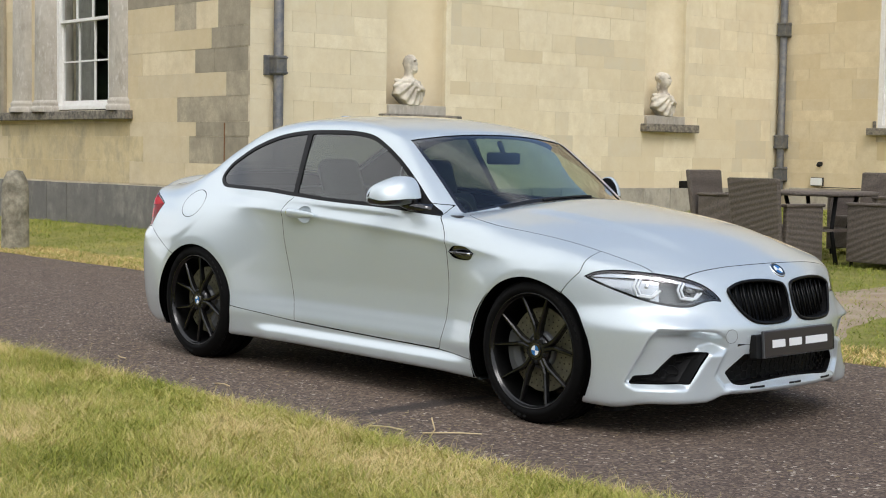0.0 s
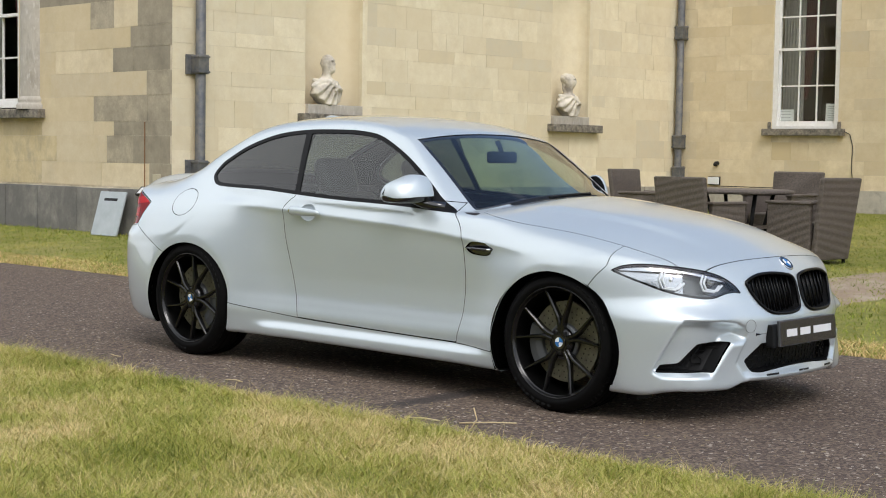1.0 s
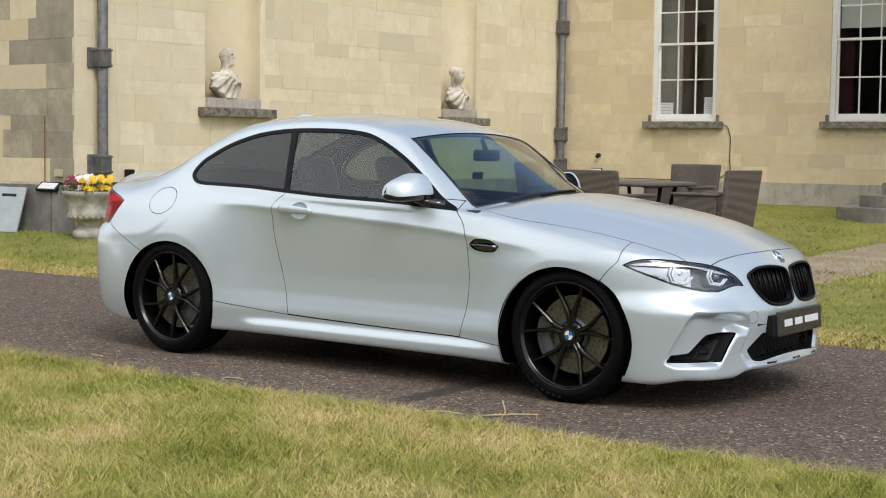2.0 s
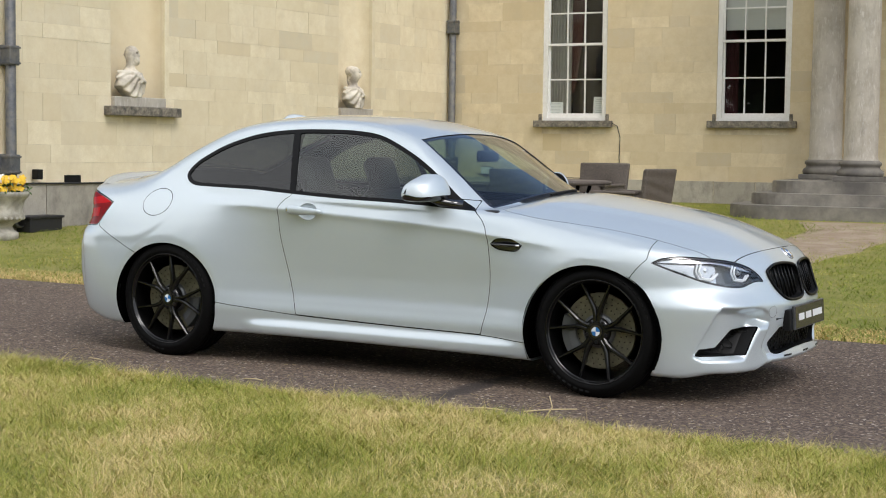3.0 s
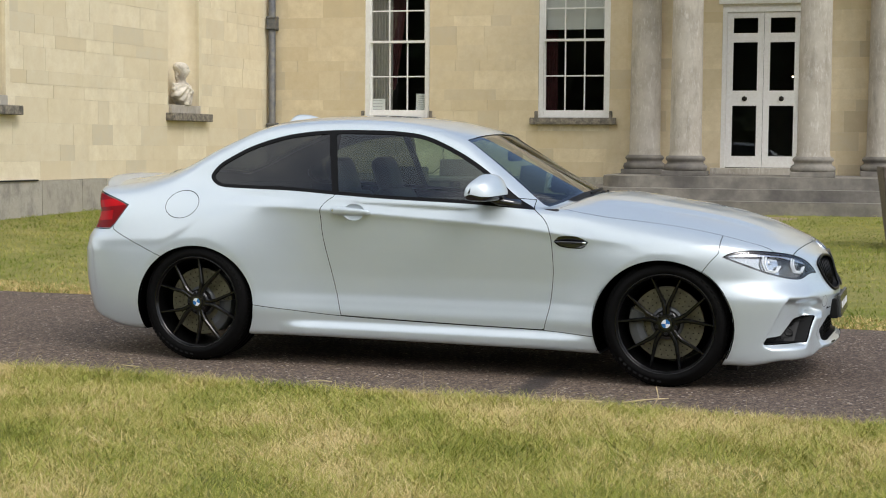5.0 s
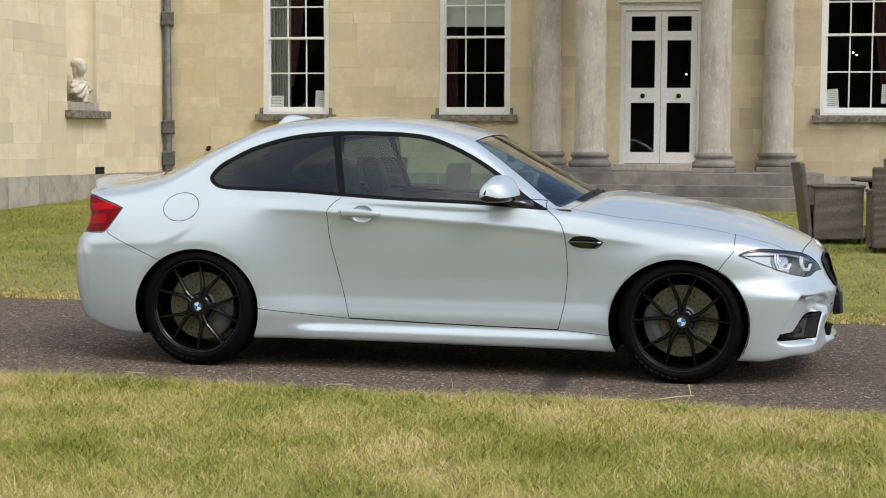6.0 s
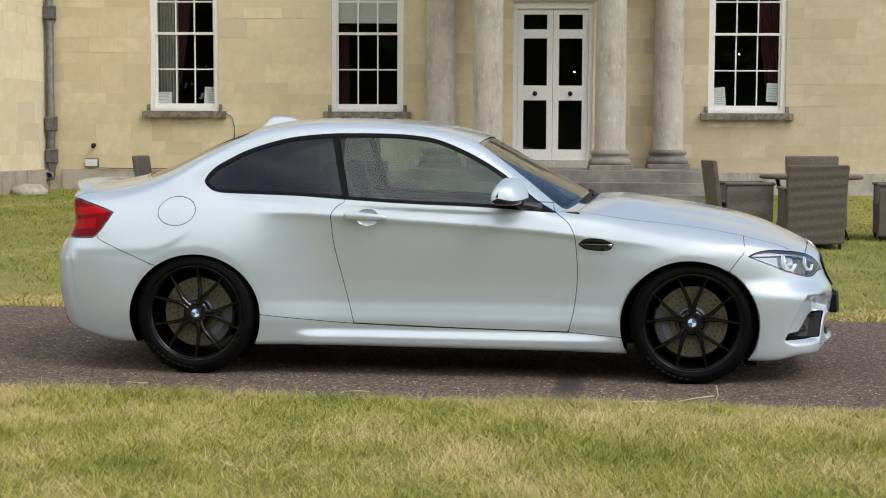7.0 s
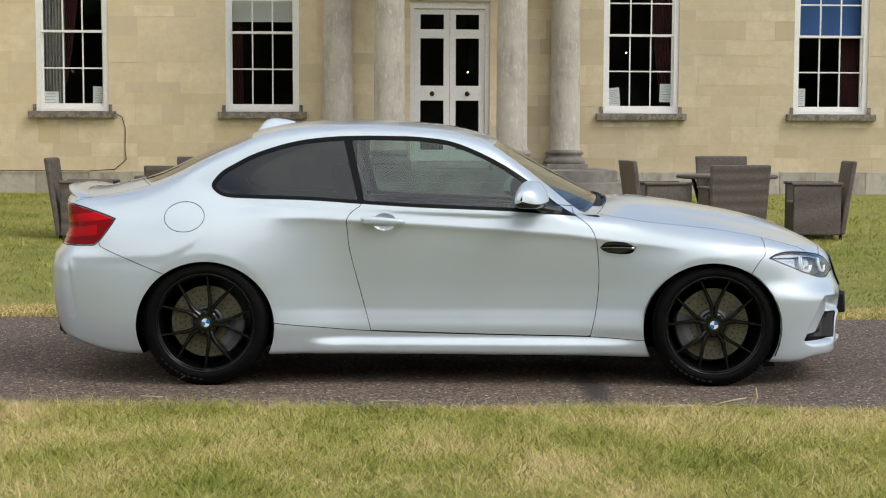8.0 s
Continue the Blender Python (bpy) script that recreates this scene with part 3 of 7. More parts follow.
def flare(x, z, cx, cz, r0, r1, amp):
    """Swells towards the arch and ends in a plain upright lip round it."""
    r = np.hypot(x - cx, (z - cz))
    t = np.clip((r0 - r) / (r0 - r1), 0, 1)
    return amp * (0.45 * t ** 2.2 + 0.55 * t * t * (3 - 2 * t))


def side_w(x, z):
    shift = (C_CREASE(x) - 0.84) * step(0.5, 0.74, z)
    q = z - shift
    crease = 0.84
    mid = np.where(q < crease, C_LOW(q), -0.0144) - 0.42 * np.maximum(q - crease, 0)
    end = C_END(z)
    k = np.maximum(step(0.78, 1.45, x), step(-0.62, -1.5, x))
    sec = mid * (1 - k) + end * k
    skirt = 0.03 * step(0.256, 0.214, z) * step(-0.85, -0.66, x) * step(1.05, 0.7, x)
    w = C_W(x) + sec + skirt
    tuck = np.zeros_like(x)
    back = (x < -1.95) & (z < 0.75)
    tuck[back] = 0.022 * step(0.008, -0.014, poly_sd(x[back], z[back], TUCK))
    w = w - tuck
    w = w + flare(x, z, 1.3465, 0.322, 0.72, 0.372, 0.064)
    w = w + flare(x, z, -1.3465, 0.325, 0.84, 0.378, 0.074)
    return w


def phi(x, y, z):
    Y = np.abs(y)
    a = Y - side_w(x, z)
    rec = np.zeros_like(x)
    near = (x > 1.6) & (x < 2.3) & (z < 0.6)
    rec[near] = 0.052 * step(0.008, -0.018, poly_sd(Y[near], z[near], RECESS)) - 0.020 * step(0.012, -0.014, poly_sd(Y[near], z[near], BLADE))
    rec = rec - 0.028 * step(0.222, 0.212, z) * step(0.42, 0.38, Y) * (x > 1.6)
    corner = 0.066 * step(0.45, 0.70, Y) * step(0.95, 0.82, Y) * step(0.57, 0.45, z)
    f = (x - (C_FRONT(Y) + corner - C_FLEAN(z) - rec)) * 0.8
    r = ((C_REAR(Y) + C_RLEAN(z)) - x) * 0.8
    te = C_TE(x)
    tc = C_TC(x)
    q = Y / 0.70
    top = te + (tc - te) * (1 - q * q)
    dome = 0.010 * step(0.42, 0.34, Y - 0.09 * (1.9 - x)) * step(0.85, 1.05, x) * step(1.95, 1.6, x)
    t = (z - top - dome) * 0.93
    body = smax(smax(a, t, 0.055 + 0.10 * step(-0.55, -1.25, x) + 0.04 * step(0.8, 1.3, x)), smax(f, r, 0.01), 0.05)
    bot = C_BOT(x) + step(1.75, 1.95, x) * (0.035 + 0.035 * step(0.50, 0.38, Y))
    body = smax(body, bot - z, 0.03)
    roof = C_RC(x) - C_RD(x) * (Y / 0.58) ** 2.2
    g = (Y - (C_GB(x) - 0.45 * (z - 0.95) - 0.10 * (z - 0.95) ** 2)) * 0.9
    green = smax(g, (z - roof) * 0.85, 0.05)
    green = smax(green, 0.75 + (te - 0.04 - 0.75) * step(-1.6, -1.1, x) - z, 0.02)
    k = 0.016 + 0.10 * step(-1.05, -1.6, x)
    return smin(body, green, k)


def gradient(P, h=0.003, fun=None):
    fun = fun or phi
    g = np.empty_like(P)
    for i in range(3):
        d = np.zeros(3)
        d[i] = h
        g[:, i] = fun(*(P + d).T) - fun(*(P - d).T)
    return g / (2 * h)


def normals_of(P):
    g = gradient(P, 0.011)
    return g / np.maximum(np.linalg.norm(g, axis=1, keepdims=True), 1e-9)


def car_surface(h=0.0105):
    xs = np.arange(-2.40, 2.25, h)
    yp = np.arange(h / 2, 1.0, h)
    zs = np.arange(0.06, 1.47, h)
    # coarse values first, exact ones only near the surface
    X, Y, Z = np.meshgrid(xs[::4], yp[::4], zs[::4], indexing="ij")
    half = phi(X.ravel(), Y.ravel(), Z.ravel()).reshape(X.shape)
    for ax, n in enumerate((len(xs), len(yp), len(zs))):
        half = np.take(np.repeat(half, 4, ax), np.arange(n), ax)
    i, j, k = np.nonzero(np.abs(half) < 0.11)
    half[i, j, k] = phi(xs[i], yp[j], zs[k])
    return surface(phi, xs, np.concatenate([-yp[::-1], yp]), zs, np.concatenate([half[:, ::-1], half], 1), h)


def surface(fun, xs, ys, zs, F, h):
    """A mesh of the level fun = 0 from its values F on a grid."""
    S = F < 0
    nx, ny, nz = F.shape
    acc = np.zeros((nx - 1, ny - 1, nz - 1, 3))
    cnt = np.zeros((nx - 1, ny - 1, nz - 1))
    quads = []
    corner = [(0, 0), (0, 1), (1, 0), (1, 1)]
    for ax in range(3):
        sl0 = [slice(None)] * 3
        sl1 = [slice(None)] * 3
        sl0[ax], sl1[ax] = slice(0, -1), slice(1, None)
        f0, f1 = F[tuple(sl0)], F[tuple(sl1)]
        cross = (f0 < 0) != (f1 < 0)
        idx = np.argwhere(cross)
        t = (f0 / (f0 - f1 + 1e-15))[cross]
        o = [a for a in range(3) if a != ax]
        p = np.stack([xs[idx[:, 0]], ys[idx[:, 1]], zs[idx[:, 2]]], 1)
        p[:, ax] += t * h
        cells = []
        for d0, d1 in ((0, 0), (-1, 0), (-1, -1), (0, -1)):
            c = idx.copy()
            c[:, o[0]] += d0
            c[:, o[1]] += d1
            ok = np.all((c >= 0) & (c < np.array(acc.shape[:3])), 1)
            np.add.at(acc, tuple(c[ok].T), p[ok])
            np.add.at(cnt, tuple(c[ok].T), 1)
            cells.append(c)
        flip = (f0 < 0)[cross]
        if ax == 1:
            flip = ~flip
        quads.append((cells, flip))
    ids = -np.ones(cnt.shape, int)
    used = cnt > 0
    ids[used] = np.arange(used.sum())
    V = acc[used] / cnt[used][:, None]
    for _ in range(4):
        g = gradient(V, fun=fun)
        V = V - (fun(*V.T) / np.maximum((g * g).sum(1), 1e-6))[:, None] * g
    tris = []
    for cells, flip in quads:
        q = np.stack([ids[tuple(np.clip(c, 0, np.array(ids.shape) - 1).T)] for c in cells], 1)
        q[~flip] = q[~flip][:, ::-1]
        tris += [q[:, [0, 1, 2]], q[:, [0, 2, 3]]]
    return V, np.concatenate(tris)


def cut(V, T, f):
    """Splits a mesh along f = 0: the faces where f < 0, and the rest."""
    s = f < 0
    c = s[T].sum(1)
    ins, outs = [T[c == 3]], [T[c == 0]]
    extra, base = [], len(V)
    for want in (1, 2):
        t = T[c == want]
        if not len(t):
            continue
        odd = s[t] if want == 1 else ~s[t]
        k = odd.argmax(1)
        r = np.arange(len(t))
        a, b, d = t[r, k], t[r, (k + 1) % 3], t[r, (k + 2) % 3]
        new_ids = []
        for e in (b, d):
            lo, hi = np.minimum(a, e), np.maximum(a, e)
            w = f[lo] / (f[lo] - f[hi] + 1e-15)
            extra.append(V[lo] + np.clip(w, 0, 1)[:, None] * (V[hi] - V[lo]))
            new_ids.append(base + np.arange(len(t)))
            base += len(t)
        ab, ad = new_ids
        tip = np.stack([a, ab, ad], 1)
        rest = np.concatenate([np.stack([ab, b, d], 1), np.stack([ab, d, ad], 1)])
        (ins if want == 1 else outs).append(tip)
        (outs if want == 1 else ins).append(rest)
    W = np.concatenate([V] + extra) if extra else V
    return tidy(W, np.concatenate(ins)), tidy(W, np.concatenate(outs))


def tidy(V, T):
    u, inv = np.unique(T, return_inverse=True)
    return V[u], inv.reshape(T.shape)


def weld(V, T):
    key = np.round(V * 20000).astype(np.int64)
    _, first, inv = np.unique(key, axis=0, return_index=True, return_inverse=True)
    T = inv.reshape(-1)[T]
    ok = (T[:, 0] != T[:, 1]) & (T[:, 1] != T[:, 2]) & (T[:, 0] != T[:, 2])
    return V[first], T[ok]


def sheet(name, V, T, mat, parent, label="", off=0.0, rim=0.0):
    """A panel of the surface, moved out by off, with its cut edge turned in by rim."""
    V, T = weld(V, T)
    N = normals_of(V)
    P = V + N * (off(V)[:, None] if callable(off) else off)
    NN = N
    F = T
    if rim:
        e = np.sort(np.concatenate([T[:, [0, 1]], T[:, [1, 2]], T[:, [2, 0]]]), 1)
        u, c = np.unique(e, axis=0, return_counts=True)
        edge = {tuple(k) for k in u[c == 1]}
        faces = []
        ring = sorted({i for k in edge for i in k})
        pos = {v: len(P) + j for j, v in enumerate(ring)}
        P = np.concatenate([P, P[ring] - N[ring] * rim])
        NN = np.concatenate([N, N[ring]])
        for t in T:
            for a, b in ((t[0], t[1]), (t[1], t[2]), (t[2], t[0])):
                if (min(a, b), max(a, b)) in edge:
                    faces += [(a, pos[a], pos[b]), (a, pos[b], b)]
        F = np.concatenate([T, np.array(faces, int).reshape(-1, 3)])
    me = bpy.data.meshes.new(name)
    me.from_pydata(P.tolist(), [], F.tolist())
    me.materials.append(mat)
    me.shade_smooth()
    if not callable(off):
        me.normals_split_custom_set_from_vertices(NN.tolist())
    return link(name, me, parent, label)


def halves(V, T):
    """Right (y < 0) and left parts."""
    y = V[T].mean(1)[:, 1]
    return tidy(V, T[y < 0]), tidy(V, T[y >= 0])


GAP = 0.0036
V0, T0 = car_surface()
# wheel openings
for cx, cz in ((1.33, 0.315), (-1.345, 0.315)):
    f = (np.hypot((V0[:, 0] - cx) / 0.364, (V0[:, 2] - cz) / 0.345) - 1) * 0.35
    _, (V0, T0) = cut(V0, T0, np.where(np.abs(V0[:, 1]) > 0.4, f, 1.0))
bodyV, bodyT = V0, T0

DLO = spline_loop([(-1.335, 1.062), (-1.29, 1.124), (-1.223, 1.167), (-1.11, 1.225), (-0.956, 1.276), (-0.805, 1.306), (-0.60, 1.322), (-0.353, 1.322), (-0.202, 1.315), (-0.051, 1.293), (0.10, 1.236), (0.252, 1.157),
                   (0.398, 1.058), (0.52, 0.962), (0.625, 0.898), (0.625, 0.898), (0.25, 0.925), (-0.20, 0.942), (-0.532, 0.961), (-0.80, 0.978), (-1.13, 0.987), (-1.25, 0.994), (-1.31, 1.02)], 6)


def dlo_f(V):
    return poly_sd(V[:, 0], V[:, 2], DLO)


# side windows with their black frames
wide = np.abs(bodyV[:, 1]) > 0.45
sideglass, (bodyV, bodyT) = cut(bodyV, bodyT, np.where(wide, dlo_f(bodyV), 1.0))
# windscreen and rear window
def screen_f(V):
    x, Y = V[:, 0], np.abs(V[:, 1])
    head = 0.215 - 0.035 * (Y / 0.55) ** 2
    foot = 0.80 - 0.13 * (Y / 0.64) ** 2
    edge = 0.562 + 0.15 * (x - 0.2)
    return np.maximum(np.maximum(head - x, x - foot), Y - edge)


def rear_f(V):
    x, Y = V[:, 0], np.abs(V[:, 1])
    head = -1.17 + 0.03 * (Y / 0.5) ** 2
    foot = -1.80 + 0.10 * (Y / 0.5) ** 2
    edge = 0.53 + 0.02 * (x + 1.15)
    return np.maximum(np.maximum(foot - x, x - head), Y - edge)


upper = bodyV[:, 2] > 0.90
screen, (bodyV, bodyT) = cut(bodyV, bodyT, np.where(upper, screen_f(bodyV), 1.0))
upper = bodyV[:, 2] > 0.98
backlight, (bodyV, bodyT) = cut(bodyV, bodyT, np.where(upper, rear_f(bodyV), 1.0))


def take(region, mask=None):
    """Cuts a region out of what is left of the body, leaving a narrow gap."""
    global bodyV, bodyT
    f = region(bodyV)
    if mask is not None:
        f = np.where(mask(bodyV), f, 1.0)
    got, (bodyV, bodyT) = cut(bodyV, bodyT, f - GAP / 2)
    f = region(got[0])
    if mask is not None:
        f = np.where(mask(got[0]), f, 1.0)
    got, _ = cut(*got, f + GAP / 2)
    return got


SIDE = lambda V: np.abs(V[:, 1]) > 0.5
DOOR = spline_loop([(-0.529, 0.99), (-0.529, 0.955), (-0.571, 0.925), (-0.603, 0.881), (-0.600, 0.815), (-0.586, 0.705), (-0.535, 0.510), (-0.475, 0.290), (-0.475, 0.290), (0.103, 0.274), (0.692, 0.263), (0.692, 0.263),
                    (0.723, 0.404), (0.736, 0.554), (0.731, 0.674), (0.716, 0.784), (0.679, 0.852), (0.61, 0.908), (0.60, 0.95), (0.60, 0.95), (0.2, 0.99), (-0.2, 0.99)], 6)
LAMP = spline_loop([(0.815, 0.681), (0.815, 0.681), (0.885, 0.703), (1.0, 0.713), (1.15, 0.708), (1.37, 0.690), (1.51, 0.663), (1.60, 0.625), (1.655, 0.585), (1.655, 0.585), (1.60, 0.589), (1.54, 0.583), (1.45, 0.564), (1.33, 0.567), (1.16, 0.591), (1.02, 0.624), (0.92, 0.650)], 6)
TAIL = spline_loop([(-1.838, 0.868), (-1.85, 0.885), (-1.95, 0.918), (-2.09, 0.952), (-2.3, 0.958), (-2.3, 0.958), (-2.3, 0.735), (-2.3, 0.735), (-2.0, 0.735), (-1.92, 0.755)], 5)
FUEL = [(-1.462 + 0.106 * math.cos(a), 0.891 + 0.078 * math.sin(a)) for a in np.linspace(0, 2 * math.pi, 40, False)]
FUEL = np.array(FUEL)
KIDNEY = spline_loop([(0.018, 0.58), (0.022, 0.632), (0.05, 0.655), (0.17, 0.668), (0.29, 0.664), (0.365, 0.640), (0.372, 0.618), (0.345, 0.565), (0.30, 0.513), (0.24, 0.491), (0.12, 0.487), (0.045, 0.500), (0.022, 0.53)], 5)
MOUTH = spline_loop([(-0.32, 0.355), (-0.32, 0.355), (0, 0.362), (0.32, 0.355), (0.32, 0.355), (0.405, 0.28), (0.405, 0.28), (0.365, 0.232), (0.32, 0.222), (0.32, 0.222), (0, 0.238), (-0.32, 0.222), (-0.32, 0.222), (-0.365, 0.232), (-0.405, 0.28), (-0.405, 0.28)], 4)
SCOOP = spline_loop([(0.495, 0.370), (0.495, 0.370), (0.60, 0.362), (0.625, 0.35), (0.68, 0.275), (0.68, 0.275), (0.732, 0.266), (0.732, 0.266), (0.744, 0.234), (0.744, 0.234), (0.585, 0.238), (0.585, 0.238)], 4)


def lamp_f(V):
    return poly_sd(V[:, 0] - np.abs(V[:, 1]), V[:, 2], LAMP)


def tail_f(V):
    return np.maximum(poly_sd(V[:, 0], V[:, 2], TAIL), 0.42 - np.abs(V[:, 1]))


headlamps = take(lamp_f, lambda V: V[:, 0] > 1.5)
taillamps = take(tail_f, lambda V: V[:, 0] < -1.7)
kidneys = take(lambda V: poly_sd(np.abs(V[:, 1]), V[:, 2], KIDNEY), lambda V: V[:, 0] > 1.9)
mouth = take(lambda V: poly_sd(V[:, 1], V[:, 2], MOUTH), lambda V: V[:, 0] > 1.9)
scoops = take(lambda V: poly_sd(np.abs(V[:, 1]), V[:, 2], SCOOP), lambda V: V[:, 0] > 1.7)
doors = take(lambda V: poly_sd(V[:, 0], V[:, 2], DOOR), SIDE)
VENT = spline_loop([(0.738, 0.735), (0.738, 0.735), (0.778, 0.764), (0.86, 0.764), (0.895, 0.752), (0.928, 0.738), (0.928, 0.738), (0.895, 0.706), (0.785, 0.709)], 4)
CUP = np.array([(-0.404 + 0.064 * math.cos(a), 0.867 + 0.046 * math.sin(a)) for a in np.linspace(0, 2 * math.pi, 36, False)])
vents = take(lambda V: poly_sd(V[:, 0], V[:, 2], VENT), SIDE)
cups, doors = cut(*doors, np.where(SIDE(doors[0]), poly_sd(doors[0][:, 0], doors[0][:, 2], CUP), 1.0))
flap = take(lambda V: poly_sd(V[:, 0], V[:, 2], FUEL), lambda V: V[:, 1] < -0.5)


def hood_f(V):
    x, Y = V[:, 0], np.abs(V[:, 1])
    edge = C_HOODY(x)
    front = 2.02 - 0.21 * Y ** 2
    rear = 0.84 - 0.10 * (Y / 0.64) ** 2
    return np.maximum(np.maximum(Y - edge, x - front), rear - x)


C_HOODY = curve([0.7, 0.76, 0.82, 0.9, 1.1, 1.4, 1.6, 1.75, 1.9], [0.640, 0.668, 0.692, 0.704, 0.712, 0.705, 0.69, 0.665, 0.63])
hood = take(hood_f, lambda V: V[:, 2] > 0.62)
SPLIT = spline_loop([(1.61, 0.70), (1.61, 0.70), (1.58, 0.668), (1.545, 0.622), (1.48, 0.52), (1.48, 0.52), (1.48, 0.0), (1.48, 0.0), (2.4, 0.0), (2.4, 0.0), (2.4, 0.9), (2.4, 0.9), (1.62, 0.9), (1.62, 0.9)], 4)
bumper_f = take(lambda V: poly_sd(V[:, 0], V[:, 2], SPLIT), None)
RSPLIT = spline_loop([(-1.50, 0.572), (-1.50, 0.572), (-1.62, 0.617), (-1.885, 0.722), (-1.915, 0.75), (-1.93, 0.77), (-1.93, 0.77), (-2.6, 0.74), (-2.6, 0.74), (-2.6, 0.0), (-2.6, 0.0), (-1.5, 0.0), (-1.5, 0.0)], 4)
bumper_r = take(lambda V: poly_sd(V[:, 0], V[:, 2], RSPLIT), None)
SKIRT = spline_loop([(-1.2, 0.368), (-1.2, 0.368), (-0.985, 0.336), (-0.794, 0.314), (-0.471, 0.287), (0.103, 0.271), (0.692, 0.260), (0.964, 0.247), (1.2, 0.24), (1.2, 0.24), (1.2, 0.0), (1.2, 0.0), (-1.2, 0.0), (-1.2, 0.0)], 4)
skirts = take(lambda V: poly_sd(V[:, 0], V[:, 2], SKIRT), SIDE)


def trunk_f(V):
    x, Y = V[:, 0], np.abs(V[:, 1])
    return np.maximum(np.maximum(Y - (0.56 + 0.10 * step(-1.8, -2.15, x)), x - (-1.815 + 0.10 * (Y / 0.5) ** 2)), 0.76 - V[:, 2])


trunk = take(trunk_f, lambda V: V[:, 0] < -1.6)

pan, (bodyV, bodyT) = cut(bodyV, bodyT, np.where((bodyV[:, 2] < 0.3) & (np.abs(bodyV[:, 1]) < 0.80), normals_of(bodyV)[:, 2] + 0.8, 1.0))
sheet("floor_pan", *pan, M_SHELL, car, "black underside")
body = sheet("body", bodyV, bodyT, M_PAINT, car)
panel = {nm: sheet(nm, *piece, M_PAINT, car) for nm, piece in (("front_bumper", bumper_f), ("rear_bumper", bumper_r), ("hood", hood), ("trunk_lid", trunk), ("fuel_flap", flap))}
for h in halves(*skirts):
    sheet("side_skirt", *h, M_PAINT, car)
door_obs = [sheet("door", *h, M_PAINT, car) for h in halves(*doors)]
# near-black sheet added under the panels, its colour standing for shade in the gaps
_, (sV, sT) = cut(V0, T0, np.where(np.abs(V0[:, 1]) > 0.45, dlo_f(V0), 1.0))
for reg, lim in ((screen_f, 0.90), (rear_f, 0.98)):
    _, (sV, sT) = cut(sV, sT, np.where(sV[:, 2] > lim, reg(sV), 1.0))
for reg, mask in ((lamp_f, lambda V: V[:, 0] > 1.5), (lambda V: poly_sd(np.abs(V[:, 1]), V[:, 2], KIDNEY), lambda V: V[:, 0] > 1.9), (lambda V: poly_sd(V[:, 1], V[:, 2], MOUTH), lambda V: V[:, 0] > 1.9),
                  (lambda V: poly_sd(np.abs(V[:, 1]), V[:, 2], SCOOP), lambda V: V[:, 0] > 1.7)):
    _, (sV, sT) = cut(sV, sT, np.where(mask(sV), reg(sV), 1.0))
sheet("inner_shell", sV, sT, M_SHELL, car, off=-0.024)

# glass
PILLAR = np.array([(-0.535, 0.93), (-0.50, 0.93), (-0.60, 1.35), (-0.645, 1.35)])
for gV, gT in halves(*sideglass):
    f = dlo_f(gV)
    inner, frame_piece = cut(gV, gT, np.maximum(f + 0.020, -poly_sd(gV[:, 0], gV[:, 2], PILLAR) + 0.0))
    tri = poly_sd(inner[0][:, 0], inner[0][:, 2], np.array([(0.43, 0.85), (0.47, 0.99), (0.7, 0.99), (0.7, 0.85)]))
    sail, inner = cut(*inner, tri)
    sheet("window_frame", *frame_piece, M_TRIM, car, "black window surround", off=-0.001, rim=0.01)
    sheet("mirror_sail_panel", *sail, M_TRIM, car, "black mirror triangle", off=-0.001)
    c = inner[0][inner[1]].mean(1)[:, 0]
    sheet("door_window", *tidy(inner[0], inner[1][c > -0.56]), M_CARGLASS, car, "clear door glass", off=-0.006).visible_shadow = False
    sheet("quarter_window", *tidy(inner[0], inner[1][c <= -0.56]), M_PRIVACY, car, "dark tinted quarter glass", off=-0.006).visible_shadow = False
for nm, piece, reg, mat in (("windscreen", screen, screen_f, M_CARGLASS), ("rear_window", backlight, rear_f, M_PRIVACY)):
    f = reg(piece[0])
    inner, band = cut(*piece, f + 0.022)
    sheet(nm, *inner, mat, car, off=-0.004).visible_shadow = False
    sheet(nm + "_border", *band, M_GLOSSBLK, car, "black glass border", off=-0.004)

# ---- car: fittings ----
def bisect(f, a, b):
    """Where f first turns from inside (negative) to outside between a and b, by three finer and finer scans."""
    for _ in range(3):
        u = np.linspace(a, b, 14)
        v = f(u)
        neg = np.nonzero(v < 0)[0]
        i = min(neg[-1], 12) if len(neg) else 0
        a, b = u[i], u[i + 1]
    k = v[i] / (v[i] - v[i + 1] + 1e-12)
    return float(a + np.clip(k, 0, 1) * (b - a))


def full(q, v):
    return np.full(q.shape, float(v))


def arr(*v):
    return [np.array([float(q)]) for q in v]


def front_point(y, z, depth=0.0):
    x = bisect(lambda q: phi(q, full(q, y), full(q, z)), 1.5, 2.4)
    return Vector((x - depth, y, z))


def front_points(yz, depth):
    """The same for many points at once."""
    y, z = np.array(yz).T
    a, b = np.full(len(y), 1.5), np.full(len(y), 2.4)
    for _ in range(3):
        u = a[:, None] + (b - a)[:, None] * np.linspace(0, 1, 14)
        v = phi(u.ravel(), np.repeat(y, 14), np.repeat(z, 14)).reshape(u.shape)
        last = np.clip(13 - np.argmax((v < 0)[:, ::-1], 1), 0, 12)
        r = np.arange(len(y))
        a, b = u[r, last], u[r, last + 1]
    return [Vector((float(x) - depth, float(p), float(q))) for x, p, q in zip((a + b) / 2, y, z)]


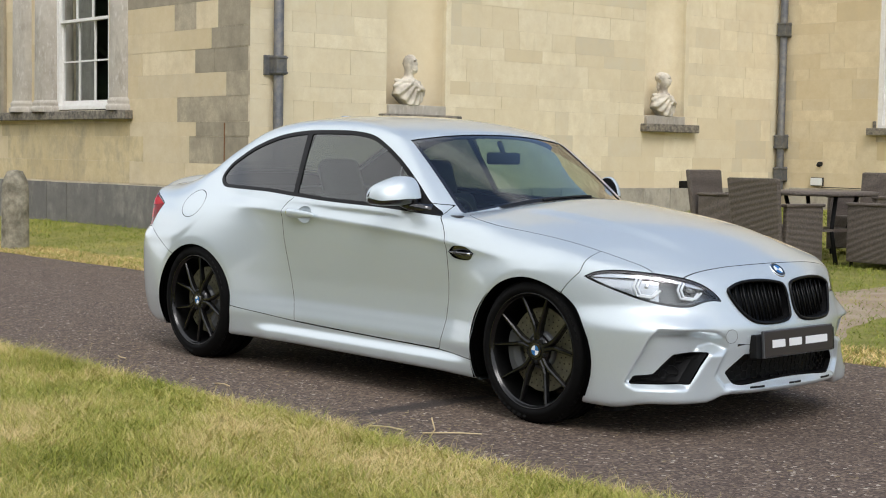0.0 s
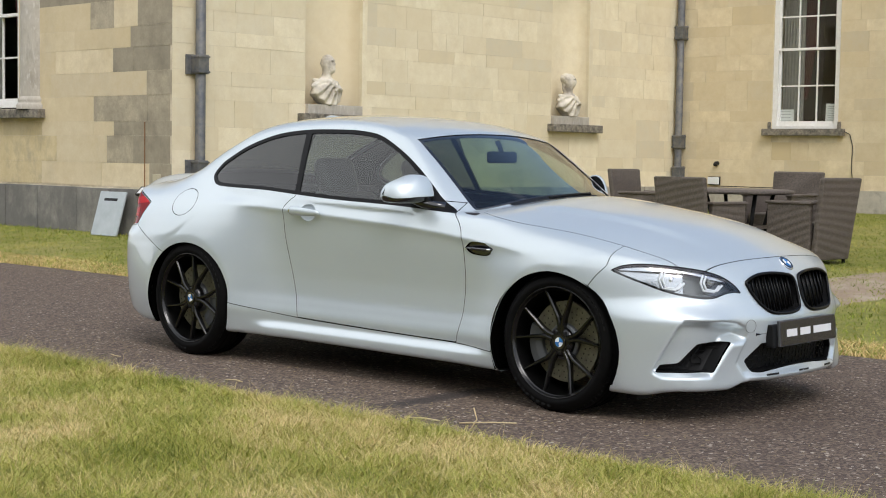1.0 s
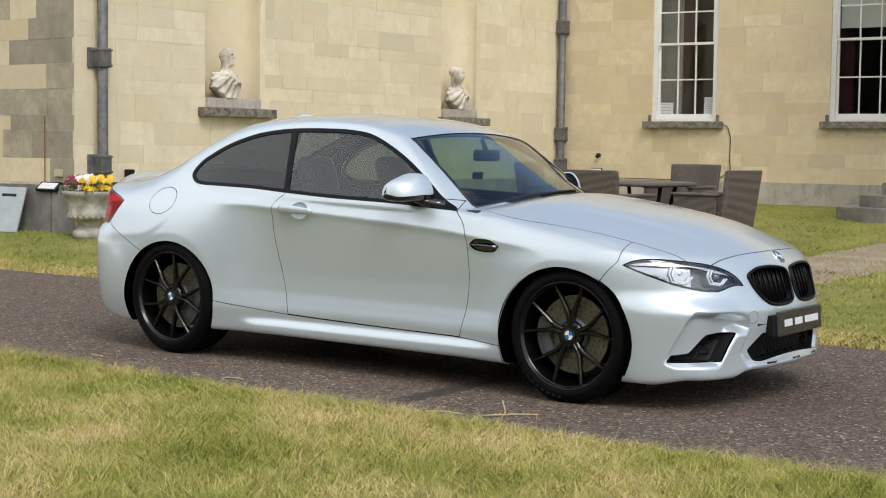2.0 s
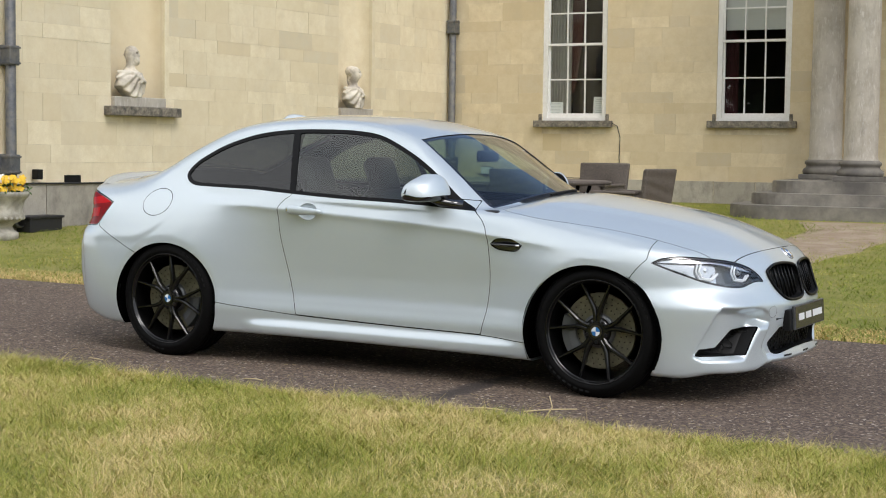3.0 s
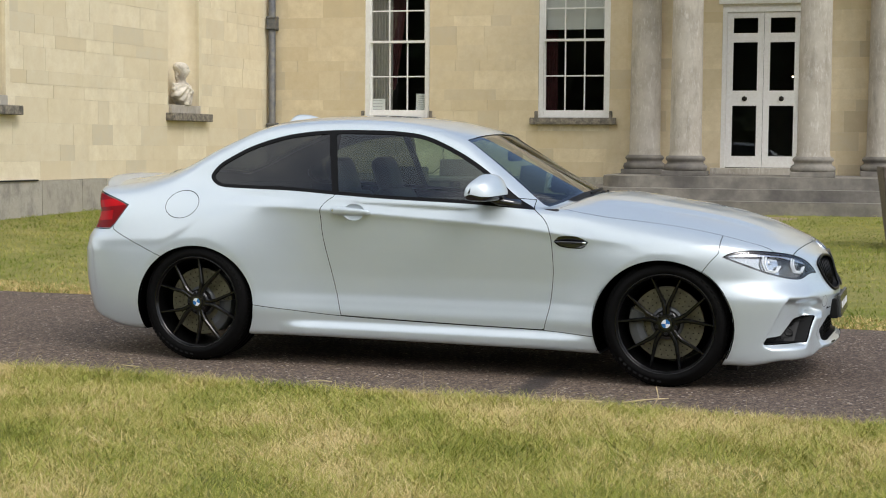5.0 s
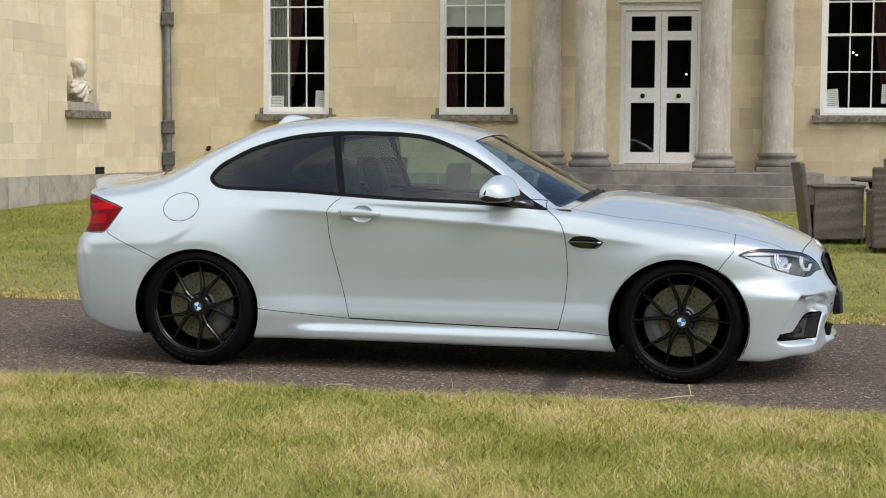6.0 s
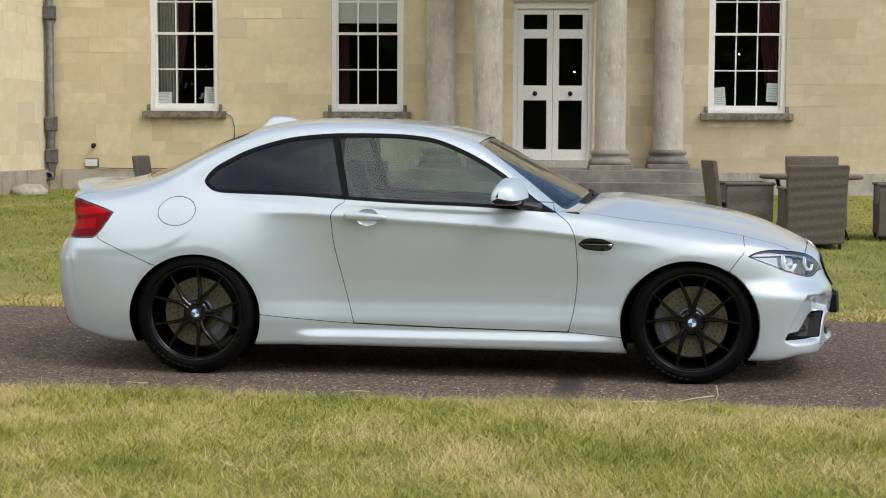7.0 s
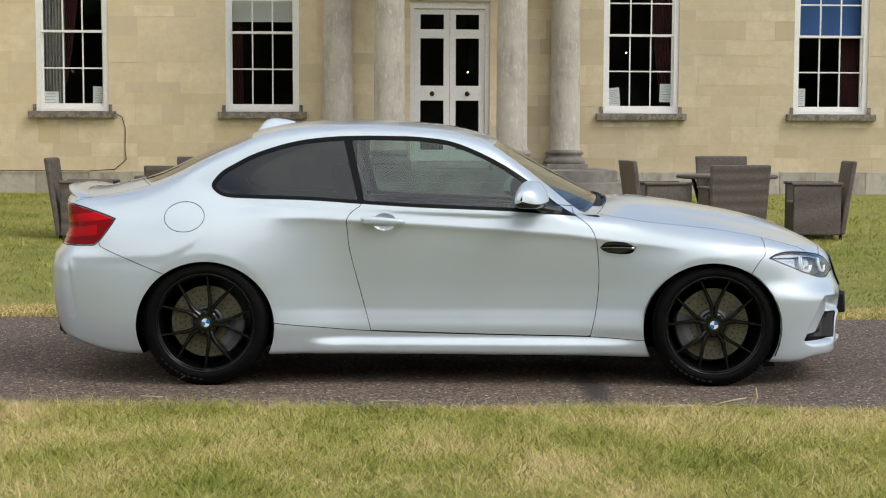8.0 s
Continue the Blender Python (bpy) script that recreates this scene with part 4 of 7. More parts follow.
def side_point(x, z, s=-1, out=0.0):
    y = bisect(lambda q: phi(full(q, x), q, full(q, z)), 0.3, 1.1)
    return Vector((x, s * (y + out), z))


def lamp_point(q, z, s=-1, depth=0.0):
    y = bisect(lambda v: phi(q + v, v, full(v, z)), 0.2, 0.98)
    d = depth * 0.7071
    return Vector((q + y - d, s * (y - d), z))


def top_point(x, y, out=0.0):
    z = bisect(lambda q: phi(full(q, x), full(q, y), q), 0.4, 1.6)
    return Vector((x, y, z + out))


# fender vents, handle cups
for h in halves(*vents):
    s = -1 if h[0][:, 1].mean() < 0 else 1
    v = sheet("fender_vent", *h, M_GLOSSBLK, car, "gloss black fender vent", off=-0.012)
    part("vent_blade", tube([side_point(0.742, 0.736, s, 0.004), side_point(0.80, 0.735, s, 0.012), side_point(0.90, 0.733, s, 0.012), side_point(0.926, 0.737, s, 0.004)], [0.004, 0.007, 0.008, 0.004], 8), M_GLOSSBLK, v, smooth=True)
    part("vent_badge", tube([side_point(0.885, 0.733, s, 0.014), side_point(0.918, 0.735, s, 0.012)], 0.006, 8), M_CHROME, v, "small chrome end", smooth=True)
cup_off = lambda V: -0.020 * np.sqrt(np.clip(-poly_sd(V[:, 0], V[:, 2], CUP) / 0.036, 0, 1))
for h, d in zip(halves(*cups), door_obs):
    s = -1 if h[0][:, 1].mean() < 0 else 1
    sheet("handle_cup", *h, M_PAINT, d, off=cup_off)
    spine = [side_point(-0.53 + 0.235 * k / 10, 0.876 - 0.010 * k / 10, s, 0.018 + 0.012 * math.sin(math.pi * k / 10)) for k in range(11)]
    bm = tube(spine, [0.014, 0.0235, 0.0245, 0.024, 0.0235, 0.0225, 0.021, 0.0195, 0.0175, 0.0145, 0.008], 12)
    for vv in bm.verts:
        c = side_point(vv.co.x, 0.871, s, 0.022)
        vv.co.y = c.y + (vv.co.y - c.y) * 0.55
    hd = part("door_handle", bm, M_PAINT, d, smooth=True)
    if s < 0:
        part("key_lock", lathe([(0.0, 0.003), (0.008, 0.003), (0.010, 0.0), (0.010, -0.01)], 20, Matrix.Translation(side_point(-0.512, 0.875, s, 0.031)) @ Matrix.Rotation(radians(90), 4, "X")), M_CHROME, d, "round chrome key lock")


# wheels
def wheel(name, R, width, cap_in, tilt):
    """Local: z outwards, origin at the rim's outer lip plane."""
    w = part(name, lathe([(0.262, -0.012), (0.2625, 0.001), (0.2595, 0.004), (0.2555, 0.0), (0.2525, -0.010), (0.247, -0.015), (0.243, -0.030), (0.232, -0.08), (0.225, -0.14), (0.22, -width + 0.02), (0.24, -width)], 72), M_BARREL, None, smooth=True)
    part("rim_lip", lathe([(0.2625, 0.0015), (0.2595, 0.0045), (0.2555, 0.0006), (0.2525, -0.0095), (0.2475, -0.0145)], 72), M_WHEEL, w, smooth=True)
    tyre = part("tyre", lathe([(0.252, -0.016), (0.260, -0.002), (0.267, 0.006), (0.283, 0.010), (0.286, 0.0088), (R - 0.026, 0.004), (R - 0.016, -0.006), (R - 0.006, -0.020), (R, -0.042), (R, -0.07), (R - 0.008, -0.072), (R - 0.008, -0.080), (R, -0.082), (R, -0.118), (R - 0.008, -0.12), (R - 0.008, -0.128), (R, -0.13), (R, -0.166), (R - 0.008, -0.168),
                                   (R - 0.008, -0.176), (R, -0.178), (R, -width + 0.045), (R - 0.012, -width + 0.015), (R - 0.04, -width - 0.008), (0.26, -width - 0.01), (0.24, -width)], 72), M_TYRE, w, "black low-profile tyre", smooth=True)
    bm = bmesh.new()
    for k in range(84):
        a = 2 * math.pi * k / 84
        m = Matrix.Rotation(a, 4, "Z") @ Matrix.Translation((R - 0.008, 0, -0.034)) @ Matrix.Rotation(radians(34), 4, "Y") @ Matrix.Rotation(radians(14), 4, "X")
        add_box(bm, -0.010, 0.0022, -0.0105, 0.0105, -0.018, 0.014, m=m)
    part("tread_block", bm, M_TYRE, w)
    bm = bmesh.new()
    for k in range(16):
        a = radians(18 + 6.5 * k + (150 if k > 7 else 0))
        add_box(bm, -0.005, 0.005, -0.0095, 0.0095, -0.002, 0.0006, m=Matrix.Rotation(a, 4, "Z") @ Matrix.Translation((0.297, 0, 0.0075)) @ Matrix.Rotation(radians(-14), 4, "Y"))
    tagged(part("sidewall_mark", bm, M_TYREMARK, w, "raised bars on the tyre wall"), kind="stuff")
    # five twin spokes
    for k in range(5):
        mid = radians(90 + 72 * k + tilt)
        for sgn in (-1, 1):
            bm = bmesh.new()
            stations = []
            for j in range(7):
                u = j / 6
                along = 0.050 + (0.2395 - 0.050) * u
                aside = sgn * (0.0095 + 0.0675 * max(0.0, (along - 0.098) / 0.1415))
                z = -cap_in - 0.004 + (cap_in - 0.012) * u ** 1.6
                half = 0.0115 - 0.0045 * u
                deep = 0.034 - 0.012 * u
                c = Vector((along * math.cos(mid) - aside * math.sin(mid), along * math.sin(mid) + aside * math.cos(mid), z))
                stations.append((c, half, deep))
            rings = []
            for j, (c, half, deep) in enumerate(stations):
                d = (stations[min(j + 1, 6)][0] - stations[max(j - 1, 0)][0]).normalized()
                side = Vector((-d.y, d.x, 0)).normalized()
                prof = [(-half, -deep), (-half, -0.006), (-half * 0.45, 0.0), (half * 0.45, 0.0), (half, -0.006), (half, -deep)]
                rings.append([bm.verts.new(c + side * p + Vector((0, 0, q))) for p, q in prof])
            for u, v in zip(rings, rings[1:]):
                for i in range(6):
                    bm.faces.new((u[i], u[(i + 1) % 6], v[(i + 1) % 6], v[i]))
            bm.faces.new(rings[0])
            bm.faces.new(rings[-1][::-1])
            part("spoke", bm, M_WHEEL, w)
    part("hub", lathe([(0.0, -cap_in - 0.006), (0.036, -cap_in - 0.006), (0.040, -cap_in - 0.004), (0.060, -cap_in - 0.010), (0.070, -cap_in - 0.02), (0.074, -cap_in - 0.05), (0.08, -0.16)], 40), M_WHEEL, w, smooth=True)
    for k in range(5):
        a = radians(90 + 36 + 72 * k + tilt)
        part("wheel_bolt", lathe([(0.0, 0.0), (0.008, 0.0), (0.0095, -0.003), (0.0095, -0.02)], 10, Matrix.Translation((0.052 * math.cos(a), 0.052 * math.sin(a), -cap_in - 0.003))), M_BLACK, w)
    ring = part("centre_cap", lathe([(0.0, -cap_in), (0.0335, -cap_in), (0.0345, -cap_in - 0.002), (0.0345, -cap_in - 0.01)], 36), M_GLOSSBLK, w, "round badge with blue and white quarters")
    badge_quarters(ring, 0.0225, Matrix.Translation((0, 0, -cap_in + 0.001)), tilt)
    disc = part("brake_disc", lathe([(0.085, -0.085), (0.088, -0.080), (0.19, -0.080), (0.19, -0.104), (0.09, -0.104)], 64), M_DISC, w, "drilled steel brake disc")
    bm = bmesh.new()
    for k in range(30):
        for j in range(3):
            a = 2 * math.pi * (k + j / 3) / 30
            add_lathe(bm, [(0.0, -0.0793), (0.0038, -0.0793)], 8, Matrix.Translation((math.cos(a) * (0.118 + 0.026 * j), math.sin(a) * (0.118 + 0.026 * j), 0)))
    tagged(part("drill_hole", bm, M_BLACK, w), kind="stuff")
    part("disc_bell", lathe([(0.0, -0.060), (0.078, -0.060), (0.086, -0.068), (0.088, -0.085)], 40), M_CALIPER, w, smooth=True)
    return w


def badge_quarters(parent, r, m, turn=0.0):
    for k in range(4):
        a0 = radians(90 * k + turn)
        bm = bmesh.new()
        c = bm.verts.new((0, 0, 0))
        pts = [bm.verts.new((r * math.cos(a0 + i * math.pi / 16), r * math.sin(a0 + i * math.pi / 16), 0)) for i in range(9)]
        for a, b in zip(pts, pts[1:]):
            bm.faces.new((c, a, b))
        bmesh.ops.transform(bm, matrix=m, verts=bm.verts[:])
        part("badge_quarter", bm, M_ROUNDWHITE if k % 2 else M_ROUNDBLUE, parent)


def caliper(parent, angle, r=0.168, span=58):
    prof = [(r - 0.045, -0.060), (r - 0.01, -0.052), (r + 0.028, -0.056), (r + 0.036, -0.075), (r + 0.036, -0.13), (r - 0.045, -0.13)]
    bm = lathe(prof + [prof[0]], 14, a0=radians(angle - span / 2), a1=radians(angle + span / 2))
    bmesh.ops.holes_fill(bm, edges=bm.edges[:])
    part("brake_caliper", bm, M_CALIPER, parent, "grey brake caliper", smooth=False)


def right_frame(x, y, z):
    return Matrix(((1, 0, 0, x), (0, 0, -1, y), (0, 1, 0, z), (0, 0, 0, 1)))


def left_frame(x, y, z):
    return Matrix(((-1, 0, 0, x), (0, 0, 1, y), (0, 1, 0, z), (0, 0, 0, 1)))


for x, y, z, R, width, cap_in, tilt, cal in ((1.3465, 0.846, 0.327, 0.327, 0.235, 0.030, 0, 188), (-1.3465, 0.872, 0.334, 0.334, 0.255, 0.012, -20, -25)):
    wr = wheel("wheel", R, width, cap_in, tilt)
    caliper(wr, cal)
    wr["label"] = "satin black twin-spoke alloy wheel"
    wr.parent = car
    wr.matrix_basis = right_frame(x, -y, z)
    wl_ = copy_thing(wr, left_frame(x, y, z))
    wl_.parent = car
    # wheel well
    for s in (-1, 1):
        bm = bmesh.new()
        cx = 1.33 if x > 0 else -1.345
        n = 28
        rows = []
        for yy, k in ((0.30, 1.0), (0.83, 1.0), (0.862, 0.99)):
            rows.append([bm.verts.new((cx + 0.372 * k * math.cos(radians(-25 + 230 * i / n)), s * yy, 0.315 + 0.354 * k * math.sin(radians(-25 + 230 * i / n)))) for i in range(n + 1)])
        for a, b in zip(rows, rows[1:]):
            for i in range(n):
                bm.faces.new((a[i], a[i + 1], b[i + 1], b[i]))
        bm.faces.new(rows[0])
        part("wheel_well", bm, M_SHELL, car, "black wheel arch liner")

# underside
part("underbody", box(-1.95, 1.72, -0.62, 0.62, 0.18, 0.25, bevel=0.02), M_SHELL, car)
for s in (-1, 1):
    part("jacking_fin", box(1.64, 1.70, s * 0.62 - 0.06, s * 0.62 + 0.06, 0.085, 0.17), M_BLACK, car, "black air deflector")


# grilles
def depth_back(piece, name, depth, label):
    """A dark panel set straight back along x behind an opening."""
    V, T = weld(*piece)
    P = V - np.array([depth, 0, 0])
    e = np.sort(np.concatenate([T[:, [0, 1]], T[:, [1, 2]], T[:, [2, 0]]]), 1)
    u, c = np.unique(e, axis=0, return_counts=True)
    faces = [tuple(t) for t in T + len(V)] + [(a, b, b + len(V), a + len(V)) for a, b in u[c == 1]]
    return link(name, mesh_of(name, np.concatenate([V, P]), faces, M_BLACK), panel["front_bumper"], label)


def hex_mesh(name, poly, mirror, cell, depth, r, parent):
    """Honeycomb bars inside a front opening."""
    bm = bmesh.new()
    lo, hi = poly.min(0), poly.max(0)
    nu, nw = int((hi[0] - lo[0]) / (cell * 1.5)) + 2, int((hi[1] - lo[1]) / (cell * 0.866)) + 2
    seen, ends = set(), []
    for i in range(nu):
        for j in range(nw):
            cu, cw = lo[0] + i * cell * 1.5, lo[1] + (j * 2 + i % 2) * cell * 0.866
            for k in range(6):
                a, b = radians(60 * k), radians(60 * k + 60)
                p = (cu + cell * math.cos(a), cw + cell * math.sin(a))
                q = (cu + cell * math.cos(b), cw + cell * math.sin(b))
                key = (round((p[0] + q[0]) * 500), round((p[1] + q[1]) * 500))
                if key in seen:
                    continue
                seen.add(key)
                ends += [p, q]
    ends = np.array(ends)
    inside = (poly_sd(ends[:, 0], ends[:, 1], poly) < -0.002).reshape(-1, 2).all(1)
    pts = front_points(ends[np.repeat(inside, 2)] * np.array([mirror, 1]), depth)
    for p, q in zip(pts[::2], pts[1::2]):
        add_tube(bm, [p, q], r, 4)
    tagged(part(name, bm, M_BLACK, parent, "black honeycomb grille"), kind="stuff")


mouth_back = depth_back(mouth, "lower_intake", 0.07, "black lower air intake")
hex_mesh("grille_mesh", MOUTH, 1, 0.021, 0.03, 0.0028, mouth_back)
for piece in halves(*scoops):
    sgn = -1 if piece[0][:, 1].mean() < 0 else 1
    scoop_back = depth_back(piece, "side_intake", 0.06, "black side air intake")
    hex_mesh("grille_mesh", SCOOP, sgn, 0.021, 0.035, 0.0026, scoop_back)
for piece in halves(*kidneys):
    depth_back(piece, "kidney_backing", 0.06, "black radiator grille backing")
for s in (-1, 1):
    loop = [front_point(s * u, w, -0.004) for u, w in KIDNEY[::2]]
    k = part("kidney_frame", tube(loop + loop[:2], 0.0075, 8), M_GRILLE, panel["front_bumper"], "gloss black twin-kidney frame", smooth=True)
    for i in range(7):
        u = 0.05 + 0.045 * i
        zs = [w for w in np.linspace(0.49, 0.668, 40) if poly_sd(*arr(u, w), KIDNEY)[0] < -0.006]
        if len(zs) > 2:
            pa, pb = front_point(s * u, zs[0], 0.026), front_point(s * u, zs[-1], 0.014)
            bm = bmesh.new()
            for d0 in (0.0, 0.016):
                add_tube(bm, [pa - Vector((d0, 0, 0)), (pa + pb) / 2 - Vector((d0 - 0.004, 0, 0)), pb - Vector((d0, 0, 0))], 0.0055, 6)
            part("grille_bar", bm, M_GRILLE, k, smooth=True)
part("cross_bar", tube([front_point(y, 0.40, 0.01) for y in np.linspace(-0.36, 0.36, 9)], 0.012, 8), M_GLOSSBLK, panel["front_bumper"])
for y in (-0.30, -0.04, 0.22):
    pts = [front_point(y + d, 0.207, -0.001) for d in (0, 0.03, 0.06, 0.09)]
    bm = bmesh.new()
    for a, b in zip(pts, pts[1:]):
        bm.faces.new([bm.verts.new(p) for p in (a, b, b + Vector((-0.001, 0, 0.009)), a + Vector((-0.001, 0, 0.009)))])
    part("lip_slot", bm, M_BLACK, panel["front_bumper"], "dark slot in the chin")
for y, z, r in ((-0.66, 0.378, 0.011), (-0.30, 0.43, 0.010), (0.30, 0.43, 0.010), (0.66, 0.378, 0.011)):
    p = front_point(y, z)
    n = Vector(normals_of(np.array([p]))[0])
    m = Matrix.Translation(p) @ n.to_track_quat("Z", "Y").to_matrix().to_4x4()
    part("parking_sensor", lathe([(0.0, 0.0012), (r - 0.002, 0.0012), (r - 0.002, 0.0), (r, 0.0005)], 20, m), M_PAINT, panel["front_bumper"])
p = front_point(-0.395, 0.437)
n = Vector(normals_of(np.array([p]))[0])
part("tow_cover_ring", lathe([(0.029, 0.0008), (0.0305, 0.0008)], 30, Matrix.Translation(p) @ n.to_track_quat("Z", "Y").to_matrix().to_4x4()), M_SHELL, panel["front_bumper"])

# display plate with plain bars in place of its lettering
px = front_point(0, 0.40).x + 0.020
m = Matrix.Translation((px, 0.0, 0.398)) @ Matrix.Rotation(radians(-4), 4, "Y")
plate = part("display_plate", box(-0.006, 0.006, -0.26, 0.26, -0.056, 0.056, bevel=0.003, m=m), M_PLATE, panel["front_bumper"], "dark plate with a row of white bars")
part("plate_edge", box(-0.010, 0.004, -0.264, 0.264, -0.0595, 0.0595, bevel=0.003, m=m), M_CALIPER, panel["front_bumper"], "bright plate rim")
part("plate_mount", box(-0.05, -0.010, -0.30, 0.30, -0.06, 0.045, bevel=0.006, m=m), M_BLACK, panel["front_bumper"])
for a, b in ((-0.205, -0.110), (-0.080, 0.015), (0.045, 0.215)):
    part("plate_bar", box(0.0062, 0.0072, a, b, -0.017, 0.017, m=m), M_LETTER, plate)

# bonnet badge
p = front_point(0.0, 0.705)
n = Vector(normals_of(np.array([p]))[0])
m = Matrix.Translation(p) @ n.to_track_quat("Z", "Y").to_matrix().to_4x4()
bd = part("hood_badge", lathe([(0.0, 0.004), (0.037, 0.004), (0.041, 0.002), (0.041, -0.01)], 40, m), M_CHROME, panel["front_bumper"], "round badge with blue and white quarters", smooth=True)
part("badge_ring", lathe([(0.0, 0.0045), (0.037, 0.0045)], 40, m), M_GLOSSBLK, bd)
badge_quarters(bd, 0.024, m @ Matrix.Translation((0, 0, 0.0055)), 20)

# headlamps
for h in halves(*headlamps):
    s = -1 if h[0][:, 1].mean() < 0 else 1
    f = lamp_f(h[0])
    core, rim_piece = cut(*h, f + 0.008)
    lamp = sheet("headlamp", *core, M_LAMPGLASS, car, "clear headlamp with bright angular light guides")
    lamp.visible_shadow = False
    sheet("lamp_rim", *rim_piece, M_GLOSSBLK, lamp, "black lamp rim", off=-0.002)
    sheet("lamp_bowl", *h, M_LAMPBOWL, lamp, off=-0.055)
    f = lamp_f(core[0])
    zz, qq = core[0][:, 2], core[0][:, 0] - np.abs(core[0][:, 1])
    brow, rest = cut(*core, (0.685 - 0.05 * step(1.2, 1.6, qq)) - zz)
    sheet("lamp_brow", *brow, M_LAMPIN, lamp, "bright chrome brow", off=-0.012)
    inner_end, rest = cut(*rest, (rest[0][:, 0] - np.abs(rest[0][:, 1])) - 1.27)
    sheet("lamp_reflector", *inner_end, M_LAMPIN, lamp, "bright reflector", off=-0.030)
    for q0, sc in ((1.17, 1.0), (1.43, 0.9)):
        pts = [(q0 - 0.035, 0.682), (q0 - 0.055, 0.645), (q0 - 0.035, 0.606), (q0 + 0.045, 0.598), (q0 + 0.085, 0.630)]
        for d in (0.0, 0.03):
            line = [lamp_point(q0 + (q - q0) * sc + d * 0.7, 0.64 + (z - 0.64) * (sc - d * 4) - (0.012 if q0 > 1.3 else 0), s, 0.016) for q, z in pts]
            part("light_guide", tube(line, 0.0055, 6), M_LAMPWHITE, lamp, smooth=True)
        c = lamp_point(q0 + 0.03, 0.640 - (0.010 if q0 > 1.3 else 0), s, 0.035)
        dvec = Vector((0.78, s * 0.62, 0))
        part("projector", lathe([(0.0, 0.006), (0.014, 0.003), (0.022, -0.006), (0.026, -0.03)], 20, Matrix.Translation(c) @ dvec.to_track_quat("Z", "Y").to_matrix().to_4x4()), M_LAMPIN, lamp, smooth=True)

# tail lamps: a dark rim, a deep red field and brighter light bands
for h in halves(*taillamps):
    core, edge_piece = cut(*h, tail_f(h[0]) + 0.007)
    t_ = sheet("tail_lamp", *core, M_REDDK, car, "red tail lamp with brighter bands", rim=0.01)
    sheet("tail_lamp_rim", *edge_piece, M_GLOSSBLK, t_, "black lamp rim", off=-0.001)
    for lo, hi, lab in ((0.862, 0.905, "bright red upper band"), (0.785, 0.838, "bright red lower band")):
        V, T = core
        slope = 0.10 * (V[:, 0] + 2.0)
        (V, T), _ = cut(V, T, np.maximum(V[:, 2] - hi - slope, lo + slope - V[:, 2]))
        if lo < 0.8:
            (V, T), _ = cut(V, T, V[:, 0] + 1.93)
        sheet("tail_lamp_band", V, T, M_RED, t_, lab, off=0.0015)

# door mirrors
def mirror(s, squeeze=1.0):
    """Lofted housing, from its foot outwards; the lower third is black."""
    n = 28
    fy = curve([0, 0.3, 0.6, 0.85, 1.0], [0.735, 0.80, 0.865, 0.925, 0.948])
    fx = curve([0, 0.3, 0.6, 0.85, 1.0], [0.392, 0.378, 0.360, 0.336, 0.318])
    fz = curve([0, 0.3, 0.6, 0.85, 1.0], [1.016, 1.016, 1.006, 0.992, 0.982])
    fhx = curve([0, 0.1, 0.3, 0.6, 0.85, 0.96, 1.0], [0.070, 0.078, 0.082, 0.078, 0.058, 0.032, 0.004])
    fhz = curve([0, 0.1, 0.3, 0.6, 0.85, 0.96, 1.0], [0.066, 0.072, 0.073, 0.063, 0.046, 0.026, 0.004])
    rings = []
    for k in range(15):
        t = k / 14
        y = 0.735 + (float(fy(np.array(t))) - 0.735) * squeeze
        cx, cz, hx, hz = (float(q(np.array(t))) for q in (fx, fz, fhx, fhz))
        ring = []
        for i in range(n):
            a_ = math.pi + 2 * math.pi * (i + 0.5) / n
            ca, sa = math.cos(a_), math.sin(a_)
            px_, pz = (math.copysign(abs(q) ** 0.62, q) for q in (ca, sa))
            ring.append((cx + hx * px_ * (1 - 0.26 * max(pz, 0.0)) - (0.014 * pz if px_ > 0 else 0), s * y, cz + hz * pz))
        rings.append(ring)
    low = [i for i in range(n) if math.sin(math.pi + 2 * math.pi * (i + 0.5) / n) < -0.22]
    cut_a, cut_b = min(low), max(low)
    first = None
    for nm, idx, mat, lab in (("mirror_base", list(range(cut_a, cut_b + 1)), M_GLOSSBLK, "gloss black mirror lower half"), ("mirror_cap", list(range(cut_b, n)) + list(range(0, cut_a + 1)), M_PAINT, "silver mirror cap")):
        bm = bmesh.new()
        vs = [[bm.verts.new(r[i]) for i in idx] for r in rings]
        for u, w in zip(vs, vs[1:]):
            for i in range(len(idx) - 1):
                bm.faces.new((u[i], u[i + 1], w[i + 1], w[i]))
        if nm == "mirror_base":
            add_tube(bm, [(0.53, s * 0.712, 0.926), (0.48, s * 0.735, 0.930), (0.43, s * 0.77, 0.942), (0.39, s * 0.81, 0.958)], [0.028, 0.027, 0.025, 0.016], 10)
            first = part(nm, bm, mat, car, lab, smooth=True)
        else:
            part(nm, bm, mat, first, lab, smooth=True)
    bm = bmesh.new()
    bm.faces.new([bm.verts.new(q) for q in [(0.331, s * (0.735 + 0.105 * squeeze - 0.075 * squeeze * math.sin(a_)), 1.0 + 0.042 * math.cos(a_)) for a_ in np.linspace(0, 2 * math.pi, 28, False)]])
    part("mirror_glass", bm, M_CHROME, first)
    bm = bmesh.new()
    bm.faces.new([bm.verts.new(q) for q in rings[0]])
    part("mirror_inner_end", bm, M_BLACK, first)


mirror(-1)
mirror(1, 0.42)

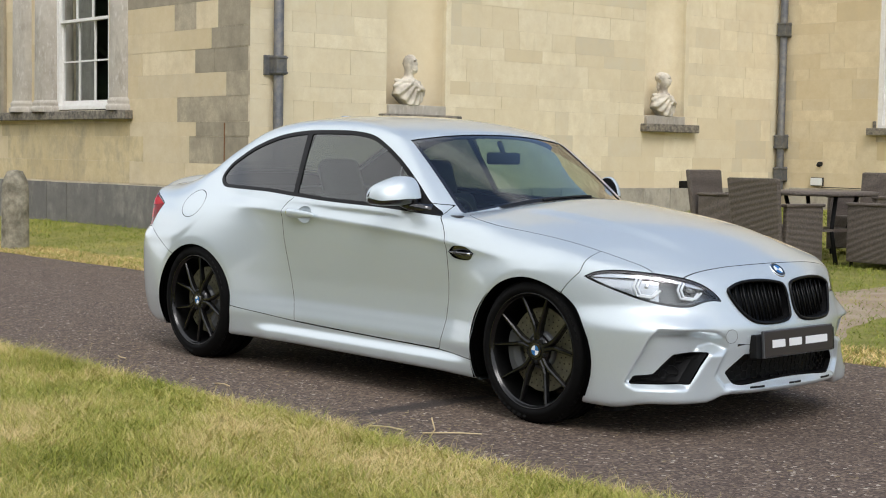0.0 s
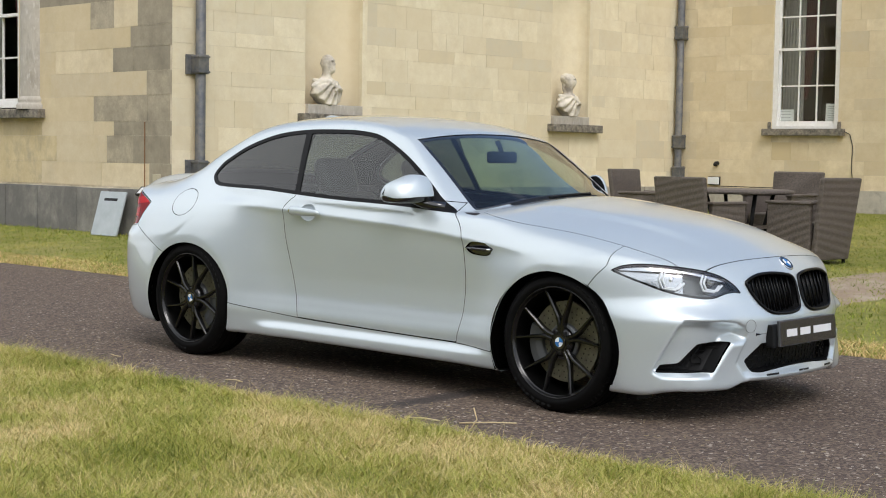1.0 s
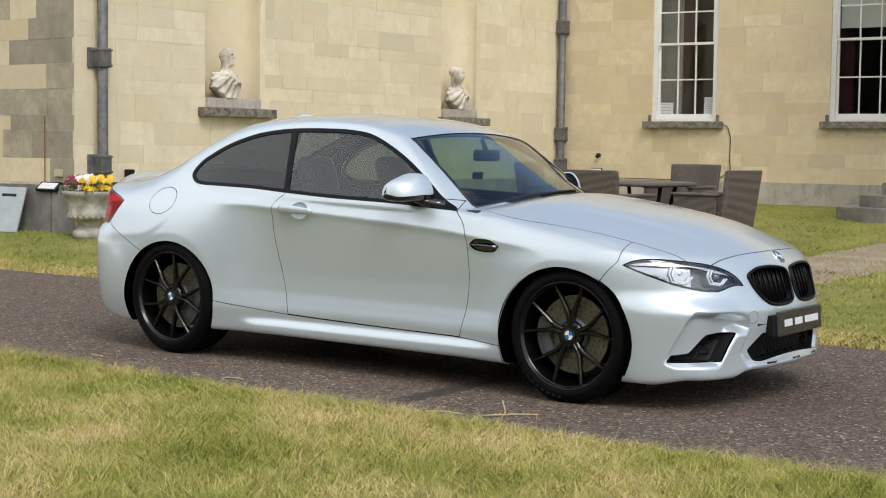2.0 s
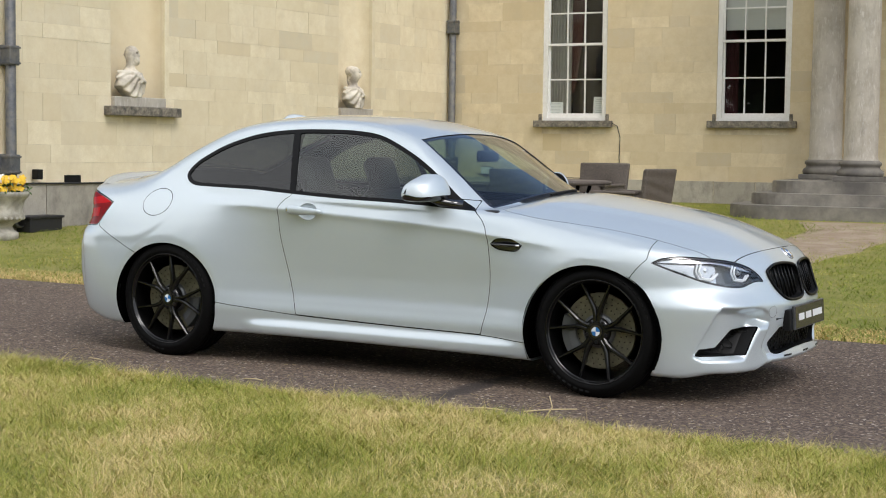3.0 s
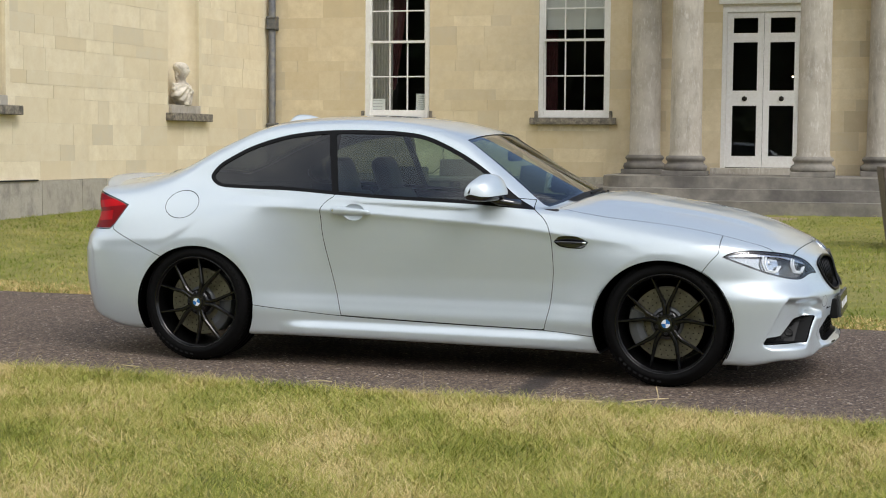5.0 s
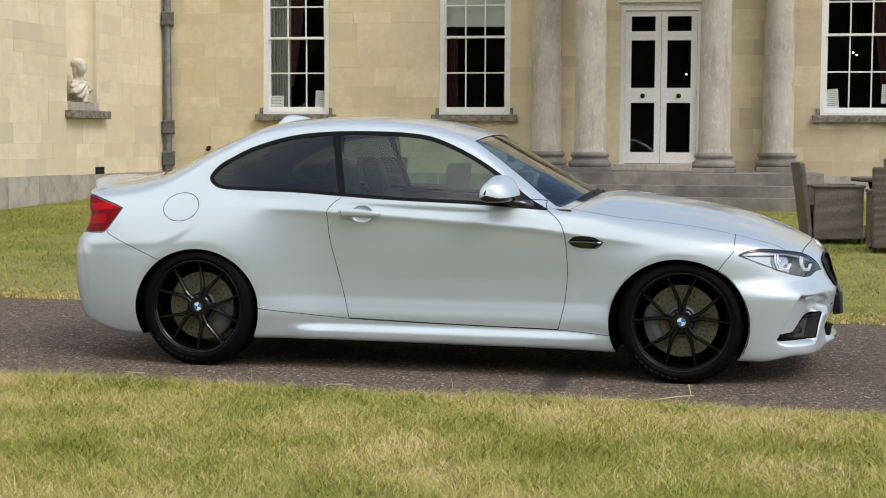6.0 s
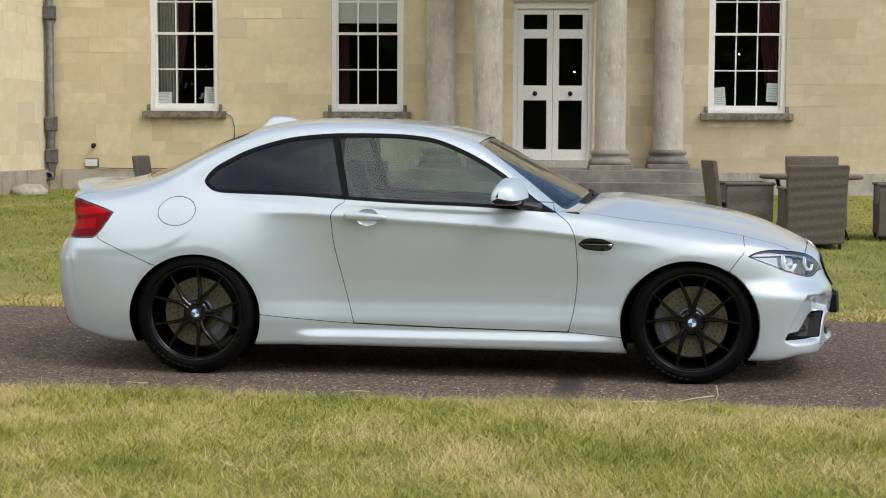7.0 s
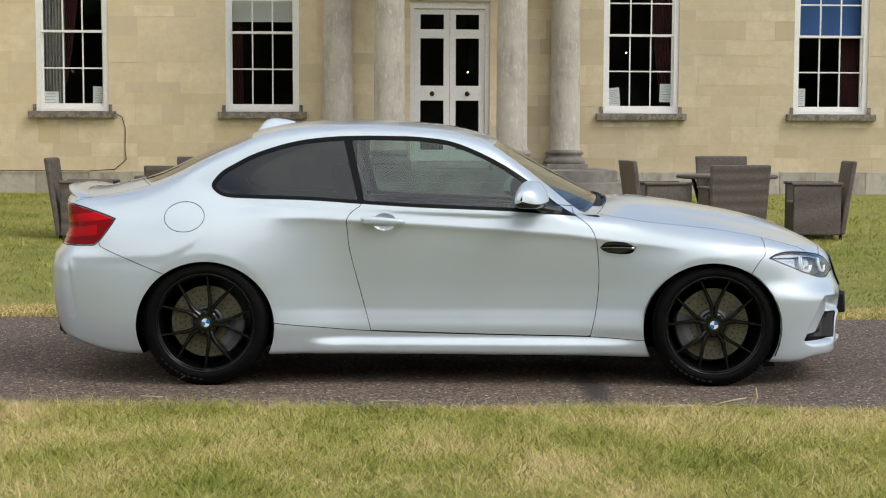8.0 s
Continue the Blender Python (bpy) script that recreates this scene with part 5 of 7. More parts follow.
# shark fin, spoiler, exhaust, wipers
bm = bmesh.new()
rows = []
for k in range(11):
    x = -1.185 + 0.24 * k / 10
    base = top_point(x, 0.0, -0.004).z
    hgt = 0.058 * math.sin(min(1.0, (k + 0.6) / 3.2) * math.pi / 2) * (1 - (max(0, k - 2.5) / 7.5) ** 1.5)
    wid = 0.036 * (1 - (k / 10) ** 2) ** 0.5 + 0.004
    rows.append([bm.verts.new((x + 0.012 * q[2], q[0] * wid, base + hgt * q[1])) for q in ((-1, 0, 0), (-0.7, 0.45, 0.5), (-0.3, 0.85, 1), (0, 1, 1.2), (0.3, 0.85, 1), (0.7, 0.45, 0.5), (1, 0, 0))])
for a, b in zip(rows, rows[1:]):
    for i in range(6):
        bm.faces.new((a[i], a[i + 1], b[i + 1], b[i]))
bm.faces.new(rows[0])
part("shark_fin_aerial", bm, M_PAINT, car, smooth=True)

bm = bmesh.new()
rows = []
for k in range(25):
    y = -0.62 + 1.24 * k / 24
    back = -2.205 + 0.14 * abs(y / 0.62) ** 2.6
    top = top_point(back + 0.07, y).z
    k_ = 1 - abs(y / 0.62) ** 4
    rise = 0.034 * k_
    rows.append([bm.verts.new(p) for p in ((back + 0.10, y, top_point(back + 0.10, y, -0.003).z), (back + 0.05, y, top_point(back + 0.05, y).z + 0.002 + rise * 0.5), (back + 0.01, y, top_point(back + 0.03, y).z + rise), (back - 0.018 * k_, y, top_point(back + 0.03, y).z - 0.004 + rise), (back - 0.018 * k_, y, top_point(back + 0.03, y).z - 0.014 + rise * 0.8), (back + 0.02, y, top_point(back + 0.03, y).z - 0.02))])
for a, b in zip(rows, rows[1:]):
    for i in range(5):
        bm.faces.new((a[i], a[i + 1], b[i + 1], b[i]))
part("boot_spoiler", bm, M_PAINT, panel["trunk_lid"], smooth=True)
for s in (-1, 1):
    for y in (0.42, 0.55):
        part("exhaust_tip", lathe([(0.036, 0.0), (0.040, 0.004), (0.042, -0.06), (0.036, -0.06), (0.034, 0.0)], 24, Matrix.Translation((-2.17, s * y, 0.268)) @ Matrix.Rotation(radians(-90), 4, "Y")), M_GLOSSBLK, car, "black tailpipe", smooth=True)
part("diffuser", box(-2.215, -2.0, -0.52, 0.52, 0.235, 0.33, bevel=0.02), M_BLACK, panel["rear_bumper"], "black rear diffuser")
for y0, y1 in ((-0.22, 0.16), (0.22, 0.54)):
    pts = [top_point(0.80 - 0.12 * (y / 0.64) ** 2 + 0.02 - 0.03 * t, y, 0.008) for t, y in ((k / 6, y0 + (y1 - y0) * k / 6) for k in range(7))]
    part("wiper", tube(pts, 0.007, 6), M_BLACK, car, "black wiper arm")
bm = bmesh.new()
rows = [[bm.verts.new(top_point(x0 - 0.115 * (y / 0.64) ** 2, y, 0.003)) for y in np.linspace(-0.46, 0.54, 21)] for x0 in (0.79, 0.815, 0.84)]
for a, b in zip(rows, rows[1:]):
    for i in range(20):
        bm.faces.new((a[i], a[i + 1], b[i + 1], b[i]))
part("cowl", bm, M_BLACK, car, "black plastic cowl below the windscreen")


# ---- interior ----
def seat(s, x0, name, rear=False):
    bm = bmesh.new()
    w = 0.25 if not rear else 0.28
    add_box(bm, x0 - 0.28, x0 + 0.27, s * 0.36 - w, s * 0.36 + w, 0.28, 0.46, bevel=0.05)
    st = part(name, bm, M_SEAT, car, "black leather seat", smooth=True)
    lean = Matrix.Translation((x0 - 0.24, s * 0.36, 0.42)) @ Matrix.Rotation(radians(-20), 4, "Y")
    part("backrest", box(-0.08, 0.08, -w, w, 0.0, 0.58 if not rear else 0.46, bevel=0.06, m=lean), M_SEAT, st, smooth=True)
    if not rear:
        part("headrest", box(-0.05, 0.06, -0.135, 0.135, 0.55, 0.79, bevel=0.05, m=lean), M_SEAT, st, smooth=True)
    else:
        part("headrest", box(-0.05, 0.05, -0.12, 0.12, 0.42, 0.56, bevel=0.04, m=lean), M_SEAT, st, smooth=True)


for s in (-1, 1):
    seat(s, -0.18, "front_seat")
    seat(s, -1.02, "rear_seat", True)
bm = bmesh.new()
add_box(bm, 0.36, 0.82, -0.68, 0.68, 0.60, 0.87, bevel=0.05)
add_box(bm, 0.30, 0.55, -0.60, -0.14, 0.80, 0.90, bevel=0.04)
part("dashboard", bm, M_DASH, car, "black dashboard", smooth=True)
part("parcel_shelf", box(-1.80, -1.28, -0.62, 0.62, 0.95, 0.985), M_DASH, car)
part("cabin_floor", box(-1.8, 0.9, -0.70, 0.70, 0.24, 0.29), M_DASH, car)
for s in (-1, 1):
    part("door_card", box(-1.3, 0.75, s * 0.70 - 0.03, s * 0.70 + 0.03, 0.28, 0.905, bevel=0.02), M_DASH, car, "black inner door card")
m = Matrix.Translation((0.22, -0.36, 0.80)) @ Matrix.Rotation(radians(-64), 4, "Y")
ringp = [m @ Vector((0.185 * math.cos(a), 0.185 * math.sin(a), 0)) for a in np.linspace(0, 2 * math.pi, 33)]
bm = tube(ringp, 0.016, 8)
for a in (0, 120, 240):
    add_tube(bm, [m @ Vector((0, 0, -0.02)), m @ Vector((0.18 * math.cos(radians(a + 30)), 0.18 * math.sin(radians(a + 30)), 0))], 0.016, 6)
part("steering_wheel", bm, M_SEAT, car, "black steering wheel", smooth=True)
part("rear_view_mirror", box(0.28, 0.31, -0.12, 0.12, 1.15, 1.215, bevel=0.014), M_BLACK, car, smooth=True)
part("mirror_stem", tube([(0.30, 0, 1.19), (0.28, 0, 1.235), (0.26, 0, 1.27)], 0.014, 8), M_BLACK, car)
part("roof_lining", box(-0.98, 0.02, -0.46, 0.46, 1.300, 1.308), M_DASH, car, "dark roof lining")

# ---- house: openings, portico, niches, pipes ----
def wbox(wall, s0, s1, o0, o1, z0, z1, bevel=0.0):
    """A box in a wall's own frame; o is the way out from its face."""
    return box(s0, s1, -o1, -o0, z0, z1, bevel=bevel, m=wall.m)


def wadd(bm, wall, s0, s1, o0, o1, z0, z1, bevel=0.0):
    add_box(bm, s0, s1, -o1, -o0, z0, z1, bevel=bevel, m=wall.m)


def sash_window(name, wall, s0, s1, z0, z1, label, sill=(0.12, 0.11), cols=3):
    bm = bmesh.new()
    fw = 0.075
    for a, b, c, d in ((s0, s0 + fw, z0, z1), (s1 - fw, s1, z0, z1), (s0 + fw, s1 - fw, z1 - fw, z1), (s0 + fw, s1 - fw, z0, z0 + 0.05)):
        wadd(bm, wall, a, b, -0.13, -0.03, c, d)
    win = part(name, bm, M_WHITE)
    tagged(win, label, "window", kind="structure")
    mid = z0 + (z1 - z0) * 0.53
    for o, a, b in ((-0.108, z0 + 0.05, mid + 0.02), (-0.072, mid - 0.02, z1 - fw)):
        bm = bmesh.new()
        l, r = s0 + fw, s1 - fw
        bot = 0.075 if a < mid - 0.1 else 0.04
        for p, q, c, d in ((l, l + 0.032, a, b), (r - 0.032, r, a, b), (l + 0.032, r - 0.032, a, a + bot), (l + 0.032, r - 0.032, b - 0.04, b)):
            wadd(bm, wall, p, q, o - 0.02, o + 0.02, c, d)
        sash = part("sash", bm, M_WHITE, win)
        gl, gr, gb, gt = l + 0.032, r - 0.032, a + bot, b - 0.04
        for k in range(1, cols):
            s = gl + (gr - gl) * k / cols
            part("glazing_bar", wbox(wall, s - 0.011, s + 0.011, o - 0.012, o + 0.016, gb, gt), M_WHITE, sash)
        zm = (gb + gt) / 2
        for k in range(cols):
            u0, u1 = gl + (gr - gl) * k / cols + 0.011 * (k > 0), gl + (gr - gl) * (k + 1) / cols - 0.011 * (k < cols - 1)
            part("glazing_bar", wbox(wall, u0, u1, o - 0.012, o + 0.016, zm - 0.011, zm + 0.011), M_WHITE, sash)
            for c, d in ((gb, zm - 0.011), (zm + 0.011, gt)):
                bm = bmesh.new()
                j = [rng.uniform(-0.0012, 0.0012) for _ in range(4)]
                bm.faces.new([bm.verts.new(wall.at(u, o + e, z)) for u, z, e in ((u0, c, j[0]), (u1, c, j[1]), (u1, d, j[2]), (u0, d, j[3]))])
                pn = part("pane", bm, M_PANE, sash)
                pn.visible_shadow = False
    if sill:
        bm = bmesh.new()
        wadd(bm, wall, s0 - sill[0], s1 + sill[0], -0.17, 0.11, z0 - sill[1], z0, bevel=0.008)
        part("window_sill", bm, M_SILL, win, "lichen-stained stone sill")
        for a, b in ((s0 - 0.055, s0), (s1, s1 + 0.055)):
            part("sill_stop", wbox(wall, a, b, 0.001, 0.03, z0, z0 + 0.11, bevel=0.008), M_SILL, win)
    return win


sash_window("window_1", REAR, *WIN_A, WZ0, WZ1, "white twelve-pane sash window with two paper notices")
sash_window("window_2", REAR, *WIN_B, WZ0, WZ1, "white twelve-pane sash window with a half-drawn white blind")
sash_window("window_3", REAR, *WIN_C, WZ0, WZ1, "white twelve-pane sash window with two paper notices")
sash_window("window_4", REAR, *WIN_D, WZ0, WZ1, "white twelve-pane sash window with a blue blind")
sash_window("window_5", WING, -4.89, -3.34, 1.76, 4.12, "white sash window between stone half columns", sill=None)


def notice(wall, s, z, w, h, tilt, lines):
    m = wall.place(s, -0.132, z) @ Matrix.Rotation(radians(tilt), 4, "Y")
    n = part("notice", box(-w / 2, w / 2, -0.001, 0.001, -h / 2, h / 2, m=m), M_PAPER)
    tagged(n, "white paper notice taped inside a window pane", "notice", group="window notices")
    for k in range(lines):
        zz = h * (0.36 - 0.72 * k / max(1, lines - 1))
        ww = w * rng.uniform(0.45, 0.8) / 2
        part("text_bar", box(-ww, ww, -0.0016, -0.0011, zz - 0.004, zz + 0.004, m=m), M_INK, n)


notice(REAR, 1.76, 1.93, 0.29, 0.21, 0, 4)
notice(REAR, 2.55, 1.97, 0.20, 0.30, 2, 7)
notice(REAR, 10.89, 1.99, 0.21, 0.30, -5, 8)
notice(REAR, 11.76, 2.06, 0.21, 0.30, 2, 6)
notice(REAR, 13.98, 2.00, 0.21, 0.29, 1, 8)


def drape(wall, s0, s1, o, z0, z1, mat, label, sweep=0.0, folds=7):
    bm = bmesh.new()
    n = folds * 6
    rows = []
    for k in range(9):
        z = z0 + (z1 - z0) * k / 8
        shift = sweep * (1 - k / 8) ** 1.6
        rows.append([bm.verts.new(wall.at(s0 + (s1 - s0) * i / n * (1 - 0.35 * abs(sweep) * (1 - k / 8)) + shift, o + 0.03 * math.sin(i * math.pi / 3), z)) for i in range(n + 1)])
    for a, b in zip(rows, rows[1:]):
        for i in range(n):
            bm.faces.new((a[i], a[i + 1], b[i + 1], b[i]))
    tagged(part("curtain", bm, mat, smooth=True), label, "curtain", group="window curtains")


drape(REAR, 1.62, 1.98, -0.32, 1.3, 4.2, M_CURTAIN_G, "pale grey curtain drawn to the window edge")
drape(REAR, 1.98, 2.22, -0.40, 2.2, 4.2, M_CURTAIN, "dark red curtain swept to one side", sweep=-0.2)
drape(REAR, 4.62, 4.84, -0.35, 1.3, 4.2, M_CURTAIN, "dark red curtain beside the window")
drape(REAR, 11.5, 11.9, -0.35, 2.0, 4.2, M_CURTAIN, "dark red curtain swept to one side", sweep=0.2)
drape(REAR, 14.76, 15.05, -0.35, 1.3, 4.2, M_CURTAIN, "dark red curtain beside the window")
drape(WING, -4.82, -4.30, -0.32, 1.3, 4.2, M_CURTAIN_G, "pale grey curtain drawn to the window edge")
drape(WING, -3.95, -3.42, -0.32, 1.3, 4.2, M_CURTAIN, "dark red curtain swept to one side", sweep=0.25)
for s0, s1, z0, mat, lab in ((4.67, 5.67, 3.17, M_BLIND, "white roller blind half drawn"), (13.94, 15.0, 2.99, M_BLUE, "blue roller blind half drawn")):
    tagged(part("blind", wbox(REAR, s0, s1, -0.19, -0.185, z0, 4.1), mat), lab, "blind")

M_BULB = base_mat("lit_bulb", (1, 0.9, 0.7), 0.4)
M_BULB.node_tree.nodes["Principled BSDF"].inputs["Emission Color"].default_value = (1.0, 0.82, 0.6, 1)
M_BULB.node_tree.nodes["Principled BSDF"].inputs["Emission Strength"].default_value = 6.0
for s, z in ((2.42, 2.85), (2.52, 2.85), (11.36, 2.80), (11.42, 2.76), (8.60, 2.45), (14.2, 2.62), (14.28, 2.62)):
    b = part("lamp_bulb", lathe([(0.0, -0.017), (0.011, -0.011), (0.015, 0.0), (0.011, 0.011), (0.0, 0.017)], 12, Matrix.Translation(REAR.at(s, -1.6, z))), M_BULB, smooth=True)
    tagged(b, "small lit bulb of a hanging lamp indoors", "lamp", group="indoor lamp bulbs")
    part("bulb_cord", tube([REAR.at(s, -1.6, z + 0.03), REAR.at(s, -1.6, 5.1)], 0.006, 5), M_BLACK, b)

# double door
bm = bmesh.new()
D0, D1, DZ0, DZ1 = 7.55, 8.84, 0.88, 3.52
for a, b, c, d in ((D0, D0 + 0.07, DZ0, DZ1), (D1 - 0.07, D1, DZ0, DZ1), (D0 + 0.07, D1 - 0.07, 3.40, DZ1)):
    wadd(bm, REAR, a, b, -0.20, -0.05, c, d)
wadd(bm, REAR, D0 - 0.06, D1 + 0.06, 0.002, 0.05, DZ1, DZ1 + 0.12, bevel=0.01)
door = part("door_1", bm, M_WHITE)
tagged(door, "white glazed double door with dark round knobs", "door", kind="structure")
part("threshold", wbox(REAR, D0 - 0.15, D1 + 0.15, -0.25, 0.06, 0.80, 0.93, bevel=0.01), M_COL, door, "pale stone threshold")
half = (D1 - D0 - 0.14) / 2
for k in range(2):
    l = D0 + 0.07 + k * half + 0.003
    r = l + half - 0.006
    bm = bmesh.new()
    g0, g1 = l + 0.095, r - 0.095
    zs = ((0.94, 1.12), (1.92, 2.16), (2.925, 3.07), (3.31, 3.395))
    wadd(bm, REAR, l, g0, -0.15, -0.10, 0.94, 3.395)
    wadd(bm, REAR, g1, r, -0.15, -0.10, 0.94, 3.395)
    for a, b in zs:
        wadd(bm, REAR, g0, g1, -0.15, -0.10, a, b)
    leaf = part("door_leaf", bm, M_WHITE, door)
    for (a, b), (c, d) in zip(zs, zs[1:]):
        bm = bmesh.new()
        bm.faces.new([bm.verts.new(REAR.at(u, -0.125, z)) for u, z in ((g0, b), (g1, b), (g1, c), (g0, c))])
        part("pane", bm, M_PANE, leaf).visible_shadow = False
    kn = Matrix.Translation(REAR.at((l + r) / 2, -0.10, 2.03)) @ REAR.m.to_3x3().to_4x4() @ Matrix.Rotation(radians(90), 4, "X")
    part("door_knob", lathe([(0.0, 0.055), (0.022, 0.052), (0.034, 0.038), (0.030, 0.022), (0.014, 0.012), (0.014, 0.004), (0.040, 0.003), (0.040, 0.0)], 24, kn), M_BRONZE, leaf, "dark round door knob", smooth=True)
part("door_closer", wbox(REAR, 8.0, 8.4, -0.098, -0.06, 3.41, 3.43), M_BLACK, door)

# portico
def rounded(s0, s1, out, r, n=8):
    pts = [(s0, 0.0)]
    pts += [(s0 + r - r * math.cos(a), out - r + r * math.sin(a)) for a in np.linspace(0, math.pi / 2, n)]
    pts += [(s1 - r + r * math.sin(a), out - r + r * math.cos(a)) for a in np.linspace(0, math.pi / 2, n)]
    pts.append((s1, 0.0))
    return pts


steps = empty("portico_steps")
tagged(steps, "worn grey stone steps with rounded ends below the portico", "steps")
for k, (z0, z1) in enumerate(((0.66, 0.83), (0.50, 0.66), (0.20, 0.50))):
    e = 0.24 * k
    bm = bmesh.new()
    lo = [bm.verts.new(REAR.at(s, o, z0)) for s, o in rounded(5.98 - e, 10.62 + e, 2.35 + 1.4 * e, 0.5 + 0.1 * k)]
    hi = [bm.verts.new(REAR.at(s, o, z1)) for s, o in rounded(5.98 - e, 10.62 + e, 2.35 + 1.4 * e, 0.5 + 0.1 * k)]
    bm.faces.new(hi)
    bm.faces.new(lo[::-1])
    for i in range(len(lo)):
        bm.faces.new((lo[i], lo[(i + 1) % len(lo)], hi[(i + 1) % len(lo)], hi[i]))
    bmesh.ops.bevel(bm, geom=[e2 for e2 in bm.edges if e2.verts[0] in hi and e2.verts[1] in hi], offset=0.012, segments=2, affect="EDGES")
    part("step", bm, M_STEP, steps)


def column(s, o, z0, r):
    c = part("column", lathe([(r * 1.06, 0.30), (r * 1.02, 0.335), (r, 0.36), (r * 0.985, 1.4), (r * 0.95, 2.6), (r * 0.90, 4.2), (r * 1.1, 4.25), (r * 1.1, 4.4), (0, 4.4)], 40, REAR.place(s, o, z0)), M_COL, smooth=True)
    tagged(c, "pale weathered round stone column of the portico", "column", group="portico columns")
    part("column_base", lathe([(0, 0.075), (r * 1.30, 0.075), (r * 1.36, 0.09), (r * 1.38, 0.12), (r * 1.34, 0.155), (r * 1.22, 0.17), (r * 1.14, 0.195), (r * 1.15, 0.215), (r * 1.24, 0.235), (r * 1.26, 0.255), (r * 1.2, 0.28), (r * 1.06, 0.30)], 40, REAR.place(s, o, z0)), M_STEP, c, "moulded grey column base", smooth=True)
    part("column_plinth", box(-r * 1.36, r * 1.36, -r * 1.36, r * 1.36, 0.0, 0.075, bevel=0.008, m=REAR.place(s, o, z0)), M_STEP, c)


for s, o in ((6.38, 0.24), (10.04, 0.24)):
    column(s, o, 0.83, 0.245)
for s, o in ((7.18, 1.70), (9.03, 1.70)):
    column(s, o, 0.83, 0.235)
ent = part("entablature", wbox(REAR, 5.9, 10.6, 0.0, 1.95, 5.23, 5.6), M_COL)
tagged(ent, "plain stone beam over the portico columns", "beam", kind="structure")

# wing window surround
bm = bmesh.new()
wadd(bm, WING, -6.90, -2.70, 0.0, 0.12, 1.61, 1.73, bevel=0.01)
tagged(part("trim_wing_sill", bm, M_SILL), "broad lichen-stained stone sill", "sill", kind="structure")
for s, r in ((-5.84, 0.30), (-5.14, 0.30), (-3.05, 0.27)):
    c = part("half_column", lathe([(r, 0.17), (r * 0.98, 1.2), (r * 0.95, 2.5), (0, 2.5)], 28, WING.place(s, -0.15, 1.73)), M_COL, smooth=True)
    tagged(c, "pale stone half column beside the wing window", "column", group="wing half columns")
    part("column_base", lathe([(r * 1.16, 0.0), (r * 1.18, 0.05), (r * 1.12, 0.075), (r * 1.06, 0.085), (r * 1.10, 0.11), (r * 1.08, 0.14), (r, 0.17)], 28, WING.place(s, -0.15, 1.73)), M_COL, c, smooth=True)
tagged(part("trim_wing_strip", wbox(WING, -6.78, -6.40, 0.002, 0.05, 1.73, 4.1), M_STONE_W), "dark weathered stone strip beside the window", "strip", kind="structure")

# bust niches
def niche(s0, s1, ledge0, ledge1, nm):
    bm = bmesh.new()
    n = 14
    lo, hi = [], []
    for k in range(n + 1):
        a = math.pi * k / n
        s = (s0 + s1) / 2 - (s1 - s0) / 2 * math.cos(a)
        o = -0.04 - 0.30 * math.sin(a) ** 0.7
        lo.append(bm.verts.new(BUST.at(s, o, 1.70)))
        hi.append(bm.verts.new(BUST.at(s, o, 4.12)))
    for k in range(n):
        bm.faces.new((lo[k], lo[k + 1], hi[k + 1], hi[k]))
    nb = part(nm, bm, M_STONE_C, smooth=True)
    tagged(nb, "smooth pale stone niche holding a bust", "niche", kind="structure")
    wbm = bmesh.new()
    wadd(wbm, BUST, s1 - 0.004, s1 + 0.085, -0.04, 0.022, 1.72, 4.10, bevel=0.006)
    part("jamb", wbm, M_STONE_C, nb, "raised stone moulding")
    wbm = bmesh.new()
    wadd(wbm, BUST, s0 + 0.01, s1 - 0.02, -0.33, 0.06, 1.715, 1.84, bevel=0.008)
    part("pedestal", wbm, M_COL, nb, "grey stone block")
    wbm = bmesh.new()
    wadd(wbm, BUST, ledge0, ledge1, -0.04, 0.13, 1.595, 1.715, bevel=0.012)
    part("ledge", wbm, M_SILL, nb, "lichen-stained stone ledge")


niche(*NICHE1, 1.95, 3.26, "niche_1")
niche(*NICHE2, 6.91, 8.12, "niche_2")


def ball(x, y, z, c, r):
    q = np.sqrt(((x - c[0]) / r[0]) ** 2 + ((y - c[1]) / r[1]) ** 2 + ((z - c[2]) / r[2]) ** 2)
    return (q - 1) * min(r)


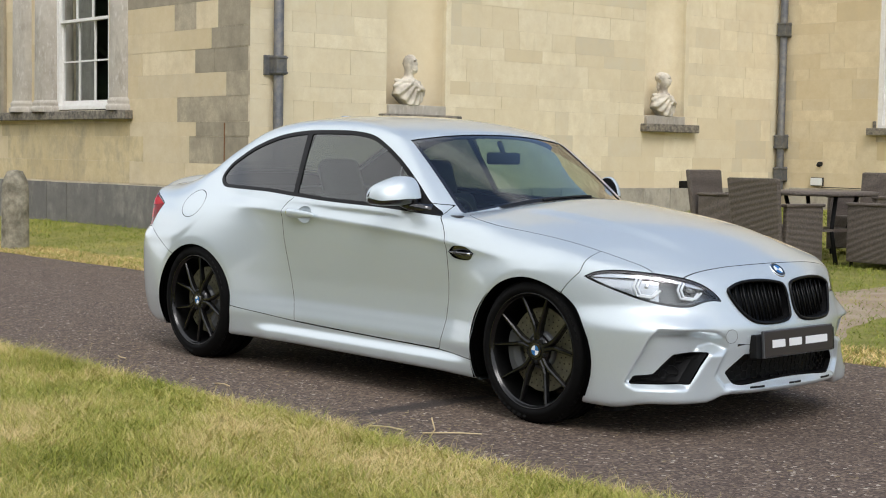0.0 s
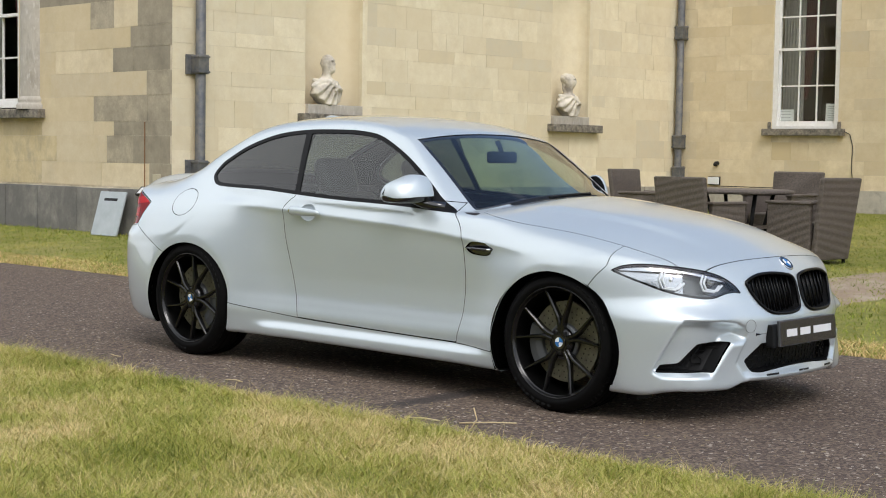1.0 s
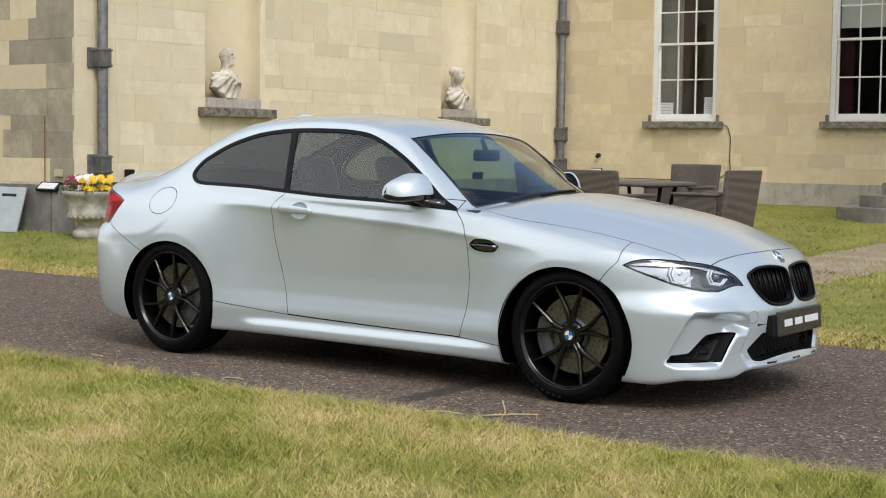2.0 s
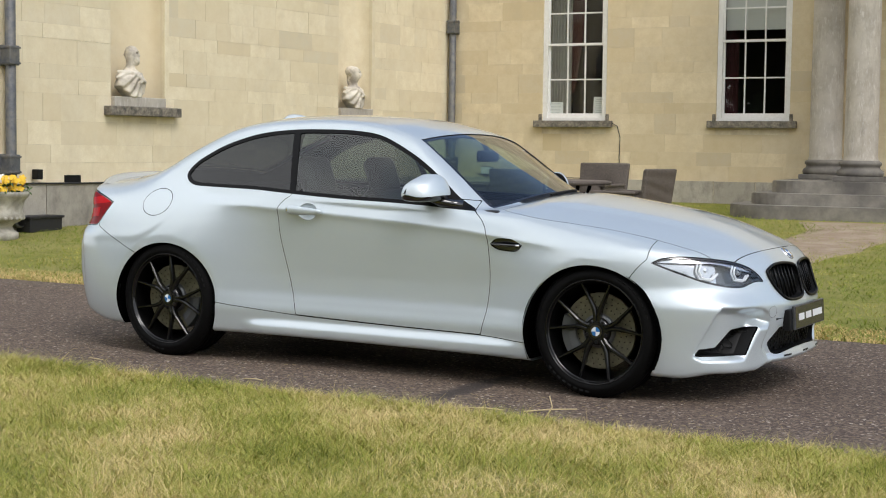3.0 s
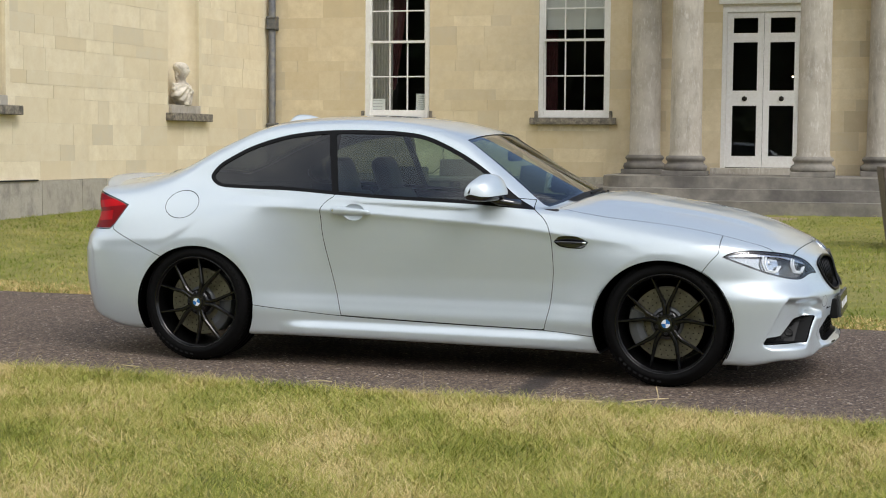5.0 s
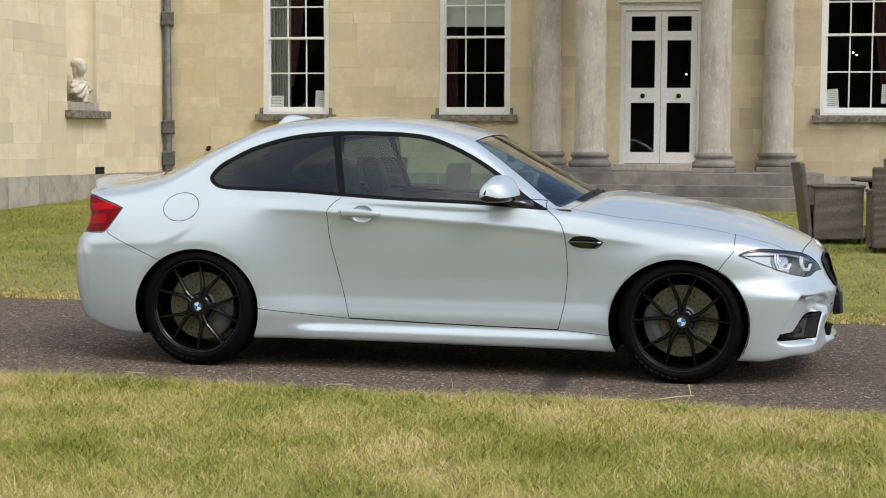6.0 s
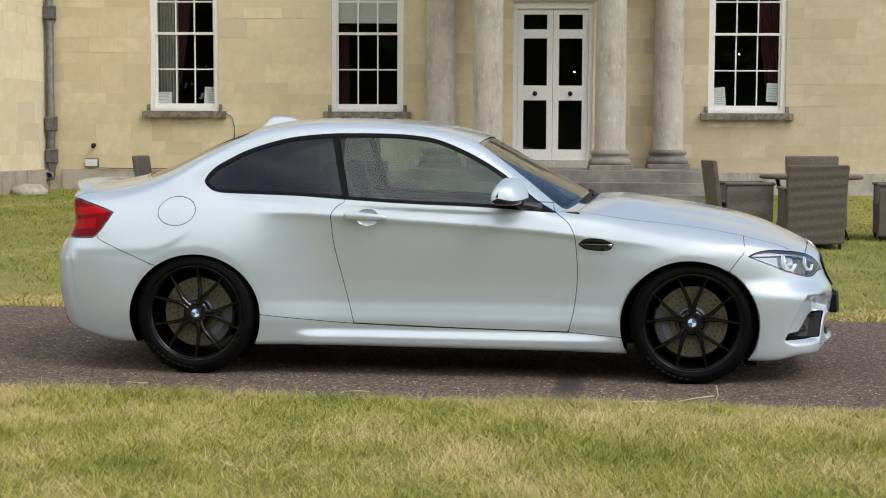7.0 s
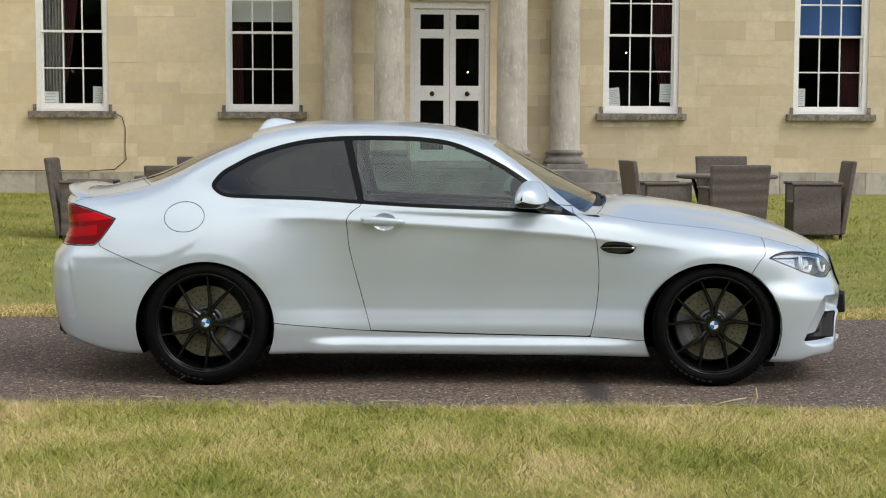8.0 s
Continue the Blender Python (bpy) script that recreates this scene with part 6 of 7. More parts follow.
def bust(name, m, beard, label, turn):
    """One plain mesh; local x forwards, z up."""
    def rod(x, y, z, a, b, r):
        ax, ay, az = (q - p for p, q in zip(a, b))
        t = np.clip(((x - a[0]) * ax + (y - a[1]) * ay + (z - a[2]) * az) / (ax * ax + ay * ay + az * az), 0, 1)
        return np.sqrt((x - a[0] - t * ax) ** 2 + (y - a[1] - t * ay) ** 2 + (z - a[2] - t * az) ** 2) - r

    def f(x, y, z):
        wide = 0.235 + 0.05 * step(0.02, 0.22, z) - 0.03 * step(0.3, 0.4, z)
        d = (np.sqrt((x / 0.135) ** 2 + (y / wide) ** 2) - 1) * 0.13
        d = smax(d, z - 0.385 + 0.42 * np.abs(y) + 0.25 * np.abs(x + 0.01), 0.09)
        ang = np.arctan2(z - 0.45, y - 0.16)
        d = d + 0.010 * np.sin(26 * ang + 9 * x) * step(0.40, 0.30, z)
        for p, q in (((-0.03, -0.21, 0.315), (0.10, -0.08, 0.30)), ((0.10, -0.08, 0.30), (0.150, 0.06, 0.215)), ((0.150, 0.06, 0.215), (0.09, 0.20, 0.20))):
            d = smin(d, rod(x, y, z, p, q, 0.026), 0.016)
        for p, q in (((-0.03, 0.20, 0.315), (0.10, 0.10, 0.29)), ((0.10, 0.10, 0.29), (0.152, 0.02, 0.185))):
            d = smin(d, rod(x, y, z, p, q, 0.022), 0.016)
        d = smax(d, (0.85 * (np.abs(y) - 0.11) - z) * 0.72, 0.012)
        d = smax(d, (-0.04 - 0.5 * z - x) * 0.85, 0.02)
        d = smax(d, -z, 0.008)
        d = smin(d, rod(x, y, z, (-0.01, 0, 0.30), (0.02, 0, 0.49), 0.060), 0.05)
        c, s = math.cos(turn), math.sin(turn)
        u, v = c * x + s * y, -s * x + c * y
        head = ball(u, v, z, (0.02, 0, 0.555), (0.096, 0.076, 0.105))
        head = smin(head, ball(u, v, z, (0.055, 0, 0.505), (0.058, 0.052, 0.062)), 0.03)
        head = smin(head, rod(u, v, z, (0.104, 0, 0.565), (0.122, 0, 0.532), 0.012), 0.018)
        head = smin(head, rod(u, v, z, (0.098, -0.035, 0.582), (0.098, 0.035, 0.582), 0.010), 0.018)
        head = smax(head, -ball(u, v, z, (0.108, -0.028, 0.563), (0.018, 0.017, 0.011)), 0.012)
        head = smax(head, -ball(u, v, z, (0.108, 0.028, 0.563), (0.018, 0.017, 0.011)), 0.012)
        if beard:
            head = smin(head, ball(u, v, z, (0.082, 0, 0.466), (0.048, 0.048, 0.058)), 0.015)
            head = head + 0.005 * np.sin(120 * u) * np.sin(110 * v) * np.sin(115 * z) * step(0.50, 0.47, z)
        else:
            head = smin(head, ball(u, v, z, (-0.045, 0, 0.585), (0.088, 0.088, 0.085)), 0.02)
            head = smin(head, ball(u, v, z, (-0.07, 0, 0.47), (0.035, 0.05, 0.09)), 0.02)
        hair = 0.006 * np.sin(95 * u) * np.sin(88 * v) * np.sin(90 * z) * step(0.07, 0.02, u)
        return smin(d, head + hair, 0.03)
    h = 0.0085
    xs, ys, zs = np.arange(-0.24, 0.26, h), np.arange(-0.32, 0.33, h), np.arange(-0.03, 0.72, h)
    F = f(*np.meshgrid(xs, ys, zs, indexing="ij"))
    V, T = surface(f, xs, ys, zs, F, h)
    ob = new(name, mesh_of(name, V, T, M_BUST, True))
    ob.matrix_basis = m
    tagged(ob, label, "bust", group="niche busts")


bust("bust", BUST.place(2.48, -0.06, 1.84) @ Matrix.Rotation(radians(-80), 4, "Z"), True, "bearded draped stone bust, pale with dark stains", 0.3)
bust("bust", BUST.place(7.47, -0.06, 1.84) @ Matrix.Rotation(radians(-82), 4, "Z"), False, "draped stone bust with dark stained head and chest", 0.3)

# drainpipes
def drainpipe(wall, s, zs, top, bottom, shoe, label):
    p = part("drainpipe", tube([wall.at(s, 0.11, top), wall.at(s, 0.11, bottom + 0.12), wall.at(s, 0.13, bottom)], 0.062, 14), M_PIPE, smooth=True)
    tagged(p, label, "drainpipe")
    for z in zs:
        bm = bmesh.new()
        wadd(bm, wall, s - 0.15, s + 0.08, 0.003, 0.03, z - 0.12, z + 0.12, bevel=0.006)
        wadd(bm, wall, s - 0.076, s + 0.076, 0.0, 0.185, z - 0.115, z + 0.115, bevel=0.012)
        br = part("pipe_bracket", bm, M_PIPE, p, "square lead bracket")
        for a in (-0.09, 0.09):
            part("bracket_rib", wbox(wall, s - 0.084, s + 0.084, 0.0, 0.194, z + a - 0.012, z + a + 0.012, bevel=0.004), M_PIPE, br)
    if shoe:
        part("pipe_shoe", lathe([(0.06, 0), (0.078, 0.0), (0.078, 0.10), (0.06, 0.12)], 18, wall.place(s, 0.18, bottom + 0.02) @ Matrix.Rotation(radians(90), 4, "X") @ Matrix.Translation((0, 0, -0.02))), M_PIPE, p, "round lead outlet")


drainpipe(BUST, 0.335, (2.245, 0.98), 4.4, 0.30, True, "grey lead drainpipe with square brackets on the wall corner")
drainpipe(REAR, -0.06, (3.32, 1.50, 0.97), 4.4, 0.62, True, "grey lead drainpipe with square brackets in the wall corner")

# small fittings
cable = part("wall_cable", tube([REAR.at(2.80, 0.02, 1.70), REAR.at(2.93, 0.02, 1.63), REAR.at(2.98, 0.015, 1.45), REAR.at(2.97, 0.015, 1.1), REAR.at(2.99, 0.015, 0.95), REAR.at(2.8, 0.02, 0.79), REAR.at(2.4, 0.09, 0.765), REAR.at(1.4, 0.09, 0.77), REAR.at(0.7, 0.09, 0.775)], 0.007, 6), M_CABLE, smooth=True)
tagged(cable, "thin black cable clipped to the stone wall", "cable")
cable = part("wall_cable", tube([BUST.at(0.5, 0.09, 0.755), BUST.at(1.5, 0.085, 0.745), BUST.at(2.6, 0.09, 0.75), BUST.at(3.6, 0.085, 0.752)], 0.011, 6), M_CABLE, smooth=True)
tagged(cable, "thick black cable along the plinth", "cable")
fl = part("floodlight", wbox(REAR, 0.50, 0.70, 0.06, 0.10, 0.80, 0.92, bevel=0.008), M_LENS)
tagged(fl, "small white floodlight on the plinth", "floodlight")
part("floodlight_body", wbox(REAR, 0.49, 0.71, 0.035, 0.06, 0.79, 0.93, bevel=0.006), M_BLACK, fl)
vp = part("overflow_pipe", tube([REAR.at(0.63, 0.0, 1.15), REAR.at(0.63, 0.06, 1.15), REAR.at(0.63, 0.085, 1.12)], 0.035, 10), M_BLACK)
tagged(vp, "short black overflow pipe in the wall", "pipe")
for wall, s, z in ((BUST, 1.40, 0.79), (BUST, 7.95, 0.80)):
    ab = part("air_brick", wbox(wall, s - 0.13, s + 0.13, 0.002, 0.02, z - 0.055, z + 0.055), M_BLACK)
    tagged(ab, "black air brick above the plinth", "vent", group="air bricks")
lampb = part("spot_lamp", wbox(BUST, 0.72, 0.80, 0.03, 0.14, 0.80, 0.92, bevel=0.01), M_BLACK)
tagged(lampb, "small black spot lamp on the plinth", "lamp")
rod = part("rusty_rod", tube([WING.at(-0.52, 0.012, 1.55), WING.at(-0.52, 0.012, 0.75)], 0.006, 6), noisy("rust", (0.28, 0.13, 0.05), (0.20, 0.09, 0.03), 30, 0.9))
tagged(rod, "thin rusty rod fixed to the wall", "rod")

# ---- garden furniture and loose things ----
def rattan():
    m = base_mat("rattan_weave", (0.10, 0.082, 0.067), 0.6)
    nt = m.node_tree
    b = nt.nodes["Principled BSDF"]
    co = nt.nodes.new("ShaderNodeTexCoord").outputs["Object"]
    wv = nt.nodes.new("ShaderNodeTexWave")
    wv.bands_direction = "Z"
    wv.inputs["Scale"].default_value = 26
    wv.inputs["Distortion"].default_value = 1.2
    wv.inputs["Detail"].default_value = 1
    nt.links.new(co, wv.inputs["Vector"])
    f = noise_fac(nt, co, 60, 4, 0.6)
    col = ramp(nt, f, [(0.3, (0.09, 0.073, 0.060)), (0.7, (0.20, 0.163, 0.135))])
    col = mixc(nt, ramp(nt, wv.outputs["Fac"], [(0.15, (0.65, 0.65, 0.65)), (0.5, (0, 0, 0))]), col, (0.045, 0.036, 0.03))
    nt.links.new(col, b.inputs["Base Color"])
    bump(nt, b, wv.outputs["Fac"], 0.6, 0.006)
    return m


M_RATTAN = rattan()


def curved_box(x0, x1, y0, y1, z0, z1, lean=0.0, flare=0.0, bevel=0.02, cuts=4):
    """An upright slab that leans back and spreads towards its top."""
    bm = box(x0, x1, y0, y1, z0, z1, bevel=bevel)
    for v in bm.verts:
        k = (v.co.z - z0) / (z1 - z0)
        v.co.x -= lean * k * k
        v.co.y *= 1 + flare * k
    return bm


def rattan_chair():
    """Faces local +x."""
    c = empty("rattan_chair")
    tagged(c, "grey-brown woven rattan garden armchair standing on the lawn", "chair", group="garden chairs")
    part("seat", box(-0.24, 0.30, -0.24, 0.24, 0.30, 0.44, bevel=0.02), M_RATTAN, c)
    part("backrest", curved_box(-0.31, -0.245, -0.30, 0.30, 0.06, 0.92, lean=0.12, flare=0.11), M_RATTAN, c)
    for s in (-1, 1):
        part("side_panel", curved_box(-0.25, 0.30, s * 0.30 - 0.035 * (s > 0) - 0.025 * (s < 0), s * 0.30 + 0.025 * (s > 0) + 0.035 * (s < 0), 0.06, 0.64, bevel=0.015), M_RATTAN, c)
        part("armrest", box(-0.27, 0.32, s * 0.295 - 0.045, s * 0.295 + 0.045, 0.635, 0.67, bevel=0.014), M_RATTAN, c)
        for x in (-0.26, 0.27):
            part("foot", lathe([(0.018, 0.0), (0.02, 0.08), (0, 0.08)], 8, Matrix.Translation((x, s * 0.27, 0))), M_BLACK, c)
    part("front_apron", box(0.27, 0.30, -0.25, 0.25, 0.08, 0.32, bevel=0.008), M_RATTAN, c)
    return c


def rattan_table():
    t = empty("rattan_table")
    tagged(t, "round woven rattan garden table on the lawn", "table", group="garden tables")
    part("tabletop", lathe([(0, 0.755), (0.55, 0.755), (0.585, 0.748), (0.595, 0.73), (0.585, 0.71), (0.53, 0.705), (0, 0.705)], 48), M_RATTAN, t, smooth=True)
    for k in range(4):
        a = radians(45 + 90 * k)
        part("leg", tube([(0.44 * math.cos(a), 0.44 * math.sin(a), 0.0), (0.30 * math.cos(a), 0.30 * math.sin(a), 0.35), (0.40 * math.cos(a), 0.40 * math.sin(a), 0.71)], 0.024, 8), M_BLACK, t, "dark table leg", smooth=True)
    part("lower_shelf", lathe([(0, 0.36), (0.33, 0.36), (0.33, 0.33), (0, 0.33)], 32), M_RATTAN, t)
    return t


def on_ground(x, y, rz):
    return pose(x, y, float(ground_z(x, y)) - 0.005, 0, 0, rz)


chair0 = rattan_chair()
spots = [(-4.14, 8.0, 5), (-2.86, 7.05, 84), (-2.12, 7.95, 172), (-3.08, 9.05, 268), (2.42, 8.9, 8), (3.10, 7.95, 92), (4.27, 8.95, 176), (3.42, 9.95, 272)]
chair0.matrix_basis = on_ground(*spots[0])
for p in spots[1:]:
    copy_thing(chair0, on_ground(*p))
table0 = rattan_table()
table0.matrix_basis = on_ground(-3.02, 8.05, 10)
copy_thing(table0, on_ground(3.22, 8.95, 25))

# urn with flowers at the wall corner
urn = part("stone_urn", lathe([(0, 0.0), (0.19, 0.0), (0.19, 0.09), (0.14, 0.12), (0.12, 0.16), (0.14, 0.19), (0.20, 0.215), (0.245, 0.25), (0.255, 0.29), (0.235, 0.32), (0.245, 0.40), (0.262, 0.46), (0.295, 0.49), (0.31, 0.52), (0.31, 0.55), (0.265, 0.55), (0.25, 0.50), (0, 0.50)], 48, pose(-8.22, 4.42, float(ground_z(-8.22, 4.42)) - 0.02)), M_URN, smooth=True)
tagged(urn, "carved pale stone urn planted with flowers", "urn")
for k in range(22):
    a = 2 * math.pi * k / 22
    part("bead", lathe([(0, -0.025), (0.02, -0.015), (0.026, 0.0), (0.02, 0.015), (0, 0.025)], 8, pose(-8.22 + 0.238 * math.cos(a), 4.42 + 0.238 * math.sin(a), float(ground_z(-8.22, 4.42)) + 0.235)), M_URN, urn, smooth=True)
ux, uy, uz = -8.22, 4.42, float(ground_z(-8.22, 4.42)) + 0.50
for nm, cols, lab, box_x in (("white_flowers", (0.80, 0.78, 0.74), "white pansies in an urn", 0.03), ("yellow_flowers", (0.80, 0.50, 0.03), "yellow pansies in an urn", 0.17), ("red_flowers", (0.22, 0.02, 0.05), "dark red flowers in an urn", -0.16)):
    bm = bmesh.new()
    for _ in range(34):
        c = Vector((ux + box_x + rng.uniform(-0.10, 0.10), uy + rng.uniform(-0.19, 0.15), uz + rng.uniform(0.04, 0.20)))
        d = Vector((rng.uniform(-0.6, 0.9), rng.uniform(-1, -0.2), rng.uniform(0.1, 0.9))).normalized()
        q = d.to_track_quat("Z", "Y").to_matrix().to_4x4()
        for j in range(5):
            m = Matrix.Translation(c) @ q @ Matrix.Rotation(radians(72 * j), 4, "Z")
            vs = [bm.verts.new(m @ Vector(p)) for p in ((0, 0, 0.004), (0.030, -0.020, 0.0), (0.048, 0, -0.006), (0.030, 0.020, 0.0))]
            bm.faces.new(vs)
    tagged(part(nm, bm, base_mat(nm + "_petal", cols, 0.7)), lab, "flowers", kind="stuff")
bm = bmesh.new()
for _ in range(320):
    c = Vector((ux + rng.uniform(-0.26, 0.26), uy + rng.uniform(-0.25, 0.24), uz + rng.uniform(-0.02, 0.13)))
    m = Matrix.Translation(c) @ Euler((rng.uniform(-1, 1), rng.uniform(-1, 1), rng.uniform(0, 6))).to_matrix().to_4x4()
    bm.faces.new([bm.verts.new(m @ Vector(p)) for p in ((-0.03, 0, 0), (0, -0.014, 0.005), (0.035, 0, 0), (0, 0.014, 0.005))])
tagged(part("flower_leaves", bm, noisy("flower_leaf", (0.05, 0.10, 0.025), (0.08, 0.14, 0.035), 20, 0.6)), "green leaves in the urn", "leaves", kind="stuff")

# black planting trough
g = float(ground_z(-8.3, 5.1))
tr = bmesh.new()
add_box(tr, -8.63, -8.40, 5.04, 5.56, g, g + 0.18, bevel=0.01)
add_box(tr, -8.65, -8.38, 5.02, 5.58, g + 0.16, g + 0.19, bevel=0.006)
tagged(part("planting_trough", tr, M_GREYTROUGH), "black plastic planting trough by the wall", "trough")

# leaning metal panel
m = Matrix.Translation((-9.74, 4.37, float(ground_z(-9.74, 4.37)))) @ Matrix.Rotation(radians(-16), 4, "X")
pn = part("metal_panel", box(-0.27, 0.27, -0.01, 0.01, 0.0, 0.56, bevel=0.004, m=m), M_SHEET)
tagged(pn, "grey metal panel leaning on the plinth", "panel")
part("panel_slot", box(-0.15, 0.12, -0.0125, -0.0105, 0.44, 0.475, m=m), M_BLACK, pn)
# small floodlight on the wing plinth
m = WING.place(-0.36, 0.10, 0.665) @ Matrix.Rotation(radians(-48), 4, "X")
fd = part("floodlight", box(-0.22, 0.16, -0.02, 0.02, -0.01, 0.13, bevel=0.008, m=m), M_BLACK)
tagged(fd, "black floodlight with pale lens on the plinth", "floodlight")
part("lens", box(-0.18, 0.12, -0.024, -0.021, 0.005, 0.105, m=m), M_LENS, fd)
sb = part("switch_box", wbox(WING, -0.30, -0.20, 0.002, 0.06, 0.83, 0.92, bevel=0.006), base_mat("cream_plastic", (0.5, 0.45, 0.32), 0.6))
tagged(sb, "cream switch box on the wall", "switch box")
# stone bollard beside the drive
gz = float(ground_z(-10.6, 2.5))
bol = part("stone_bollard", lathe([(0.165, gz - 0.05), (0.16, gz + 0.5), (0.155, gz + 0.76), (0.13, gz + 0.84), (0.09, gz + 0.92), (0, gz + 0.94)], 20, pose(-10.46, 2.48, 0)), noisy("bollard_stone", (0.25, 0.225, 0.16), (0.40, 0.36, 0.27), 18, 0.9, c3=(0.13, 0.115, 0.08), big=6), smooth=True)
tagged(bol, "lichen-covered round stone bollard beside the drive", "bollard")
# pale rock by the corner
bm = bmesh.new()
bmesh.ops.create_icosphere(bm, subdivisions=3, radius=1)
for v in bm.verts:
    k = 1 + 0.22 * noise.noise(v.co * 1.8)
    v.co = Vector((-8.02 + 0.30 * v.co.x * k, 13.2 + 0.22 * v.co.y * k, 0.42 + 0.14 * v.co.z * k))
tagged(part("rock", bm, M_URN, smooth=True), "pale rounded rock at the foot of the wall", "rock")

# ---- gravel path, grass, woods ----
def gravel():
    m = noisy("path_gravel", (0.36, 0.27, 0.19), (0.27, 0.20, 0.14), 40, 0.95, fine=160, bump_s=0.7, bump_d=0.01, c3=(0.42, 0.34, 0.25), big=3)
    return m


def path_mid(y):
    return -0.62 + 0.05 * (y - 5) + 0.35 * step(5.0, 2.2, y)


bm = bmesh.new()
rows = []
for k in range(60):
    y = 2.18 + (12.1 - 2.18) * k / 59
    c = float(path_mid(y))
    hw = 0.62 + 0.5 * float(step(4.2, 2.2, y)) + 0.10 * noise.noise((y * 1.3, 0, 0)) + 0.5 * float(step(11.0, 12.1, y))
    rows.append([bm.verts.new((c + u * hw + 0.05 * noise.noise((y * 3, u * 9, 4)), y, float(ground_z(c, y)) + 0.016 * (1 - u ** 4))) for u in (-1, -0.7, -0.3, 0, 0.3, 0.7, 1)])
for a, b in zip(rows, rows[1:]):
    for i in range(6):
        bm.faces.new((a[i], a[i + 1], b[i + 1], b[i]))
tagged(part("gravel_path", bm, gravel(), smooth=True), "trodden sandy gravel path across the lawn", "path", kind="structure")

def blade_mat(name, stops, jitter=0.62):
    m = base_mat(name, (0.1, 0.15, 0.03), 0.65)
    nt = m.node_tree
    b = nt.nodes["Principled BSDF"]
    rnd = nt.nodes.new("ShaderNodeNewGeometry").outputs["Random Per Island"]
    v = worldvec(nt)
    patch = noise_fac(nt, v, 1.3, 5, 0.65)
    ad = nt.nodes.new("ShaderNodeMath")
    ad.operation = "MULTIPLY_ADD"
    ad.inputs[1].default_value = jitter
    nt.links.new(rnd, ad.inputs[0])
    sc = nt.nodes.new("ShaderNodeMath")
    sc.operation = "MULTIPLY_ADD"
    sc.inputs[1].default_value, sc.inputs[2].default_value = 2.3, -0.94
    nt.links.new(patch, sc.inputs[0])
    nt.links.new(sc.outputs[0], ad.inputs[2])
    col = ramp(nt, ad.outputs[0], stops)
    nt.links.new(col, b.inputs["Base Color"])
    b.inputs["Subsurface Weight"].default_value = 0.0
    return m


M_BLADE = blade_mat("grass_blade", [(0.0, (0.12, 0.15, 0.012)), (0.2, (0.25, 0.285, 0.028)), (0.45, (0.36, 0.37, 0.058)), (0.68, (0.52, 0.44, 0.13)), (1.0, (0.74, 0.58, 0.28))], 0.72)
M_THATCH = blade_mat("dry_thatch", [(0.0, (0.13, 0.14, 0.022)), (0.35, (0.28, 0.26, 0.065)), (0.65, (0.46, 0.35, 0.15)), (1.0, (0.70, 0.54, 0.29))], 0.7)
M_BLADE_FAR = blade_mat("far_grass_blade", [(0.0, (0.14, 0.195, 0.014)), (0.4, (0.25, 0.295, 0.030)), (0.62, (0.45, 0.42, 0.085)), (0.85, (0.55, 0.44, 0.15)), (1.0, (0.62, 0.48, 0.2))], 0.35)


def blades(name, n, x0, x1, y0, y1, h0, h1, width, seed, label, edge=None, mat=None, lie=(0.2, 2.3)):
    g = np.random.default_rng(seed)
    x, y = g.uniform(x0, x1, n), g.uniform(y0, y1, n)
    z = ground_z(x, y) - 0.012
    hgt = g.uniform(h0, h1, n) * (0.75 + 0.5 * (0.5 + 0.5 * np.sin(1.7 * x + 2.1 * np.sin(y * 1.3)) * np.sin(2.3 * y + 1.1 * x)))
    if edge is not None:
        hgt = hgt * (1 + 0.35 * np.exp(-np.abs(y - edge) / 0.12))
    a = g.uniform(0, 2 * math.pi, n)
    lean = g.uniform(*lie, n) * hgt
    # tufts lie over together, this way and that
    la = 3.0 * np.sin(11.1 * x + 2.0 * np.sin(7.3 * y)) + 2.5 * np.sin(14.3 * y + 1.7 * np.sin(9.1 * x)) + g.normal(0, 1.7, n)
    wx, wy = np.cos(a) * width, np.sin(a) * width
    lx, ly = np.cos(la) * lean, np.sin(la) * lean
    P = np.empty((n, 5, 3))
    P[:, 0] = np.stack([x - wx, y - wy, z], 1)
    P[:, 1] = np.stack([x + wx, y + wy, z], 1)
    P[:, 2] = np.stack([x + wx * 0.7 + lx * 0.35, y + wy * 0.7 + ly * 0.35, z + hgt * 0.6], 1)
    P[:, 3] = np.stack([x - wx * 0.7 + lx * 0.35, y - wy * 0.7 + ly * 0.35, z + hgt * 0.6], 1)
    P[:, 4] = np.stack([x + lx, y + ly, z + hgt], 1)
    i = np.arange(n)[:, None] * 5
    me = bpy.data.meshes.new(name)
    me.vertices.add(n * 5)
    me.vertices.foreach_set("co", P.ravel())
    loops = np.concatenate([i + np.array([[0, 1, 2, 3]]), i + np.array([[3, 2, 4]])], 1).ravel()
    me.loops.add(len(loops))
    me.loops.foreach_set("vertex_index", loops.astype(np.int32))
    starts = np.stack([np.arange(n) * 7, np.arange(n) * 7 + 4], 1).ravel()
    me.polygons.add(n * 2)
    me.polygons.foreach_set("loop_start", starts.astype(np.int32))
    me.update(calc_edges=True)
    me.validate()
    me.materials.append(mat or M_BLADE)
    ob = new(name, me)
    tagged(ob, label, "grass", kind="stuff")
    return ob


